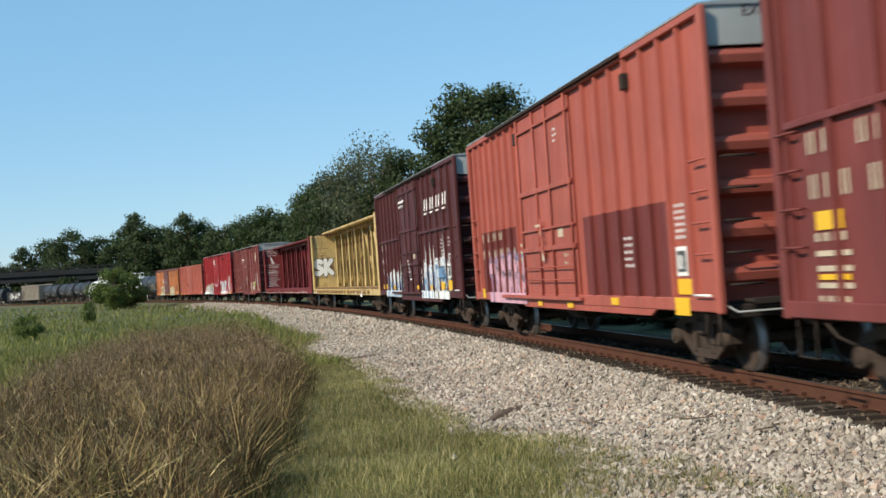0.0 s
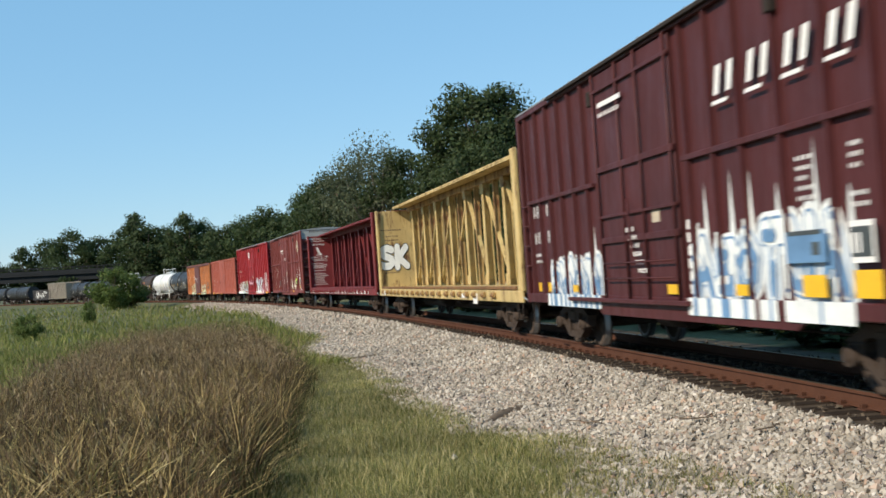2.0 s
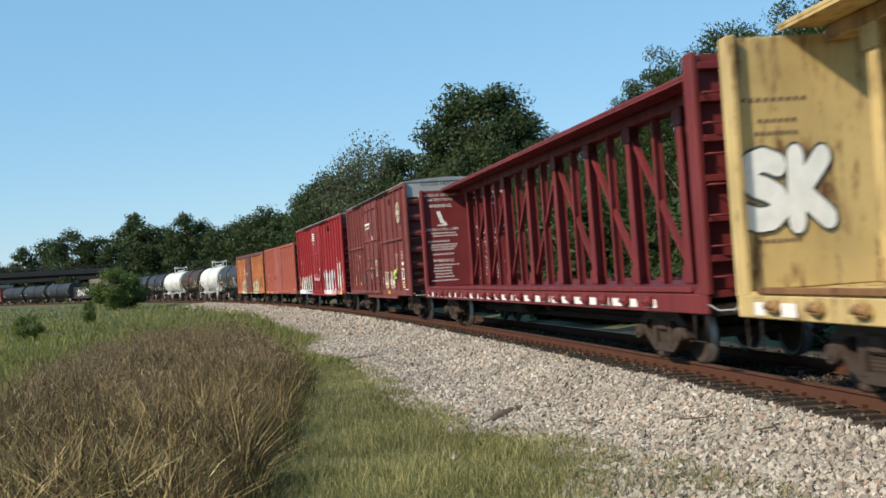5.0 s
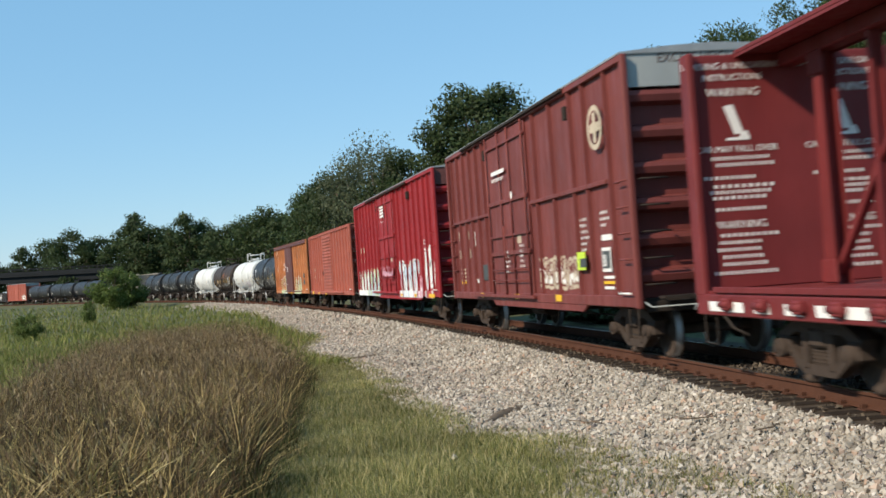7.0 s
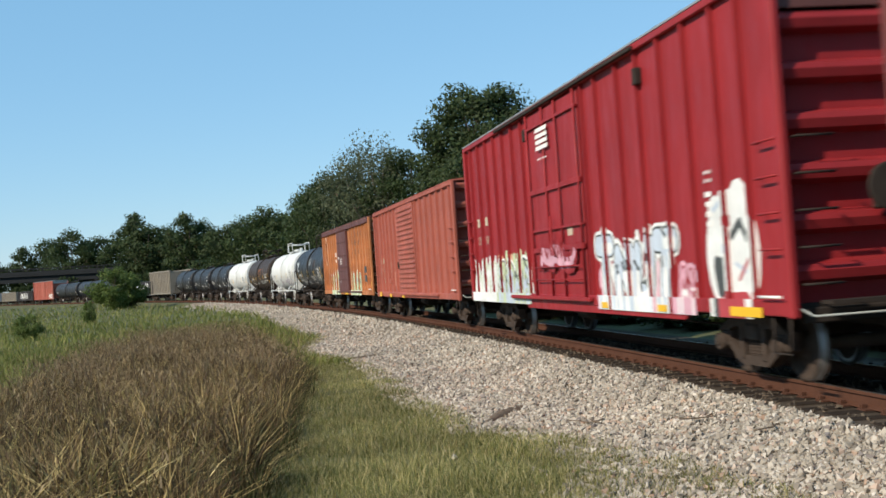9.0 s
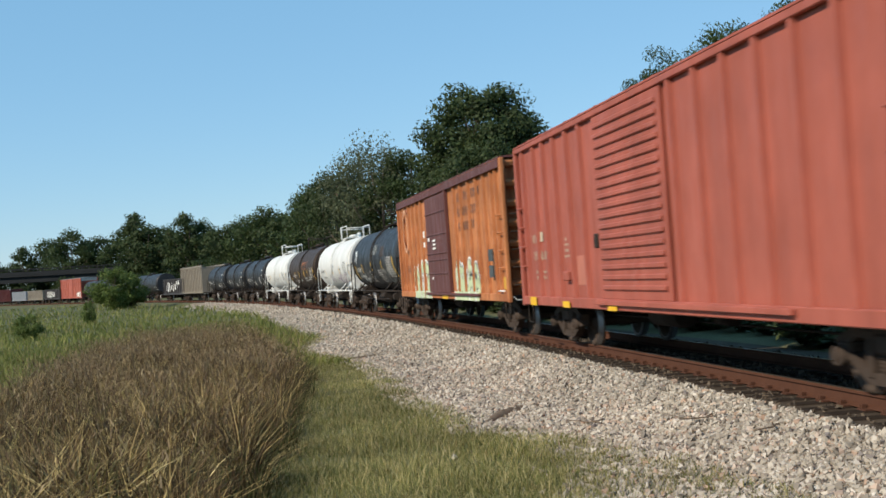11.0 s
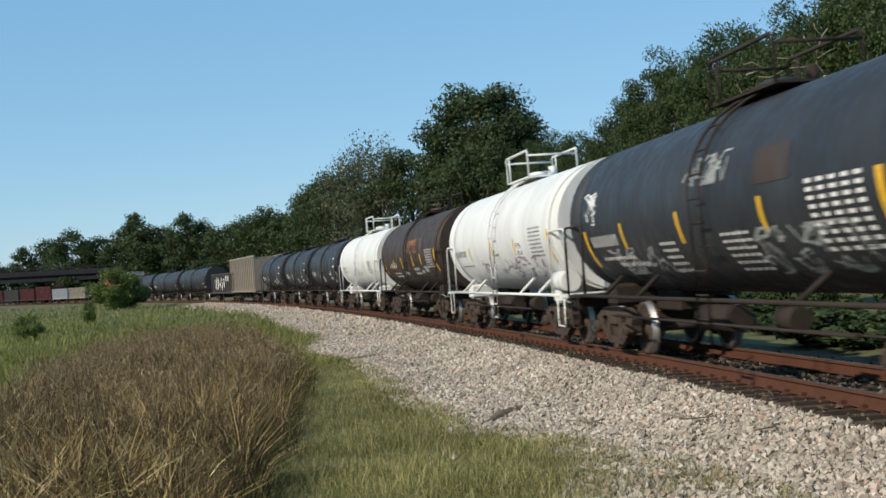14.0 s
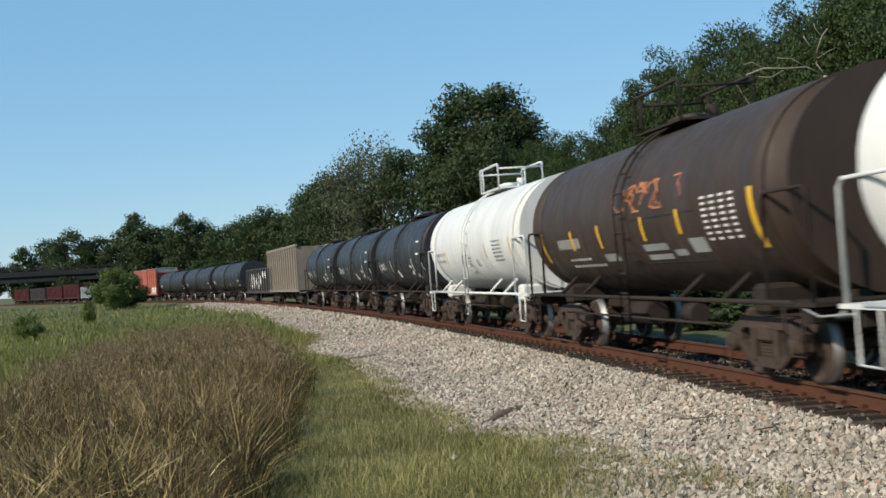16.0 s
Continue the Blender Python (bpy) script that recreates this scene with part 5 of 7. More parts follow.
def tank_car(sa, sb, mat, half, label, trim="under", r=1.375, zc=2.425, near=True, rail=True, ladder_x=0.1):
    L = sb - sa
    e = new("tank_car")
    T = M[trim]
    prof = []
    for k in range(9):
        t = k / 8 * math.pi / 2
        prof.append((-L / 2 + 0.62 * (1 - math.sin(t)), max(0.05, r * (1 - (1 - math.sin(t)) ** 2) ** 0.5)))
    prof = sorted({(round(a, 4), round(q, 4)) for a, q in prof}) + [(-L / 2 + 0.70, r), (-L / 2 + 1.2, r), (-2.0, r)]
    full = prof + [(-a, q) for a, q in reversed(prof)]
    bm = lathe(bmesh.new(), full, "X", 48 if near else 28)
    bmesh.ops.translate(bm, vec=(0, 0, zc), verts=bm.verts)
    part("tank", bm, M[mat], e)
    for x in (-L / 2 + 0.72, -0.35, 0.35, L / 2 - 0.72):
        bm = lathe(bmesh.new(), [(x - 0.022, r - 0.001), (x - 0.008, r + 0.003), (x + 0.008, r + 0.003), (x + 0.022, r - 0.001)], "X", 48 if near else 24)
        bmesh.ops.translate(bm, vec=(0, 0, zc), verts=bm.verts)
        part("weld_band", bm, M[mat], e)
    # saddles, stub sills and braces
    for k in (-1, 1):
        x = k * half
        part("bolster", boxed(x - 0.22, x + 0.22, -1.12, 1.12, 0.84, 1.24, bev=0.06), M[mat] if mat == "white" else M["under"], e)
        part("stub_sill", boxed(x - 1.4, x + 1.4, -0.32, 0.32, 0.72, 1.12, bev=0.03), M["under"], e)
        part("end_platform", boxed(k * L / 2 - 0.55, k * L / 2 + 0.55, -1.42, 1.42, 1.0, 1.05), T, e)
        for y in (-1.38, 1.38):
            part("end_handrail", tube(bmesh.new(), [(k * (L / 2 - 0.75), y, 1.05), (k * (L / 2 - 0.75), y, 2.25), (k * (L / 2 - 0.68), y, 2.36), (k * (L / 2 + 0.35), y, 2.36), (k * (L / 2 + 0.45), y, 2.28), (k * (L / 2 + 0.45), y, 1.05)], 0.026, 6), T, e)
        part("stirrup_step", tube(bmesh.new(), [(k * (L / 2 - 0.3), -1.4, 1.0), (k * (L / 2 - 0.3), -1.4, 0.42), (k * (L / 2 + 0.2), -1.4, 0.42), (k * (L / 2 + 0.2), -1.4, 1.0)], 0.022, 5), T, e)
    for y in (-1.40, 1.40):
        part("side_rail", tube(bmesh.new(), [(-L / 2, y, 1.04), (L / 2, y, 1.04)], 0.035, 6), T, e)
        part("side_rail", tube(bmesh.new(), [(-L / 2 + 2.6, y, 0.72), (L / 2 - 2.6, y, 0.72)], 0.022, 6), M["under"], e)
        for x in (-half + 0.5, -half * 0.55, half * 0.55, half - 0.5):
            part("rail_brace", tube(bmesh.new(), [(x, y, 1.04), (x + 0.32, y * 0.8, 1.38)], 0.04, 4), T if mat == "white" else M["under"], e)
    # ladder, top platform, manway
    for dx in (-0.22, 0.22):
        arc = [(ladder_x + dx, -1.44, 0.42), (ladder_x + dx, -1.44, 1.6)] + [(ladder_x + dx, -(r + 0.10) * math.cos(t), zc + (r + 0.10) * math.sin(t)) for t in [0.08 + 0.2 * k for k in range(7)]]
        part("ladder_rail", tube(bmesh.new(), arc, 0.024, 5), T, e)
    for z in [0.45 + 0.33 * k for k in range(10)]:
        y = -1.44 if z < 1.6 else -math.sqrt(max(0.05, (r + 0.1) ** 2 - (z - zc) ** 2))
        if z < zc + r - 0.1:
            part("ladder_rung", tube(bmesh.new(), [(ladder_x - 0.22, y, z), (ladder_x + 0.22, y, z)], 0.016, 5), T, e)
    part("top_platform", boxed(-1.15, 1.15, -0.62, 0.62, zc + r + 0.02, zc + r + 0.06), T, e)
    bm = lathe(bmesh.new(), [(zc + r - 0.1, 0.30), (zc + r + 0.12, 0.30), (zc + r + 0.13, 0.35), (zc + r + 0.19, 0.35), (zc + r + 0.23, 0.2)], "Z", 18)
    part("manway", bm, T if mat == "white" else M[mat], e)
    bm = tube(tube(bmesh.new(), [(0.7, 0.1, zc + r), (0.7, 0.1, zc + r + 0.3)], 0.1, 8), [(-0.7, -0.1, zc + r), (-0.7, -0.1, zc + r + 0.24)], 0.08, 8)
    part("valve", bm, T, e)
    if rail:
        zt = zc + r + 0.68
        for y in (-0.62, 0.62):
            part("platform_railing", tube(bmesh.new(), [(-1.12, y, zc + r + 0.04), (-1.12, y, zt - 0.05), (-1.05, y, zt), (1.05, y, zt), (1.12, y, zt - 0.05), (1.12, y, zc + r + 0.04)], 0.032, 6), T, e)
            part("platform_railing", tube(bmesh.new(), [(-0.8, y, zc + r + 0.04), (-0.8, y, zt)], 0.026, 6), T, e)
        for x in (-1.12, 1.12):
            part("platform_railing", tube(bmesh.new(), [(x, -0.62, zt - 0.12), (x, 0.62, zt - 0.12)], 0.028, 6), T, e)
    running_gear(e, L + 0.7, half, sill=False)
    register(e, (sa + sb) / 2, half)
    return tagged(e, label, "tank car", "cars of the train"), tank_surf(r, zc)


def arc_stripe(e, surf, x, z0, z1, w=0.11, mat="reflector"):
    bm = bmesh.new()
    k = 8
    for i in range(k):
        a, b = z0 + (z1 - z0) * i / k, z0 + (z1 - z0) * (i + 1) / k
        quads(bm, [(surf(x, a), surf(x + w, a), surf(x + w, b), surf(x, b))])
    part("reflective_stripe", bm, M[mat], e, "yellow reflective stripe")


def tank_marks(e, surf, rows, mat="letter"):
    word_bars(e, rows, mat, surf, "stencilled_data")


def scrawl(e, surf, x0, x1, z0, z1, mat, seed, n=14):
    """Thin sprayed scribbles."""
    g = random.Random(seed)
    bm = bmesh.new()
    for _ in range(n):
        x, z = g.uniform(x0, x1), g.uniform(z0, z1)
        for _ in range(4):
            nx, nz = x + g.uniform(-0.3, 0.3), min(z1, max(z0, z + g.uniform(-0.25, 0.25)))
            dx, dz = nx - x, nz - z
            k = math.hypot(dx, dz) + 1e-6
            ox, oz = -dz / k * 0.015, dx / k * 0.015
            quads(bm, [(surf(x - ox, z - oz), surf(nx - ox, nz - oz), surf(nx + ox, nz + oz), surf(x + ox, z + oz))])
            x, z = nx, nz
    part("graffiti", bm, M[mat], e, "thin sprayed scribble")


j, sf = tank_car(168.25, 182.00, "black", 5.35, "glossy black tank car with yellow stripes and white stencils", near=True)
for x, z0, z1 in ((4.85, 1.55, 2.5), (1.95, 1.95, 2.4), (-1.0, 1.9, 2.38), (-3.75, 1.9, 2.35), (-6.0, 1.6, 2.3)):
    arc_stripe(j, sf, x, z0, z1, 0.13 if abs(x) > 4 else 0.10)
tank_marks(j, sf, [(-5.6, 1.98, 1.6, 0.2, 8, 0), (-5.3, 1.72, 1.8, 0.06, 9, 0), (-4.6, 1.60, 1.6, 0.06, 8, 0)] + [(3.3, 2.45 - 0.1 * k, 1.4, 0.05, 5, 0) for k in range(9)] + [(0.5, 1.95 - 0.1 * k, 1.0, 0.04, 5, 0) for k in range(6)] + [(-2.0, 1.9 - 0.11 * k, 0.7, 0.05, 4, 0) for k in range(5)])
scrawl(j, sf, -0.4, 0.6, 2.7, 3.1, "grey_end", 3, 20)
scrawl(j, sf, -4.6, -2.5, 1.45, 1.9, "grey_end", 4, 20)
scrawl(j, sf, 1.2, 4.2, 1.4, 2.0, "grey_end", 5, 26)
scrawl(j, sf, -5.7, -5.2, 2.4, 3.0, "g_white", 6, 8)
arc_stripe(j, sf, 1.9, 2.55, 3.0, 1.0, "brown")

k_, sf = tank_car(182.95, 195.20, "white", 4.72, "white tank car with white ladder and top railing", trim="white")
for x, z0, z1 in ((5.15, 1.75, 2.5), (2.0, 2.0, 2.4), (-3.3, 1.95, 2.35), (-0.45, 2.0, 2.4)):
    arc_stripe(k_, sf, x, z0, z1, 0.10)
tank_marks(k_, sf, [(-5.2, 2.1, 1.5, 0.18, 8, 0), (-4.8, 1.8, 1.6, 0.05, 7, 0), (2.3, 2.0, 0.5, 0.28, 2, 0)] + [(3.6, 2.55 - 0.09 * q, 1.1, 0.04, 5, 0) for q in range(8)], "g_dark")
scrawl(k_, sf, 0.9, 4.2, 1.45, 1.95, "g_violet", 13, 22)
scrawl(k_, sf, -2.2, -1.0, 1.5, 1.95, "g_violet", 14, 8)
part("brake_tank", tube(bmesh.new(), [(4.6, -1.0, 1.3), (5.5, -1.0, 1.3)], 0.22, 14), M["white"], k_)

l_, sf = tank_car(196.90, 209.60, "brown", 4.73, "dark brown tank car with yellow stripes and data stencils")
for x, z0, z1 in ((5.2, 1.75, 2.55), (2.55, 2.05, 2.42), (0.9, 2.0, 2.4), (-1.55, 1.95, 2.38), (-3.4, 1.95, 2.35), (-5.7, 1.75, 2.4)):
    arc_stripe(l_, sf, x, z0, z1, 0.11 if abs(x) < 5 else 0.14)
tank_marks(l_, sf, [(-4.4, 2.0, 1.6, 0.2, 7, 0), (-4.0, 1.75, 1.5, 0.05, 7, 0), (-4.0, 1.62, 2.2, 0.05, 9, 0)] + [(3.6, 2.5 - 0.085 * q, 1.3, 0.035, 4, 0) for q in range(8)])
tank_marks(l_, sf, [(0.7, 1.68, 1.1, 0.26, 1, 0), (2.0, 1.72, 0.5, 0.1, 1, 0), (2.8, 1.75, 0.6, 0.22, 1, 0), (-1.6, 1.7, 0.8, 0.14, 1, 0)], "grey_end")
tank_marks(l_, sf, [(0.4, 1.62, 2.9, 0.75, 1, 0)], "black")
scrawl(l_, sf, 0.1, 2.6, 2.5, 2.95, "g_orange", 31, 16)

m_, sf = tank_car(210.90, 223.00, "white", 4.7, "smaller white tank car with top platform railing", trim="white", ladder_x=-0.2)
for x, z0, z1 in ((4.8, 1.75, 2.5), (2.0, 2.0, 2.4), (-3.6, 1.9, 2.35)):
    arc_stripe(m_, sf, x, z0, z1, 0.09)
tank_marks(m_, sf, [(-5.0, 2.0, 1.3, 0.3, 7, 0), (-0.5, 1.8, 0.5, 0.2, 2, 0), (0.6, 1.8, 0.4, 0.2, 2, 0)] + [(3.0, 2.4 - 0.1 * q, 1.0, 0.05, 5, 0) for q in range(6)], "g_dark")
for n, (sa, sb) in enumerate(((224.30, 235.80), (237.30, 248.85), (250.65, 262.45))):
    t, sf = tank_car(sa, sb, "black", 4.3, "black tank car with small white stencils", near=False, rail=False)
    tank_marks(t, sf, [(-4.6, 1.95, 1.2, 0.28, 5, 0), (-1.0 + n, 1.6, 0.4, 0.3, 1, 0), (2.2, 1.7, 0.3, 0.35, 1, 0), (4.0, 2.4, 0.5, 0.5, 1, 0), (3.0, 1.55, 0.5, 0.15, 2, 0)])
    for x in (-5.0, -2.0, 2.8, 4.8):
        arc_stripe(t, sf, x, 1.8, 2.3, 0.08, "letter")
for n, (sa, sb) in enumerate(((301.25, 320.60), (322.45, 341.15), (342.90, 360.60))):
    t, sf = tank_car(sa, sb, "black", 6.9, "long black tank car, plain and dusty", near=False, rail=False, r=1.41, zc=2.5)
    tank_marks(t, sf, [(-8.4, 1.9, 1.6, 0.3, 4, 0), (7.4, 1.6, 0.9, 0.5, 1, 0), (2.2, 1.5, 0.7, 0.25, 2, 0)])


def covered_hopper(sa, sb):
    L = sb - sa
    e = new("hopper_car")
    m = M["hopper"]
    for y0, y1 in ((-1.5, -1.44), (1.44, 1.5)):
        part("side_sheet", boxed(-L / 2 + 0.1, L / 2 - 0.1, y0, y1, 1.05, 4.0), m, e)
        part("top_chord", boxed(-L / 2, L / 2, y0 - 0.06, y1 + 0.06, 4.0, 4.18, bev=0.02), m, e)
        part("side_sill", boxed(-L / 2, L / 2, y0 - 0.05, y1 + 0.05, 0.95, 1.12, bev=0.02), m, e)
    for k in (-1, 1):
        part("end_sheet", boxed(k * (L / 2 - 0.15) - 0.04, k * (L / 2 - 0.15) + 0.04, -1.44, 1.44, 1.05, 4.0), m, e)
        part("end_post", boxed(k * (L / 2 - 0.05) - 0.08, k * (L / 2 - 0.05) + 0.08, -0.15, 0.15, 1.0, 4.0), m, e)
    rme = mesh_from("side_post", boxed(-0.06, 0.06, -1.60, -1.502, 1.1, 4.0, bev=0.015), m)
    for i in range(14):
        o = part("side_post", rme, None, e)
        o.location = (-L / 2 + 0.5 + i * (L - 1) / 13, 0, 0)
    part("roof", boxed(-L / 2 + 0.1, L / 2 - 0.1, -1.43, 1.43, 3.9, 4.0), m, e)
    for i in range(4):
        x = -4.2 + i * 2.8
        bm = bmesh.new()
        a = [bm.verts.new((x + dx * 1.2, dy * 1.3, 1.05)) for dx, dy in ((-1, -1), (1, -1), (1, 1), (-1, 1))]
        b = [bm.verts.new((x + dx * 0.5, dy * 0.9, 0.4)) for dx, dy in ((-1, -1), (1, -1), (1, 1), (-1, 1))]
        for q in range(4):
            bm.faces.new((a[q], b[q], b[(q + 1) % 4], a[(q + 1) % 4]))
        bm.faces.new(b[::-1])
        part("discharge_bay", bm, M["under"], e)
    word_bars(e, [(-4.5, 3.0 - 0.4 * k, 0.5, 0.25, 1, 0) for k in range(3)], "letter", side(-1.505))
    running_gear(e, L, L / 2 - 2.1)
    register(e, (sa + sb) / 2, L / 2 - 2.1)
    tagged(e, "tan ribbed hopper car between black cars", "hopper car", "cars of the train")


covered_hopper(265.9, 281.9)


def gondola(sa, sb, mat, top, label, marks):
    L = sb - sa
    e = new("gondola_car")
    m = M[mat]
    for y0, y1 in ((-1.48, -1.42), (1.42, 1.48)):
        part("side_sheet", boxed(-L / 2, L / 2, y0, y1, 1.0, top - 0.1), m, e)
        part("top_chord", boxed(-L / 2, L / 2, y0 - 0.06, y1 + 0.06, top - 0.1, top, bev=0.02), m, e)
        part("side_sill", boxed(-L / 2, L / 2, y0 - 0.05, y1 + 0.05, 0.85, 1.05, bev=0.02), m, e)
    for k in (-1, 1):
        part("end_sheet", boxed(k * (L / 2 - 0.05) - 0.04, k * (L / 2 - 0.05) + 0.04, -1.42, 1.42, 1.0, top - 0.05), m, e)
    part("floor", boxed(-L / 2, L / 2, -1.42, 1.42, 0.98, 1.1), m, e)
    rme = mesh_from("side_post", boxed(-0.09, 0.09, -1.60, -1.482, 1.05, top - 0.1, bev=0.02), m)
    for i in range(12):
        o = part("side_post", rme, None, e)
        o.location = (-L / 2 + 0.6 + i * (L - 1.2) / 11, 0, 0)
    if marks:
        graffiti(e, -L / 2 + 3, L / 2 - 4, 1.1, top - 0.3, ["g_white", "letter", "g_white", "g_dark"], int(sa), 4, y=-1.486, rib_y=-1.602, ribs=[-L / 2 + 0.6 + i * (L - 1.2) / 11 for i in range(12)])
    running_gear(e, L, L / 2 - 2.1)
    register(e, (sa + sb) / 2, L / 2 - 2.1)
    tagged(e, label, "gondola car", "cars of the train")


gondola(279.27, 295.86, "gondola", 2.95, "black open gondola with pale graffiti", True)
v_ = box_body(362.30, 379.55, "salmon", 4.65, 6.3, [-8 + 1.45 * k for k in range(12)], "faded red boxcar with a grey end panel", end_top="grey_end")
part("door", boxed(-1.5, 1.5, -1.56, -1.5, 1.1, 4.5, bev=0.01), M["salmon"], v_)
graffiti(v_, 4.5, 8.0, 1.0, 2.0, ["g_white", "letter", "g_white", "g_dark"], 77, 3)
for sa, sb, mat, top, mk, lab in ((381.22, 394.73, "gondola", 2.9, True, "dark gondola with sprayed marks"), (396.40, 410.07, "hopper", 2.9, False, "grey-brown ribbed open gondola"), (411.70, 424.54, "bluewhite", 2.9, False, "pale blue-white ribbed open gondola"),
                                  (426.15, 439.25, "maroon", 3.6, False, "dark red ribbed open hopper"), (440.85, 454.00, "maroon", 3.4, False, "dark red ribbed open hopper"), (455.60, 468.90, "gondola", 3.3, False, "black ribbed open hopper"), (470.52, 483.65, "maroon", 3.4, False, "dark red ribbed open hopper")):
    gondola(sa, sb, mat, top, lab, mk)
# ---- ballast stones, ties, plates ----
rng = np.random.default_rng(7)


def inside(poly, x, y):
    """Which points lie in a polygon."""
    hit = np.zeros(len(x), bool)
    for (x0, y0), (x1, y1) in zip(poly, poly[1:] + poly[:1]):
        c = (y0 > y) != (y1 > y)
        hit ^= c & (x < (x1 - x0) * (y - y0) / (y1 - y0 + 1e-9) + x0)
    return hit


def wavy(x, y, k=0.6):
    """A cheap smooth wobble between -1 and 1."""
    return (np.sin(x * k * 1.7 + 1.3 * np.sin(y * k)) + np.sin(y * k * 1.3 + 2.1 + np.sin(x * k * 2.3)) + 0.6 * np.sin((x + y) * k * 4.1)) / 2.6


def scatter_stones(s0, s1, d0, d1, count, lo, hi, keep=None):
    s, d = rng.uniform(s0, s1, count), rng.uniform(d0, d1, count)
    if keep is not None:
        k = keep(s, d)
        s, d = s[k], d[k]
    n = len(s)
    p = beside(s, d, 0)
    p[:, 2] = bed_height(d)
    r = rng.uniform(lo, hi, n) * rng.uniform(0.7, 1.25, n)
    p[:, 2] += r * rng.uniform(-0.1, 0.9, n)
    octa = np.array([(1, 0, 0), (-1, 0, 0), (0, 1, 0), (0, -1, 0), (0, 0, 1), (0, 0, -1)], float)
    v = (octa[None] * rng.uniform(0.75, 1.25, (n, 6, 1)) + rng.normal(0, 0.20, (n, 6, 3))) * rng.uniform(0.8, 1.15, (n, 1, 3))
    q = rng.normal(size=(n, 4))
    q /= np.linalg.norm(q, axis=1)[:, None]
    w, x, y, z = q.T
    R = np.stack([1 - 2 * (y * y + z * z), 2 * (x * y - z * w), 2 * (x * z + y * w), 2 * (x * y + z * w), 1 - 2 * (x * x + z * z), 2 * (y * z - x * w), 2 * (x * z - y * w), 2 * (y * z + x * w), 1 - 2 * (x * x + y * y)], -1).reshape(n, 3, 3)
    v = np.einsum("nij,nkj->nki", R, v) * r[:, None, None] + p[:, None]
    f = np.array([(0, 2, 4), (2, 1, 4), (1, 3, 4), (3, 0, 4), (2, 0, 5), (1, 2, 5), (3, 1, 5), (0, 3, 5)])
    return v.reshape(-1, 3), (f[None] + 6 * np.arange(n)[:, None, None]).reshape(-1, 3)


def grass_line(s, x, y):
    """Where the grass begins beside the ballast."""
    return np.interp(s, [-8, -0.3, 0.6, 1.9, 2.9, 4.4, 4.9, 6.1, 7.1, 9.5, 11.6, 15, 18, 22, 25.6, 30, 33.7, 47, 70, 100, 134],
                     [4.9, 4.8, 4.45, 3.84, 3.99, 4.34, 5.1, 4.75, 5.0, 5.25, 5.1, 5.1, 5.0, 5.5, 6.2, 5.5, 4.8, 5.05, 4.2, 3.45, 3.2]) + 0.10 * wavy(x, y, 1.9) + 0.08 * wavy(y, x, 0.7)


def edge_keep(s, d):
    p = beside(s, d, 0)
    lim, u = grass_line(s, p[:, 0], p[:, 1]), rng.random(len(s))
    return (d < lim + 0.10) | (u < 0.004)


M["stone"] = varied("crushed_limestone", [(0.0, (0.20, 0.175, 0.145)), (0.2, (0.36, 0.315, 0.255)), (0.6, (0.475, 0.42, 0.345)), (0.82, (0.60, 0.545, 0.47)), (0.90, (0.46, 0.31, 0.22)), (0.95, (0.33, 0.27, 0.23)), (1.0, (0.20, 0.18, 0.17))])
sets = [scatter_stones(-8, 14, 1.46, 5.6, 56000, 0.021, 0.042, edge_keep), scatter_stones(14, 32, 1.46, 6.4, 30000, 0.025, 0.048, edge_keep),
        scatter_stones(32, 70, 1.46, 7.4, 17000, 0.038, 0.066, edge_keep), scatter_stones(70, 130, 1.46, 6.6, 11000, 0.06, 0.10, edge_keep)]
# oily stones between the rails; the last set's darkness is painted shade
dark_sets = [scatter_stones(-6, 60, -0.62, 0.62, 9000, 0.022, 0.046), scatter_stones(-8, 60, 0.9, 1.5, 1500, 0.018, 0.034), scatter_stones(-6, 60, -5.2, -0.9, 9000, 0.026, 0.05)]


def heap(name, sets, mat, label):
    off, vv, ff = 0, [], []
    for v, f in sets:
        vv.append(v)
        ff.append(f + off)
        off += len(v)
    return tagged(new(name, sheet_mesh(name, np.concatenate(vv), np.concatenate(ff), mat)), label, "gravel", kind="stuff")


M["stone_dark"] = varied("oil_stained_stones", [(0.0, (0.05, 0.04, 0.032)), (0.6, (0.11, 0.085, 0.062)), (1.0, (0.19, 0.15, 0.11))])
heap("ballast_stones", sets, M["stone"], "pale buff and grey crushed limestone ballast stones")
heap("track_stones", dark_sets, M["stone_dark"], "ballast stones, oil-stained between the rails and darkened for shade beyond them")


def tie_mesh():
    bm = boxed(-0.115, 0.115, -1.3, 1.3, -0.375, -0.186, bev=0.012)
    for v in bm.verts:
        v.co.z += 0.006 * math.sin(v.co.y * 9)
    return mesh_from("tie", bm, M["tie"])


def plate_mesh():
    bm = boxed(-0.1, 0.1, -0.2, 0.16, -0.188, -0.172)
    for x, y in ((-0.06, -0.105), (0.06, -0.105), (0.05, 0.1)):
        box(bm, x - 0.018, x + 0.018, y - 0.028, y + 0.028, -0.172, -0.125, bev=0.004)
    box(bm, 0.11, 0.15, -0.12, 0.12, -0.205, -0.14, bev=0.006)
    return mesh_from("tie_plate", bm, M["plate"])


TIE, PLATE = tie_mesh(), plate_mesh()


def line_pose(s, d=0.0, z=0.0, twist=0.0):
    x, y, z_ = beside(s, d, z)
    return Matrix.Translation((x, y, z_)) @ Matrix.Rotation(float(line(s)[2]) + math.pi / 2 + twist, 4, "Z")


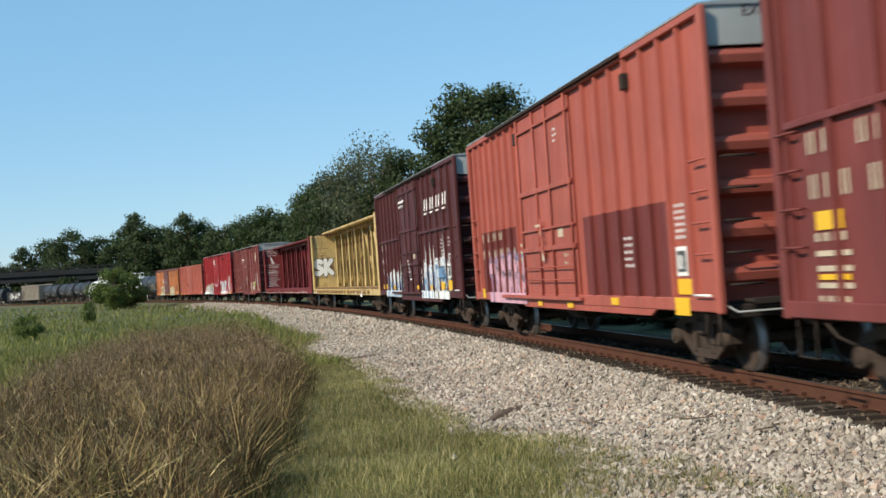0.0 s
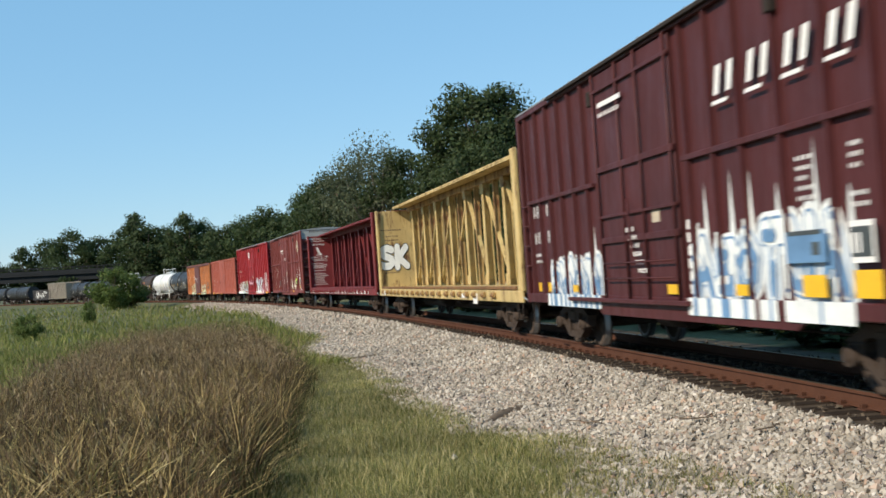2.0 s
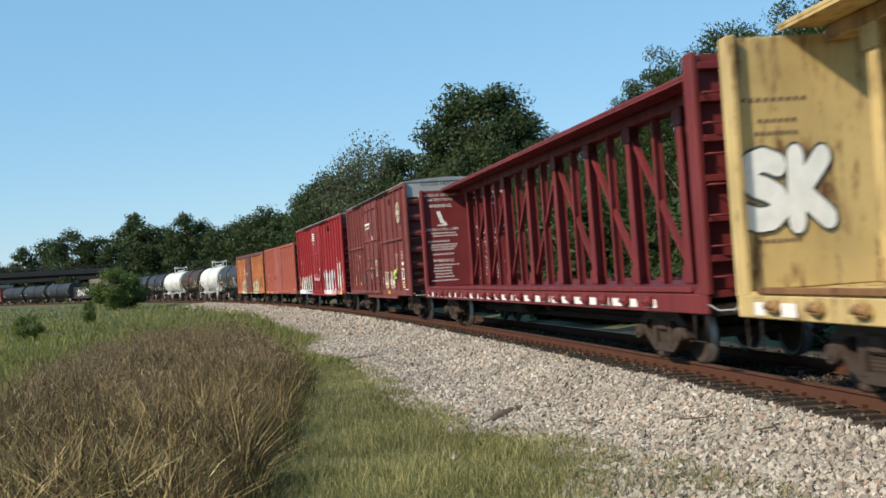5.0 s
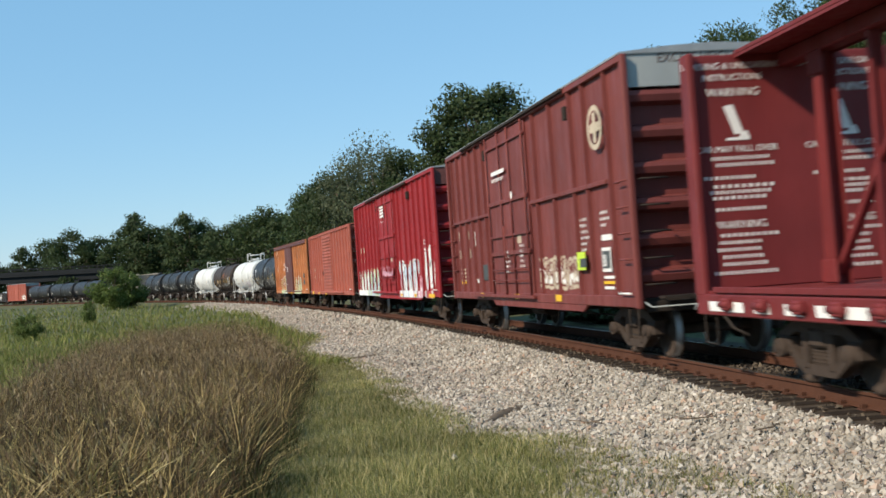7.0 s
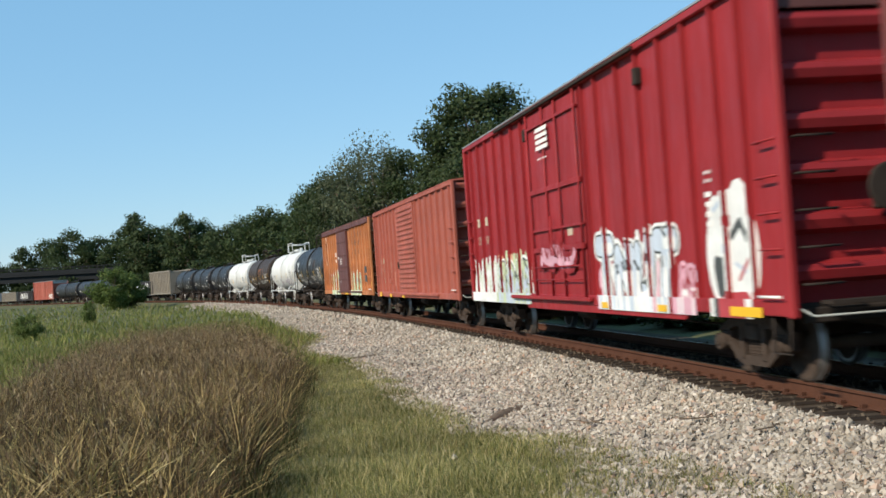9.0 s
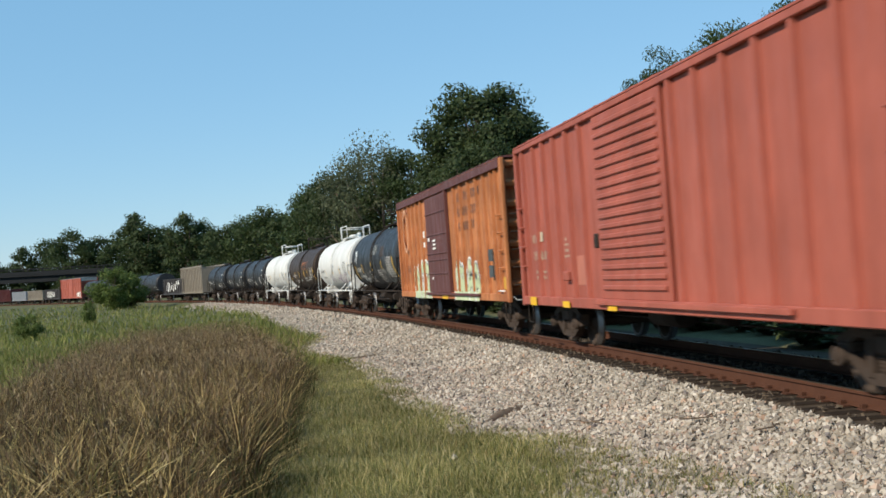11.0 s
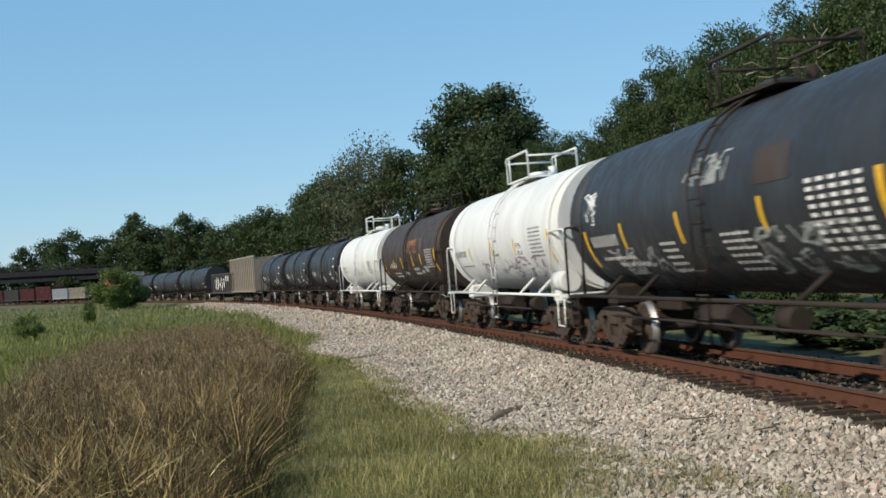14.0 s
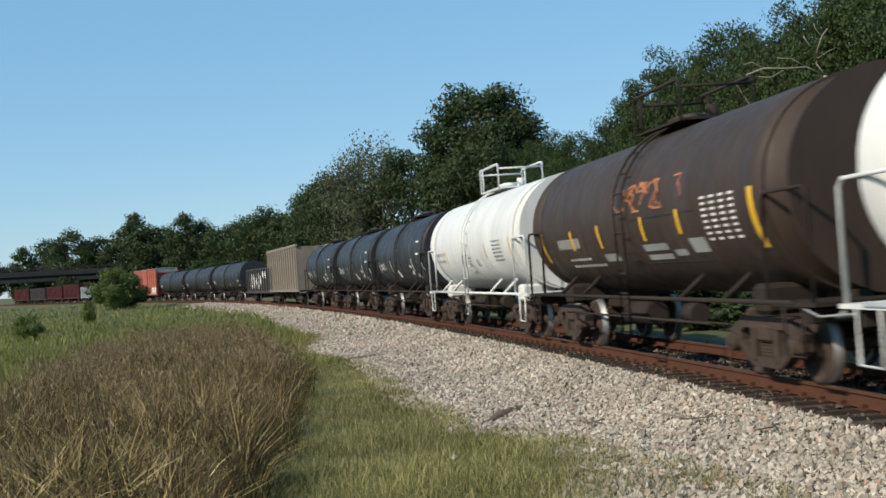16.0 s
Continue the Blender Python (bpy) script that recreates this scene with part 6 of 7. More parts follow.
far_v, far_f, n_far = [], [], 0
tie_xyz = np.array([v.co[:] for v in TIE.vertices])
tie_quads = [tuple(p.vertices) for p in TIE.polygons]
for i in range(520):
    s = -14 + i * 0.52 + random.uniform(-0.03, 0.03)
    m = line_pose(s, random.uniform(-0.05, 0.05), 0.75 * math.sin(CANT) * 0, random.uniform(-0.012, 0.012))
    if i < 300:
        t = new("tie", TIE)
        t.parent = bed
        t.matrix_basis = m
    else:
        r = np.array(m)
        b = np.array([(x, y, z) for x in (-0.11, 0.11) for y in (-1.3, 1.3) for z in (-0.375, -0.186)]) @ r[:3, :3].T + r[:3, 3]
        far_v.append(b)
        far_f += [[n_far + k for k in q] for q in ((0, 1, 3, 2), (4, 6, 7, 5), (0, 4, 5, 1), (2, 3, 7, 6), (1, 5, 7, 3))]
        n_far += 8
    if i < 180:
        p = new("tie_plate", PLATE)
        p.parent = bed
        p.matrix_basis = line_pose(s, 0.75, 0.002)
fars = part("distant_ties", sheet_mesh("distant_ties", np.concatenate(far_v), far_f, M["tie"]), None, bed)
tagged(fars, kind="stuff")


def earth_ridge(x, y, length, turn):
    """A low streak of washed-out earth lying on the stones."""
    bm = bmesh.new()
    g = random.Random(int(x * 100))
    rows = []
    for i in range(15):
        t = i / 14
        w = 0.13 * math.sin(math.pi * t) ** 0.6 + 0.01
        bend = 0.12 * math.sin(t * 3.0)
        rows.append([bm.verts.new(((t - 0.5) * length, bend + a * w * g.uniform(0.8, 1.2), (0.055 if abs(a) < 0.5 else 0.03 if abs(a) < 0.9 else -0.03) * (0.4 + math.sin(math.pi * t)) * g.uniform(0.8, 1.2))) for a in (-1, -0.6, 0, 0.6, 1)])
    for p, q in zip(rows, rows[1:]):
        for k in range(4):
            bm.faces.new((p[k], q[k], q[k + 1], p[k + 1])).smooth = True
    d, _ = side_of([x], [y])
    ob = new("earth_ridge", mesh_from("earth_ridge", bm, M["earth"]))
    ob.matrix_basis = Matrix.Translation((x, y, float(bed_height(d)[0]) + 0.012)) @ Matrix.Rotation(turn, 4, "Z")
    tagged(ob, "low streak of dark earth washed over the ballast", "earth", "earth streaks on the ballast")


earth_ridge(0.9, 17.7, 2.1, 1.14)
earth_ridge(-2.13, 32.0, 2.2, 0.85)


def twig(x, y, length, turn, seed):
    g = random.Random(seed)
    d, _ = side_of([x], [y])
    pts = [((t - 0.5) * length, g.uniform(-0.05, 0.05), 0.05 + g.uniform(-0.012, 0.02)) for t in (0, 0.25, 0.5, 0.75, 1)]
    bm = tube(bmesh.new(), pts, 0.009, 5)
    tube(bm, [pts[2], (pts[2][0] + 0.16, 0.13, 0.07)], 0.008, 4)
    ob = new("twig", mesh_from("twig", bm, M["earth"]))
    ob.matrix_basis = Matrix.Translation((x, y, float(bed_height(d)[0]) + 0.02)) @ Matrix.Rotation(turn, 4, "Z")
    tagged(ob, "thin dead twig lying on the ballast", "twig", "twigs on the ballast")


twig(3.0, 14.4, 0.7, 0.25, 1)
twig(4.0, 15.0, 0.5, 0.9, 2)
twig(1.75, 15.8, 0.6, -0.8, 3)
twig(3.4, 13.0, 0.5, 0.5, 4)
# ---- grass ----
def blades(x, y, z, h, w, lean, seg=2, b=None):
    """Curved blades of grass, each one tapering strip."""
    n = len(x)
    a = rng.uniform(0, 2 * np.pi, n)
    b = rng.uniform(0, 2 * np.pi, n) if b is None else b
    ux, uy = np.cos(a) * w / 2, np.sin(a) * w / 2
    lx, ly = np.cos(b) * lean, np.sin(b) * lean
    rows = []
    for k in range(seg + 1):
        t = k / seg
        cx, cy, cz = x + lx * h * t ** 1.8, y + ly * h * t ** 1.8, z + h * (t - 0.35 * lean * t * t)
        g = 1 - 0.55 * t
        if k < seg:
            rows += [np.stack([cx - ux * g, cy - uy * g, cz], -1), np.stack([cx + ux * g, cy + uy * g, cz], -1)]
        else:
            rows += [np.stack([cx, cy, cz], -1)]
    v = np.stack(rows, 1)
    k = v.shape[1]
    tri = []
    for j in range(seg - 1):
        tri += [(2 * j, 2 * j + 1, 2 * j + 3), (2 * j, 2 * j + 3, 2 * j + 2)]
    tri.append((2 * seg - 2, 2 * seg - 1, 2 * seg))
    f = (np.array(tri)[None] + k * np.arange(n)[:, None, None]).reshape(-1, 3)
    return v.reshape(-1, 3), f


M["dry"] = varied("dry_grass", [(0.0, (0.035, 0.022, 0.012)), (0.3, (0.13, 0.080, 0.040)), (0.56, (0.27, 0.180, 0.088)), (0.66, (0.09, 0.098, 0.030)), (0.80, (0.42, 0.305, 0.130)), (1.0, (0.78, 0.60, 0.26))], 0.8, True, 0.10, 1.1, 0.30)
M["green"] = varied("short_grass", [(0.0, (0.10, 0.118, 0.034)), (0.3, (0.20, 0.215, 0.066)), (0.55, (0.32, 0.315, 0.115)), (0.78, (0.47, 0.41, 0.19)), (1.0, (0.66, 0.56, 0.30))], 0.8, True, 0.3, 0.55, 0.58)
M["meadow"] = varied("meadow_grass", [(0.0, (0.105, 0.130, 0.032)), (0.5, (0.195, 0.225, 0.056)), (0.8, (0.28, 0.28, 0.085)), (1.0, (0.35, 0.29, 0.13))], 0.8, True, 0.25, 0.12, 0.65)

TALL = [(-1.95, 10.6), (-2.2, 13), (-2.35, 16.4), (-3.1, 24), (-4.3, 31), (-5.6, 37), (-7.2, 43), (-9.8, 46), (-11, 43), (-9.9, 31.5), (-7.9, 21), (-6.3, 14.5), (-5.0, 8.0), (-1.4, 8.0)]


def sample(poly, n, wob=0.35):
    a = np.array(poly)
    x, y = rng.uniform(a[:, 0].min() - 1, a[:, 0].max() + 1, n), rng.uniform(a[:, 1].min() - 1, a[:, 1].max() + 1, n)
    k = inside(poly, x + wob * wavy(x, y, 1.4), y + wob * wavy(y, x, 1.1))
    return x[k], y[k]


cx, cy = sample(TALL, 6800)
k = rng.random(len(cx)) < np.clip(0.62 + 0.9 * wavy(cx, cy, 3.1), 0.22, 1.0)
cx, cy = cx[k], cy[k]
cn = len(cx)
per = 60
tus = np.repeat(np.arange(cn), per)
spread_ = rng.uniform(0.05, 0.16, cn)
out = rng.uniform(0, 2 * np.pi, cn * per)
far_ = np.abs(rng.normal(0, 1, cn * per)) * spread_[tus]
x, y = cx[tus] + np.cos(out) * far_, cy[tus] + np.sin(out) * far_
size_ = np.clip(0.76 + 0.28 * wavy(cx, cy, 0.9) + 0.22 * wavy(cy, cx, 2.7) + rng.normal(0, 0.14, cn), 0.3, 1.22)
h = rng.uniform(0.4, 1.12, cn * per) * size_[tus]
near_ = np.interp(y, [10, 20], [1.15, 0.6])
v1, f1 = blades(x, y, ground_z(x, y), h, rng.uniform(0.006, 0.020, len(x)) * near_, np.clip(far_ / spread_[tus] * 0.4 + rng.uniform(0, 0.65, len(x)), 0, 1.2), 2, out + rng.normal(0, 0.9, len(x)))
cx2, cy2 = sample([(-2.45, 11.2), (-2.85, 14.5), (-3.2, 18), (-4.1, 24), (-6.5, 24), (-5.6, 14.5), (-5.0, 8.0), (-2.0, 8.0)], 2600)
k = (cy2 > 10.2) & (rng.random(len(cx2)) < np.interp(cy2, [11, 16, 22], [1.0, 0.55, 0.25]))
cx2, cy2 = cx2[k], cy2[k]
t2 = np.repeat(np.arange(len(cx2)), 11)
o2 = rng.uniform(0, 2 * np.pi, len(t2))
r2 = rng.uniform(0.02, 0.16, len(t2))
x2, y2 = cx2[t2] + np.cos(o2) * r2, cy2[t2] + np.sin(o2) * r2
v3, f3 = blades(x2, y2, ground_z(x2, y2), rng.uniform(0.4, 0.92, len(t2)) * np.clip(0.85 + 0.3 * wavy(x2, y2, 0.9), 0.5, 1.2), rng.uniform(0.012, 0.027, len(t2)), rng.uniform(0.3, 1.5, len(t2)), 4, o2 + rng.normal(0, 0.4, len(t2)))
M["straw"] = varied("broad_straw_blades", [(0.0, (0.03, 0.020, 0.011)), (0.3, (0.09, 0.06, 0.025)), (0.45, (0.24, 0.17, 0.06)), (0.55, (0.15, 0.16, 0.045)), (0.70, (0.58, 0.44, 0.17)), (1.0, (0.90, 0.75, 0.38))], 0.7, True, 0.12, 1.3, 0.5)
broad = new("broad_straw_grass", sheet_mesh("broad_straw_grass", v3, f3, M["straw"]))
tagged(broad, "broad golden straw blades arching out of the clump", "grass", kind="stuff")
tall = new("tall_dry_grass", sheet_mesh("tall_dry_grass", v1, f1, M["dry"]))
tagged(tall, "tall brown drying grass in a thick clump", "grass", kind="stuff")

# blades coloured dark to paint the clump's shaded right side
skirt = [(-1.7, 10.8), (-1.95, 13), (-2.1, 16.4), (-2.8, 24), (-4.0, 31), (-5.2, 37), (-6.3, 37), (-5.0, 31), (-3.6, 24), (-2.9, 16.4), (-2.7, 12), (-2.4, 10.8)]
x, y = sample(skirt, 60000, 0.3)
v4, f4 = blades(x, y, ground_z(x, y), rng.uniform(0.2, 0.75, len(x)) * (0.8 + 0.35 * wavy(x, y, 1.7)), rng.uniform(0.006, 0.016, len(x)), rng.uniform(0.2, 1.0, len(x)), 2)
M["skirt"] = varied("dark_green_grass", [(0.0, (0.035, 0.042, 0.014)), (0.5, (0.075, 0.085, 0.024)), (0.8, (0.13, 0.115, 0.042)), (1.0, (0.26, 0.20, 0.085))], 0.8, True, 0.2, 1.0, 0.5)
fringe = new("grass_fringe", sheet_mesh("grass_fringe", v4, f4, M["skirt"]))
tagged(fringe, "grass along the clump's foot, coloured dark green for its shaded side", "grass", kind="stuff")

x, y = sample(TALL, 110000, 0.5)
k = rng.random(len(x)) < np.interp(y, [11, 17, 22], [0.12, 0.5, 1.0])
x, y = x[k], y[k]
d, s = side_of(x, y)
top_ = np.clip(0.80 + 0.30 * wavy(x, y, 0.9), 0.4, 1.2) * 0.92
z = ground_z(x, y) + top_ * rng.uniform(0.35, 1.05, len(x))
v2, f2 = blades(x, y, z, rng.uniform(0.05, 0.14, len(x)), rng.uniform(0.008, 0.02, len(x)), rng.uniform(0.2, 1.6, len(x)), 2)
M["seed"] = varied("dry_seed_heads", [(0.0, (0.15, 0.10, 0.06)), (0.5, (0.27, 0.195, 0.115)), (0.85, (0.38, 0.285, 0.17)), (1.0, (0.50, 0.40, 0.23))], 0.9, True, 0.25, 1.3, 0.55)
heads = new("grass_seed_heads", sheet_mesh("grass_seed_heads", v2, f2, M["seed"]))
tagged(heads, "fuzzy brown seed heads on the tall grass", "grass", kind="stuff")

x, y = rng.uniform(-6, 5, 520000), 9 + 40 * rng.random(520000) ** 1.7
d, s = side_of(x, y)
lim = grass_line(s, x, y) - 0.30 + rng.normal(0, 0.12, len(x))
sparse = (s < 1.3) & (d > 3.05 + 0.15 * wavy(x, y, 2.0)) & (rng.random(len(x)) < np.clip(0.42 + 0.5 * wavy(x, y, 1.6), 0.05, 0.9))
k = ((d > lim) | sparse) & (rng.random(len(x)) < 0.9 + 0.3 * wavy(x, y, 2.2)) & ~inside(TALL, x, y)
x, y, d, lim = x[k], y[k], d[k], lim[k]
foot = np.where(d < lim + 0.5, np.maximum(bed_height(d) + 0.02, ground_z(x, y)), ground_z(x, y)) - 0.01
h = rng.uniform(0.05, 0.21, len(x)) * np.clip(0.95 + (d - lim) * 0.5, 0.95, 1.25) * (0.8 + 0.4 * wavy(y, x, 1.3))
v1, f1 = blades(x, y, foot, np.clip(h, 0.04, 1), rng.uniform(0.004, 0.010, len(x)), rng.uniform(0.2, 1.0, len(x)), 2)
short = new("short_grass", sheet_mesh("short_grass", v1, f1, M["green"]))
tagged(short, "short green and straw-coloured grass beside the ballast", "grass", kind="stuff")

n = 150000
r = 1 / rng.uniform(1 / 230, 1 / 11.5, n)
a = rng.uniform(-0.42, 0.02, n)
x, y = r * np.sin(a), r * np.cos(a)
d, s = side_of(x, y)
k = (d > np.where(s > 136, 1.9, grass_line(s, x, y))) & ~inside(TALL, x, y) & ((x < -5) | (y > 30))
x, y, r = x[k], y[k], r[k]
h = (rng.uniform(0.2, 0.55, len(x)) + 0.0006 * r) * (0.85 + 0.4 * wavy(x, y, 0.25))
v1, f1 = blades(x, y, ground_z(x, y) - 0.01, np.clip(h, 0.1, 2), 0.005 + 0.00055 * r * rng.uniform(0.6, 1.5, len(x)), rng.uniform(0.2, 0.9, len(x)), 2)
meadow = new("meadow_grass", sheet_mesh("meadow_grass", v1, f1, M["meadow"]))
tagged(meadow, "knee-high green meadow grass across the field", "grass", kind="stuff")

# ---- trees ----
def leaf_mat(name, a, b, c):
    return varied(name, [(0.0, a), (0.55, b), (1.0, c)], 0.6, True, 0.3)


M["leaf"] = leaf_mat("dark_leaves", (0.028, 0.046, 0.017), (0.050, 0.078, 0.025), (0.078, 0.105, 0.036))
M["leaf_b"] = leaf_mat("mid_leaves", (0.027, 0.045, 0.014), (0.047, 0.076, 0.022), (0.076, 0.104, 0.033))
M["leaf_c"] = leaf_mat("pale_leaves", (0.065, 0.080, 0.042), (0.10, 0.12, 0.06), (0.15, 0.165, 0.09))
M["bark"] = plain("grey_bark", (0.11, 0.09, 0.07), 0.95, 0, 0.35, 5, 0.6)


def tree(seed, width, leaves, leaf, mat, clumps=70, gap=0.0, low=0.12, label="", puff=0.40):
    """A tree one metre... scaled later: height 1 unit = 10 m. Trunk with limbs, and a crown of leaf clumps."""
    g = np.random.default_rng(seed)
    e = new("tree")
    H = 10.0
    bm = bmesh.new()
    pts, radius = [], 0.24
    for k in range(7):
        z = H * 0.8 * k / 6
        pts.append((g.normal(0, 0.10) * k * 0.4, g.normal(0, 0.10) * k * 0.4, z))
    rings = []
    for k, p in enumerate(pts):
        rr = radius * (1 - 0.13 * k)
        rings.append([bm.verts.new((p[0] + rr * math.cos(q * 1.0472), p[1] + rr * math.sin(q * 1.0472), p[2])) for q in range(6)])
    for a_, b_ in zip(rings, rings[1:]):
        for q in range(6):
            bm.faces.new((a_[q], a_[(q + 1) % 6], b_[(q + 1) % 6], b_[q])).smooth = True
    cs = []
    while len(cs) < clumps:
        p = g.normal(size=3)
        p = p / np.linalg.norm(p) * g.uniform(0.25, 1.0) ** 0.5
        z = H * (low + (1 - low) * (0.5 + 0.47 * p[2]))
        t = (z / H - low) / (1 - low)
        wd = width * (0.55 + 0.75 * math.sin(math.pi * min(0.98, t * 0.85 + 0.12))) * 0.8
        cs.append((p[0] * wd, p[1] * wd, z))
    cs = np.array(cs)
    for c in cs[:: max(1, clumps // 16)]:
        z0 = max(0.8, c[2] - np.hypot(c[0], c[1]) * 0.9 - 0.4)
        i = min(5, int(z0 / (H * 0.8) * 6))
        b0 = Vector(pts[i])
        mid = (b0 + Vector(c)) / 2 + Vector((0, 0, -0.15))
        tube(bm, [b0, mid, c], 0.045, 5)
    part("trunk", bm, M["bark"], e, "grey forked trunk with limbs")
    size = g.uniform(0.6, 1.15, clumps) * width * puff
    which = g.integers(0, clumps, leaves)
    o = g.normal(size=(leaves, 3))
    o = o / np.linalg.norm(o, axis=1)[:, None] * (g.uniform(0, 1, (leaves, 1)) ** 0.45)
    o[:, 2] *= 0.7
    keep = g.random(leaves) > gap
    c = cs[which] + o * size[which, None]
    c, o = c[keep], o[keep]
    m = len(c)
    nrm = o + g.normal(0, 0.55, (m, 3)) + np.array([0, 0, 0.35])
    nrm /= np.linalg.norm(nrm, axis=1)[:, None]
    t1 = np.cross(nrm, g.normal(size=(m, 3)))
    t1 /= np.linalg.norm(t1, axis=1)[:, None]
    t2 = np.cross(nrm, t1)
    L = leaf * g.uniform(0.6, 1.4, (m, 1))
    v = np.stack([c - t1 * L + t2 * L * 0.5, c - t1 * L * 0.6 - t2 * L * 0.6, c + t1 * L], 1).reshape(-1, 3)
    f = np.arange(3 * m).reshape(m, 3)
    part("crown", sheet_mesh("crown", v, f, mat), None, e)
    return tagged(e, label or "broad-leaved tree with a dense dark green crown", "tree", "trees behind the track")


PIT = pose(0, 0, 0)
KINDS = [tree(11, 3.0, 18500, 0.10, M["leaf"]), tree(12, 3.6, 19000, 0.105, M["leaf_b"], 80), tree(13, 2.5, 15500, 0.10, M["leaf"], 60),
         tree(14, 3.3, 9500, 0.10, M["leaf_c"], 75, 0.2, 0.2, "thin-leaved grey-green tree with bare limbs showing"), tree(15, 3.2, 18500, 0.105, M["leaf_b"], 55, 0, 0.02)]
M["leaf_d"] = leaf_mat("lit_leaves", (0.026, 0.046, 0.012), (0.048, 0.078, 0.020), (0.084, 0.120, 0.034))
# finer crowns for the trees close to the track, coarser ones for the far wood
KINDS += [tree(41, 3.0, 32000, 0.066, M["leaf"], 170, 0, 0.1, "", 0.25), tree(42, 3.4, 34000, 0.066, M["leaf_d"], 190, 0, 0.1, "broad-leaved tree with a fresh green crown", 0.24), tree(43, 2.6, 28000, 0.066, M["leaf_b"], 150, 0, 0.06, "", 0.26)]
KINDS += [tree(51, 3.0, 6500, 0.17, M["leaf"]), tree(52, 3.6, 6500, 0.18, M["leaf_b"], 80), tree(53, 2.6, 5500, 0.17, M["leaf"], 60)]
SHRUB = tree(21, 4.6, 5500, 0.34, M["leaf_b"], 60, 0, 0.0, "thick green shrub reaching down to the ground")
SHRUB["category"], SHRUB["group"] = "shrub", "shrubs along the track"
DARK = tree(22, 4.4, 5000, 0.38, M["leaf"], 60, 0, 0.0, "dark green undergrowth below the trees")
DARK["category"], DARK["group"] = "shrub", "shrubs along the track"
# filler plants: their dark leaves stand in for shade seen below the cars
LOW = tree(23, 4.4, 2200, 0.55, M["leaf"], 60, 0, 0.0, "low dark weeds added to darken the gap under the cars")
LOW["category"], LOW["group"] = "shrub", "shrubs along the track"
BUSH = tree(33, 6.2, 7500, 0.30, M["bush_leaf"], 26, 0, 0.0, "bright green bush")
used = set()


def plant(kind, x, y, top, spread=1.0):
    """Sets a tree of the kind at x, y with its top at that height."""
    z = float(ground_z([x], [y])[0]) - 0.1
    k = (top - z) / 9.75
    m = Matrix.Translation((x, y, z)) @ Matrix.Rotation(random.uniform(0, 6.28), 4, "Z")
    if kind.name in used:
        kind = copy_thing(kind, m)
    else:
        used.add(kind.name)
        kind.matrix_basis = m
    kind.scale = (k * spread, k * spread, k)
    return kind


def bearing(px, r):
    """Ground place r metres ahead in the direction px (-1 to 1 across the view)."""
    return px * math.tan(radians(20.138)) * r, r


def woods(rows, spread=1.0):
    for kind, px, up, r in rows:
        x, y = bearing(px, r)
        plant(KINDS[kind], x, y, EYE[2] + up * r, spread)


# the far wood: (kind, bearing, rise over distance, distance)
woods([(8, -1.02, 0.0365, 340), (10, -0.95, 0.0422, 345), (9, -0.89, 0.0460, 350), (9, -0.84, 0.0528, 330), (8, -0.78, 0.0527, 335), (9, -0.73, 0.0496, 330), (10, -0.695, 0.0652, 285), (8, -0.665, 0.0613, 280),
       (9, -0.62, 0.0514, 285), (10, -0.578, 0.0630, 262), (9, -0.545, 0.0551, 265), (8, -0.49, 0.0570, 245), (9, -0.44, 0.0559, 240), (9, -0.40, 0.0627, 225), (8, -0.355, 0.0645, 220), (10, -0.32, 0.0664, 205), (9, -0.29, 0.0762, 190)])
woods([(9, -0.97, 0.0285, 350), (8, -0.80, 0.0360, 345), (9, -0.61, 0.0445, 300), (8, -0.52, 0.0492, 280), (10, -0.46, 0.0510, 262), (9, -0.38, 0.0538, 250), (9, -0.33, 0.0537, 240)], 1.3)
# the high trees beside the curve
woods([(3, -0.175, 0.1152, 140), (3, -0.135, 0.1131, 135), (0, -0.235, 0.0937, 150), (4, -0.26, 0.0859, 160)], 0.9)
woods([(0, 0.095, 0.1637, 128), (2, 0.145, 0.1508, 126), (2, 0.04, 0.1330, 130), (1, 0.17, 0.1311, 128), (4, -0.06, 0.1120, 134), (0, 0.10, 0.1166, 120)], 0.95)
# the wood's edge near the track
woods([(6, 0.215, 0.1085, 112), (5, 0.26, 0.1113, 104), (6, 0.31, 0.1142, 96), (7, 0.36, 0.1043, 90), (5, 0.435, 0.1473, 82), (6, 0.395, 0.1042, 86), (7, 0.515, 0.1785, 76), (6, 0.55, 0.1696, 74), (5, 0.60, 0.1705, 70),
       (6, 0.66, 0.1988, 66), (7, 0.70, 0.1938, 62), (6, 0.755, 0.1859, 60), (5, 0.81, 0.2083, 57), (7, 0.87, 0.2209, 54), (6, 0.93, 0.2247, 52), (6, 1.0, 0.2324, 50), (5, 1.08, 0.2421, 48), (6, 0.47, 0.1305, 74)], 0.78)
for i in range(26):
    s = 6 + i * 5.6
    d = -random.uniform(8.5, 12) - 0.05 * s
    p = beside(s, d)
    plant(SHRUB if i % 3 else DARK, float(p[0]), float(p[1]), random.uniform(2.8, 5.6), 0.9)
# low rows added to keep the ground behind the cars as dark as shade
for i in range(20):
    s = 2 + i * 4.6
    p = beside(s, -random.uniform(6.8, 8.2) - 0.02 * s)
    plant(DARK if i % 2 else SHRUB, float(p[0]), float(p[1]), random.uniform(0.3, 1.5), 1.5)
# added weeds that block the view under the cars in place of shadow
for i in range(44):
    s = -12 + i * 2.3
    p = beside(s, -random.uniform(6.6, 8.4) - 0.01 * s)
    plant(LOW, float(p[0]), float(p[1]), random.uniform(-0.2, 0.3), 2.6)
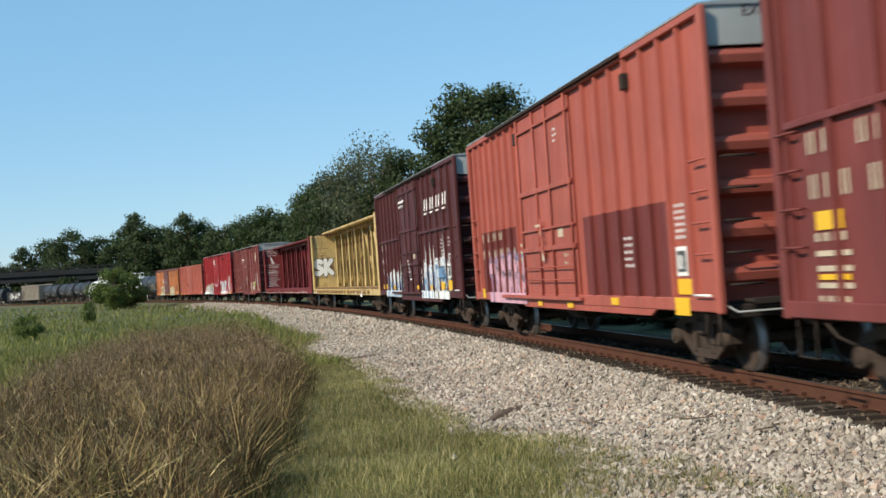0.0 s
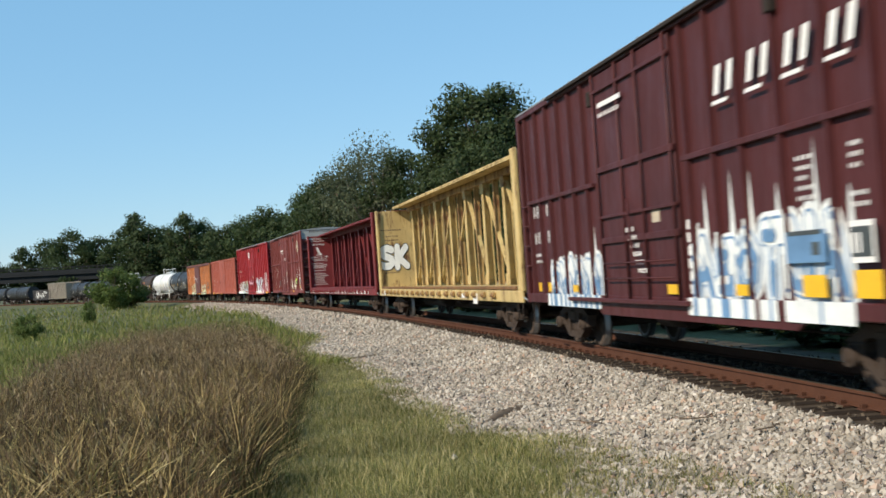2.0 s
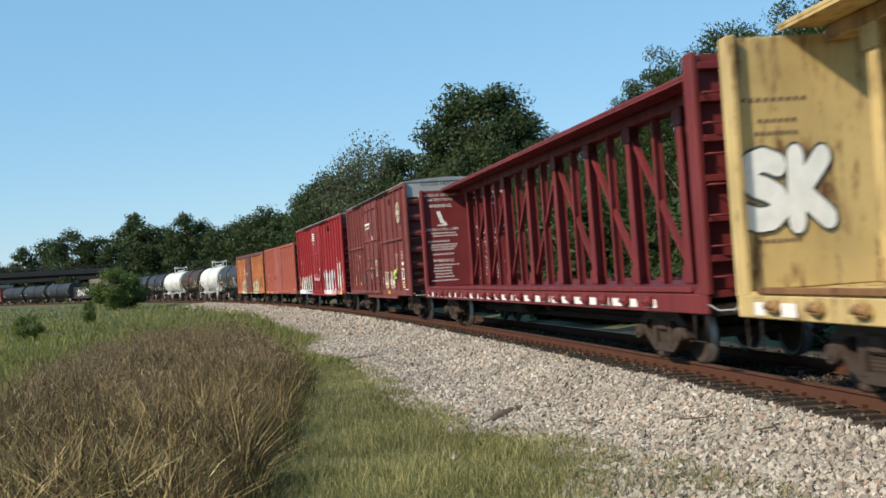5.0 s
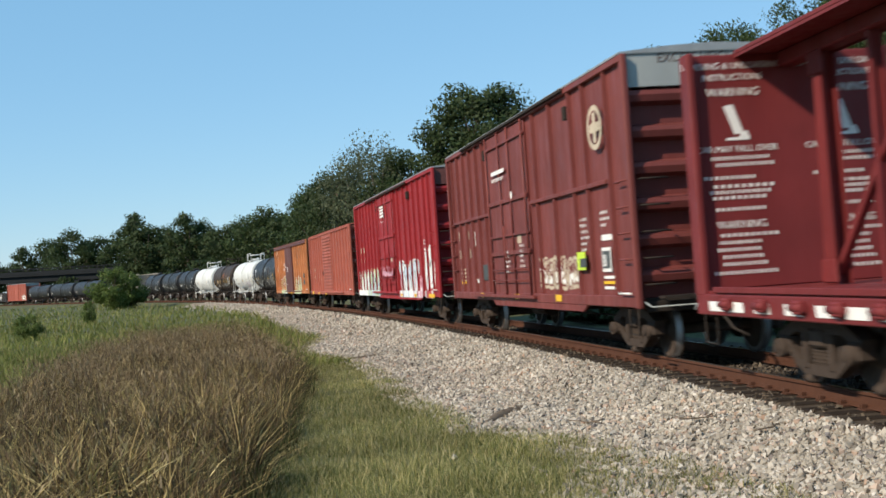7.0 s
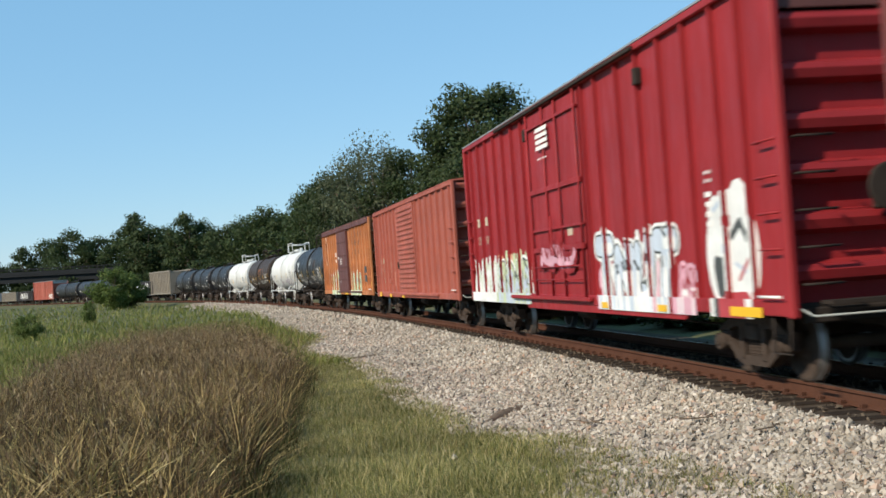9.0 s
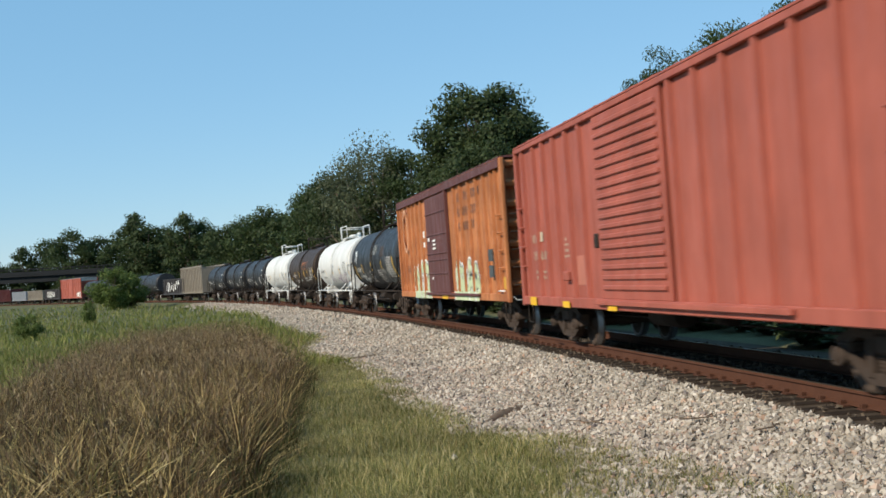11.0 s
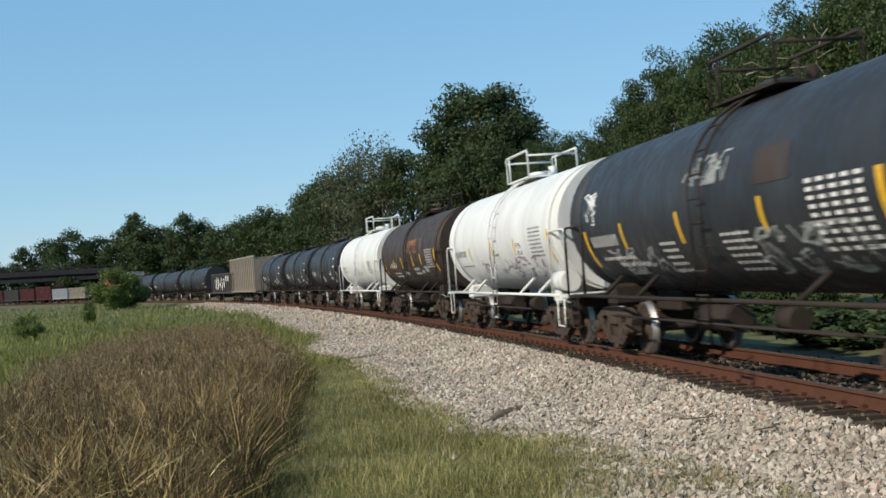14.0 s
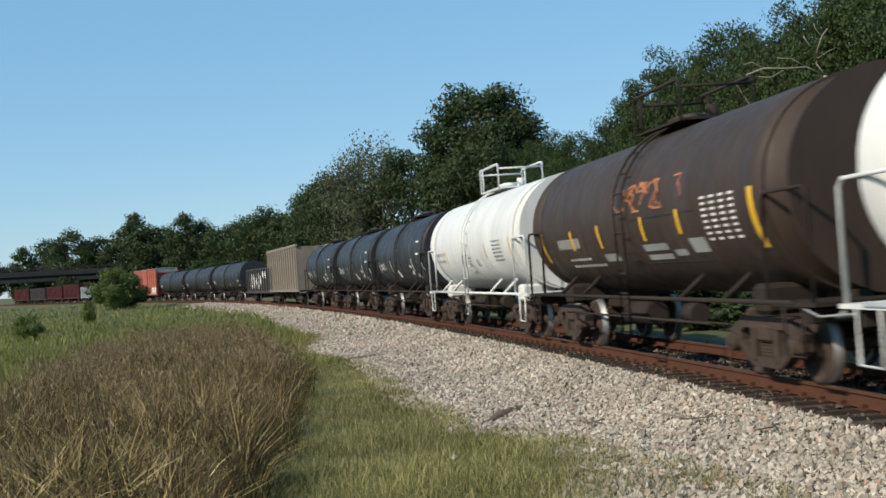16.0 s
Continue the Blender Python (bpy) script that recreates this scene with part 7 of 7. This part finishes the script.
for i in range(14):
    s = 155 + i * 15
    p = beside(s, -random.uniform(18, 24))
    plant(DARK, float(p[0]), float(p[1]), random.uniform(4.5, 7.5), 1.3)
# a leafless tree in front of the wood's edge
def bare_tree(x, y):
    e = new("tree")
    z = float(ground_z([x], [y])[0]) - 0.1
    e.matrix_basis = pose(x, y, z)
    t = EYE[2] + 0.1475 * y - z
    part("trunk", tube(bmesh.new(), [(-0.7, 0, 0), (-0.5, 0.1, t * 0.5), (-0.15, 0, t * 0.82), (0, 0, t)], 0.09, 7), M["pale_bark"], e)
    limbs = [[(0, 0, t), (-0.35, 0, t + 0.5), (-0.25, 0.1, t + 1.05), (-0.05, 0, t + 1.6), (0.2, 0, t + 1.9)],
             [(0, 0, t), (-0.8, -0.1, t + 0.38), (-1.6, -0.2, t + 0.34), (-2.5, -0.1, t + 0.42), (-3.2, 0, t + 0.2)]]
    twigs = [[(-0.8, -0.1, t + 0.38), (-1.3, 0, t + 0.75), (-1.9, 0, t + 0.82)], [(-1.6, -0.2, t + 0.34), (-2.2, 0, t + 0.05), (-2.7, 0, t + 0.1)], [(-2.5, -0.1, t + 0.42), (-2.9, 0, t + 0.7), (-3.3, 0, t + 0.62)],
             [(-0.25, 0.1, t + 1.05), (-0.6, 0, t + 1.3), (-0.8, 0, t + 1.65)], [(-0.3, 0, t + 0.7), (0.2, 0, t + 1.0), (0.5, 0, t + 1.1)], [(-0.05, 0, t + 1.6), (-0.3, 0, t + 1.9), (-0.35, 0, t + 2.15)]]
    for p in limbs:
        part("limb", tube(bmesh.new(), p, 0.034, 6), M["pale_bark"], e)
    for p in twigs:
        part("twig", tube(bmesh.new(), p, 0.017, 5), M["pale_bark"], e)
    tagged(e, "leafless tree with pale grey crooked limbs", "tree", "trees behind the track")


M["pale_bark"] = plain("weathered_bark", (0.25, 0.22, 0.18), 0.9, 0, 0.3, 8, 0.4)
bare_tree(0.325 * 48.5, 48.5)
# bushes in the field
def field_bush(px, r, top, label, spread=0.8):
    x, y = bearing(px, r)
    b = plant(BUSH, x, y, top, spread)
    tagged(b, label, "bush", "bushes in the field")


field_bush(-0.745, 150, 4.7, "large green bush standing in the field", 0.85)
field_bush(-0.71, 152, 4.0, "green bush beside the large bush", 0.8)
field_bush(-0.806, 84, 1.1, "small bright green sapling in the grass", 0.5)
field_bush(-0.95, 60, 0.75, "low green bush in the meadow", 0.8)

# ---- overpass ----
def overpass():
    e = new("road_bridge")
    m = Matrix.Translation((-130, 318, -1.3)) @ Matrix.Rotation(radians(3), 4, "Z")
    e.matrix_basis = m
    part("deck", boxed(-120, 60, -5, 5, 8.2, 8.7, bev=0.05), M["concrete"], e, "thin dark deck")
    for y in (-4.2, -1.4, 1.4, 4.2):
        part("girder", boxed(-120, 60, y - 0.25, y + 0.25, 6.7, 8.2), M["concrete"], e)
    for y in (-4.9, 4.9):
        part("parapet", boxed(-120, 60, y - 0.12, y + 0.12, 8.7, 9.5), M["concrete"], e)
        for i in range(46):
            part("rail_post", boxed(-119 + i * 3.9, -118.7 + i * 3.9, y - 0.1, y + 0.1, 9.5, 10.2), M["concrete"], e)
        part("handrail", boxed(-120, 60, y - 0.08, y + 0.08, 10.15, 10.3), M["concrete"], e)
    for x in (-58, 34):
        part("cap_beam", boxed(x - 0.7, x + 0.7, -5, 5, 5.6, 6.7, bev=0.05), M["concrete"], e)
        for y in (-3.5, 0, 3.5):
            bm = lathe(bmesh.new(), [(-0.8, 0.5), (5.6, 0.5)], "Z", 14)
            bmesh.ops.translate(bm, vec=(x, y, 0), verts=bm.verts)
            part("column", bm, M["concrete"], e)
    tagged(e, "dark weathered road bridge across the railway", "bridge")


overpass()


def motions():
    times = [k * 0.5 for k in range(33)]
    for ob, s0, half in CARS:
        walk(ob, [(t, car_pose(s0 - travelled(t), half)) for t in times])
    # all wheels turn alike: one path for the leading and one for the trailing sets of the trucks
    ticks = [k / FPS for k in range(481)]
    for sets, x in ((FRONT_SETS, 0.89), (REAR_SETS, -0.89)):
        walk(sets[0], [(t, Matrix.Translation((x, 0, 0.457)) @ Matrix.Rotation(travelled(t) / 0.457, 4, "Y")) for t in ticks])
        lead = sets[0].animation_data
        for o in sets[1:]:
            o.rotation_mode = "QUATERNION"
            o.animation_data_create()
            o.animation_data.action = lead.action
            o.animation_data.action_slot = lead.action_slot


motions()
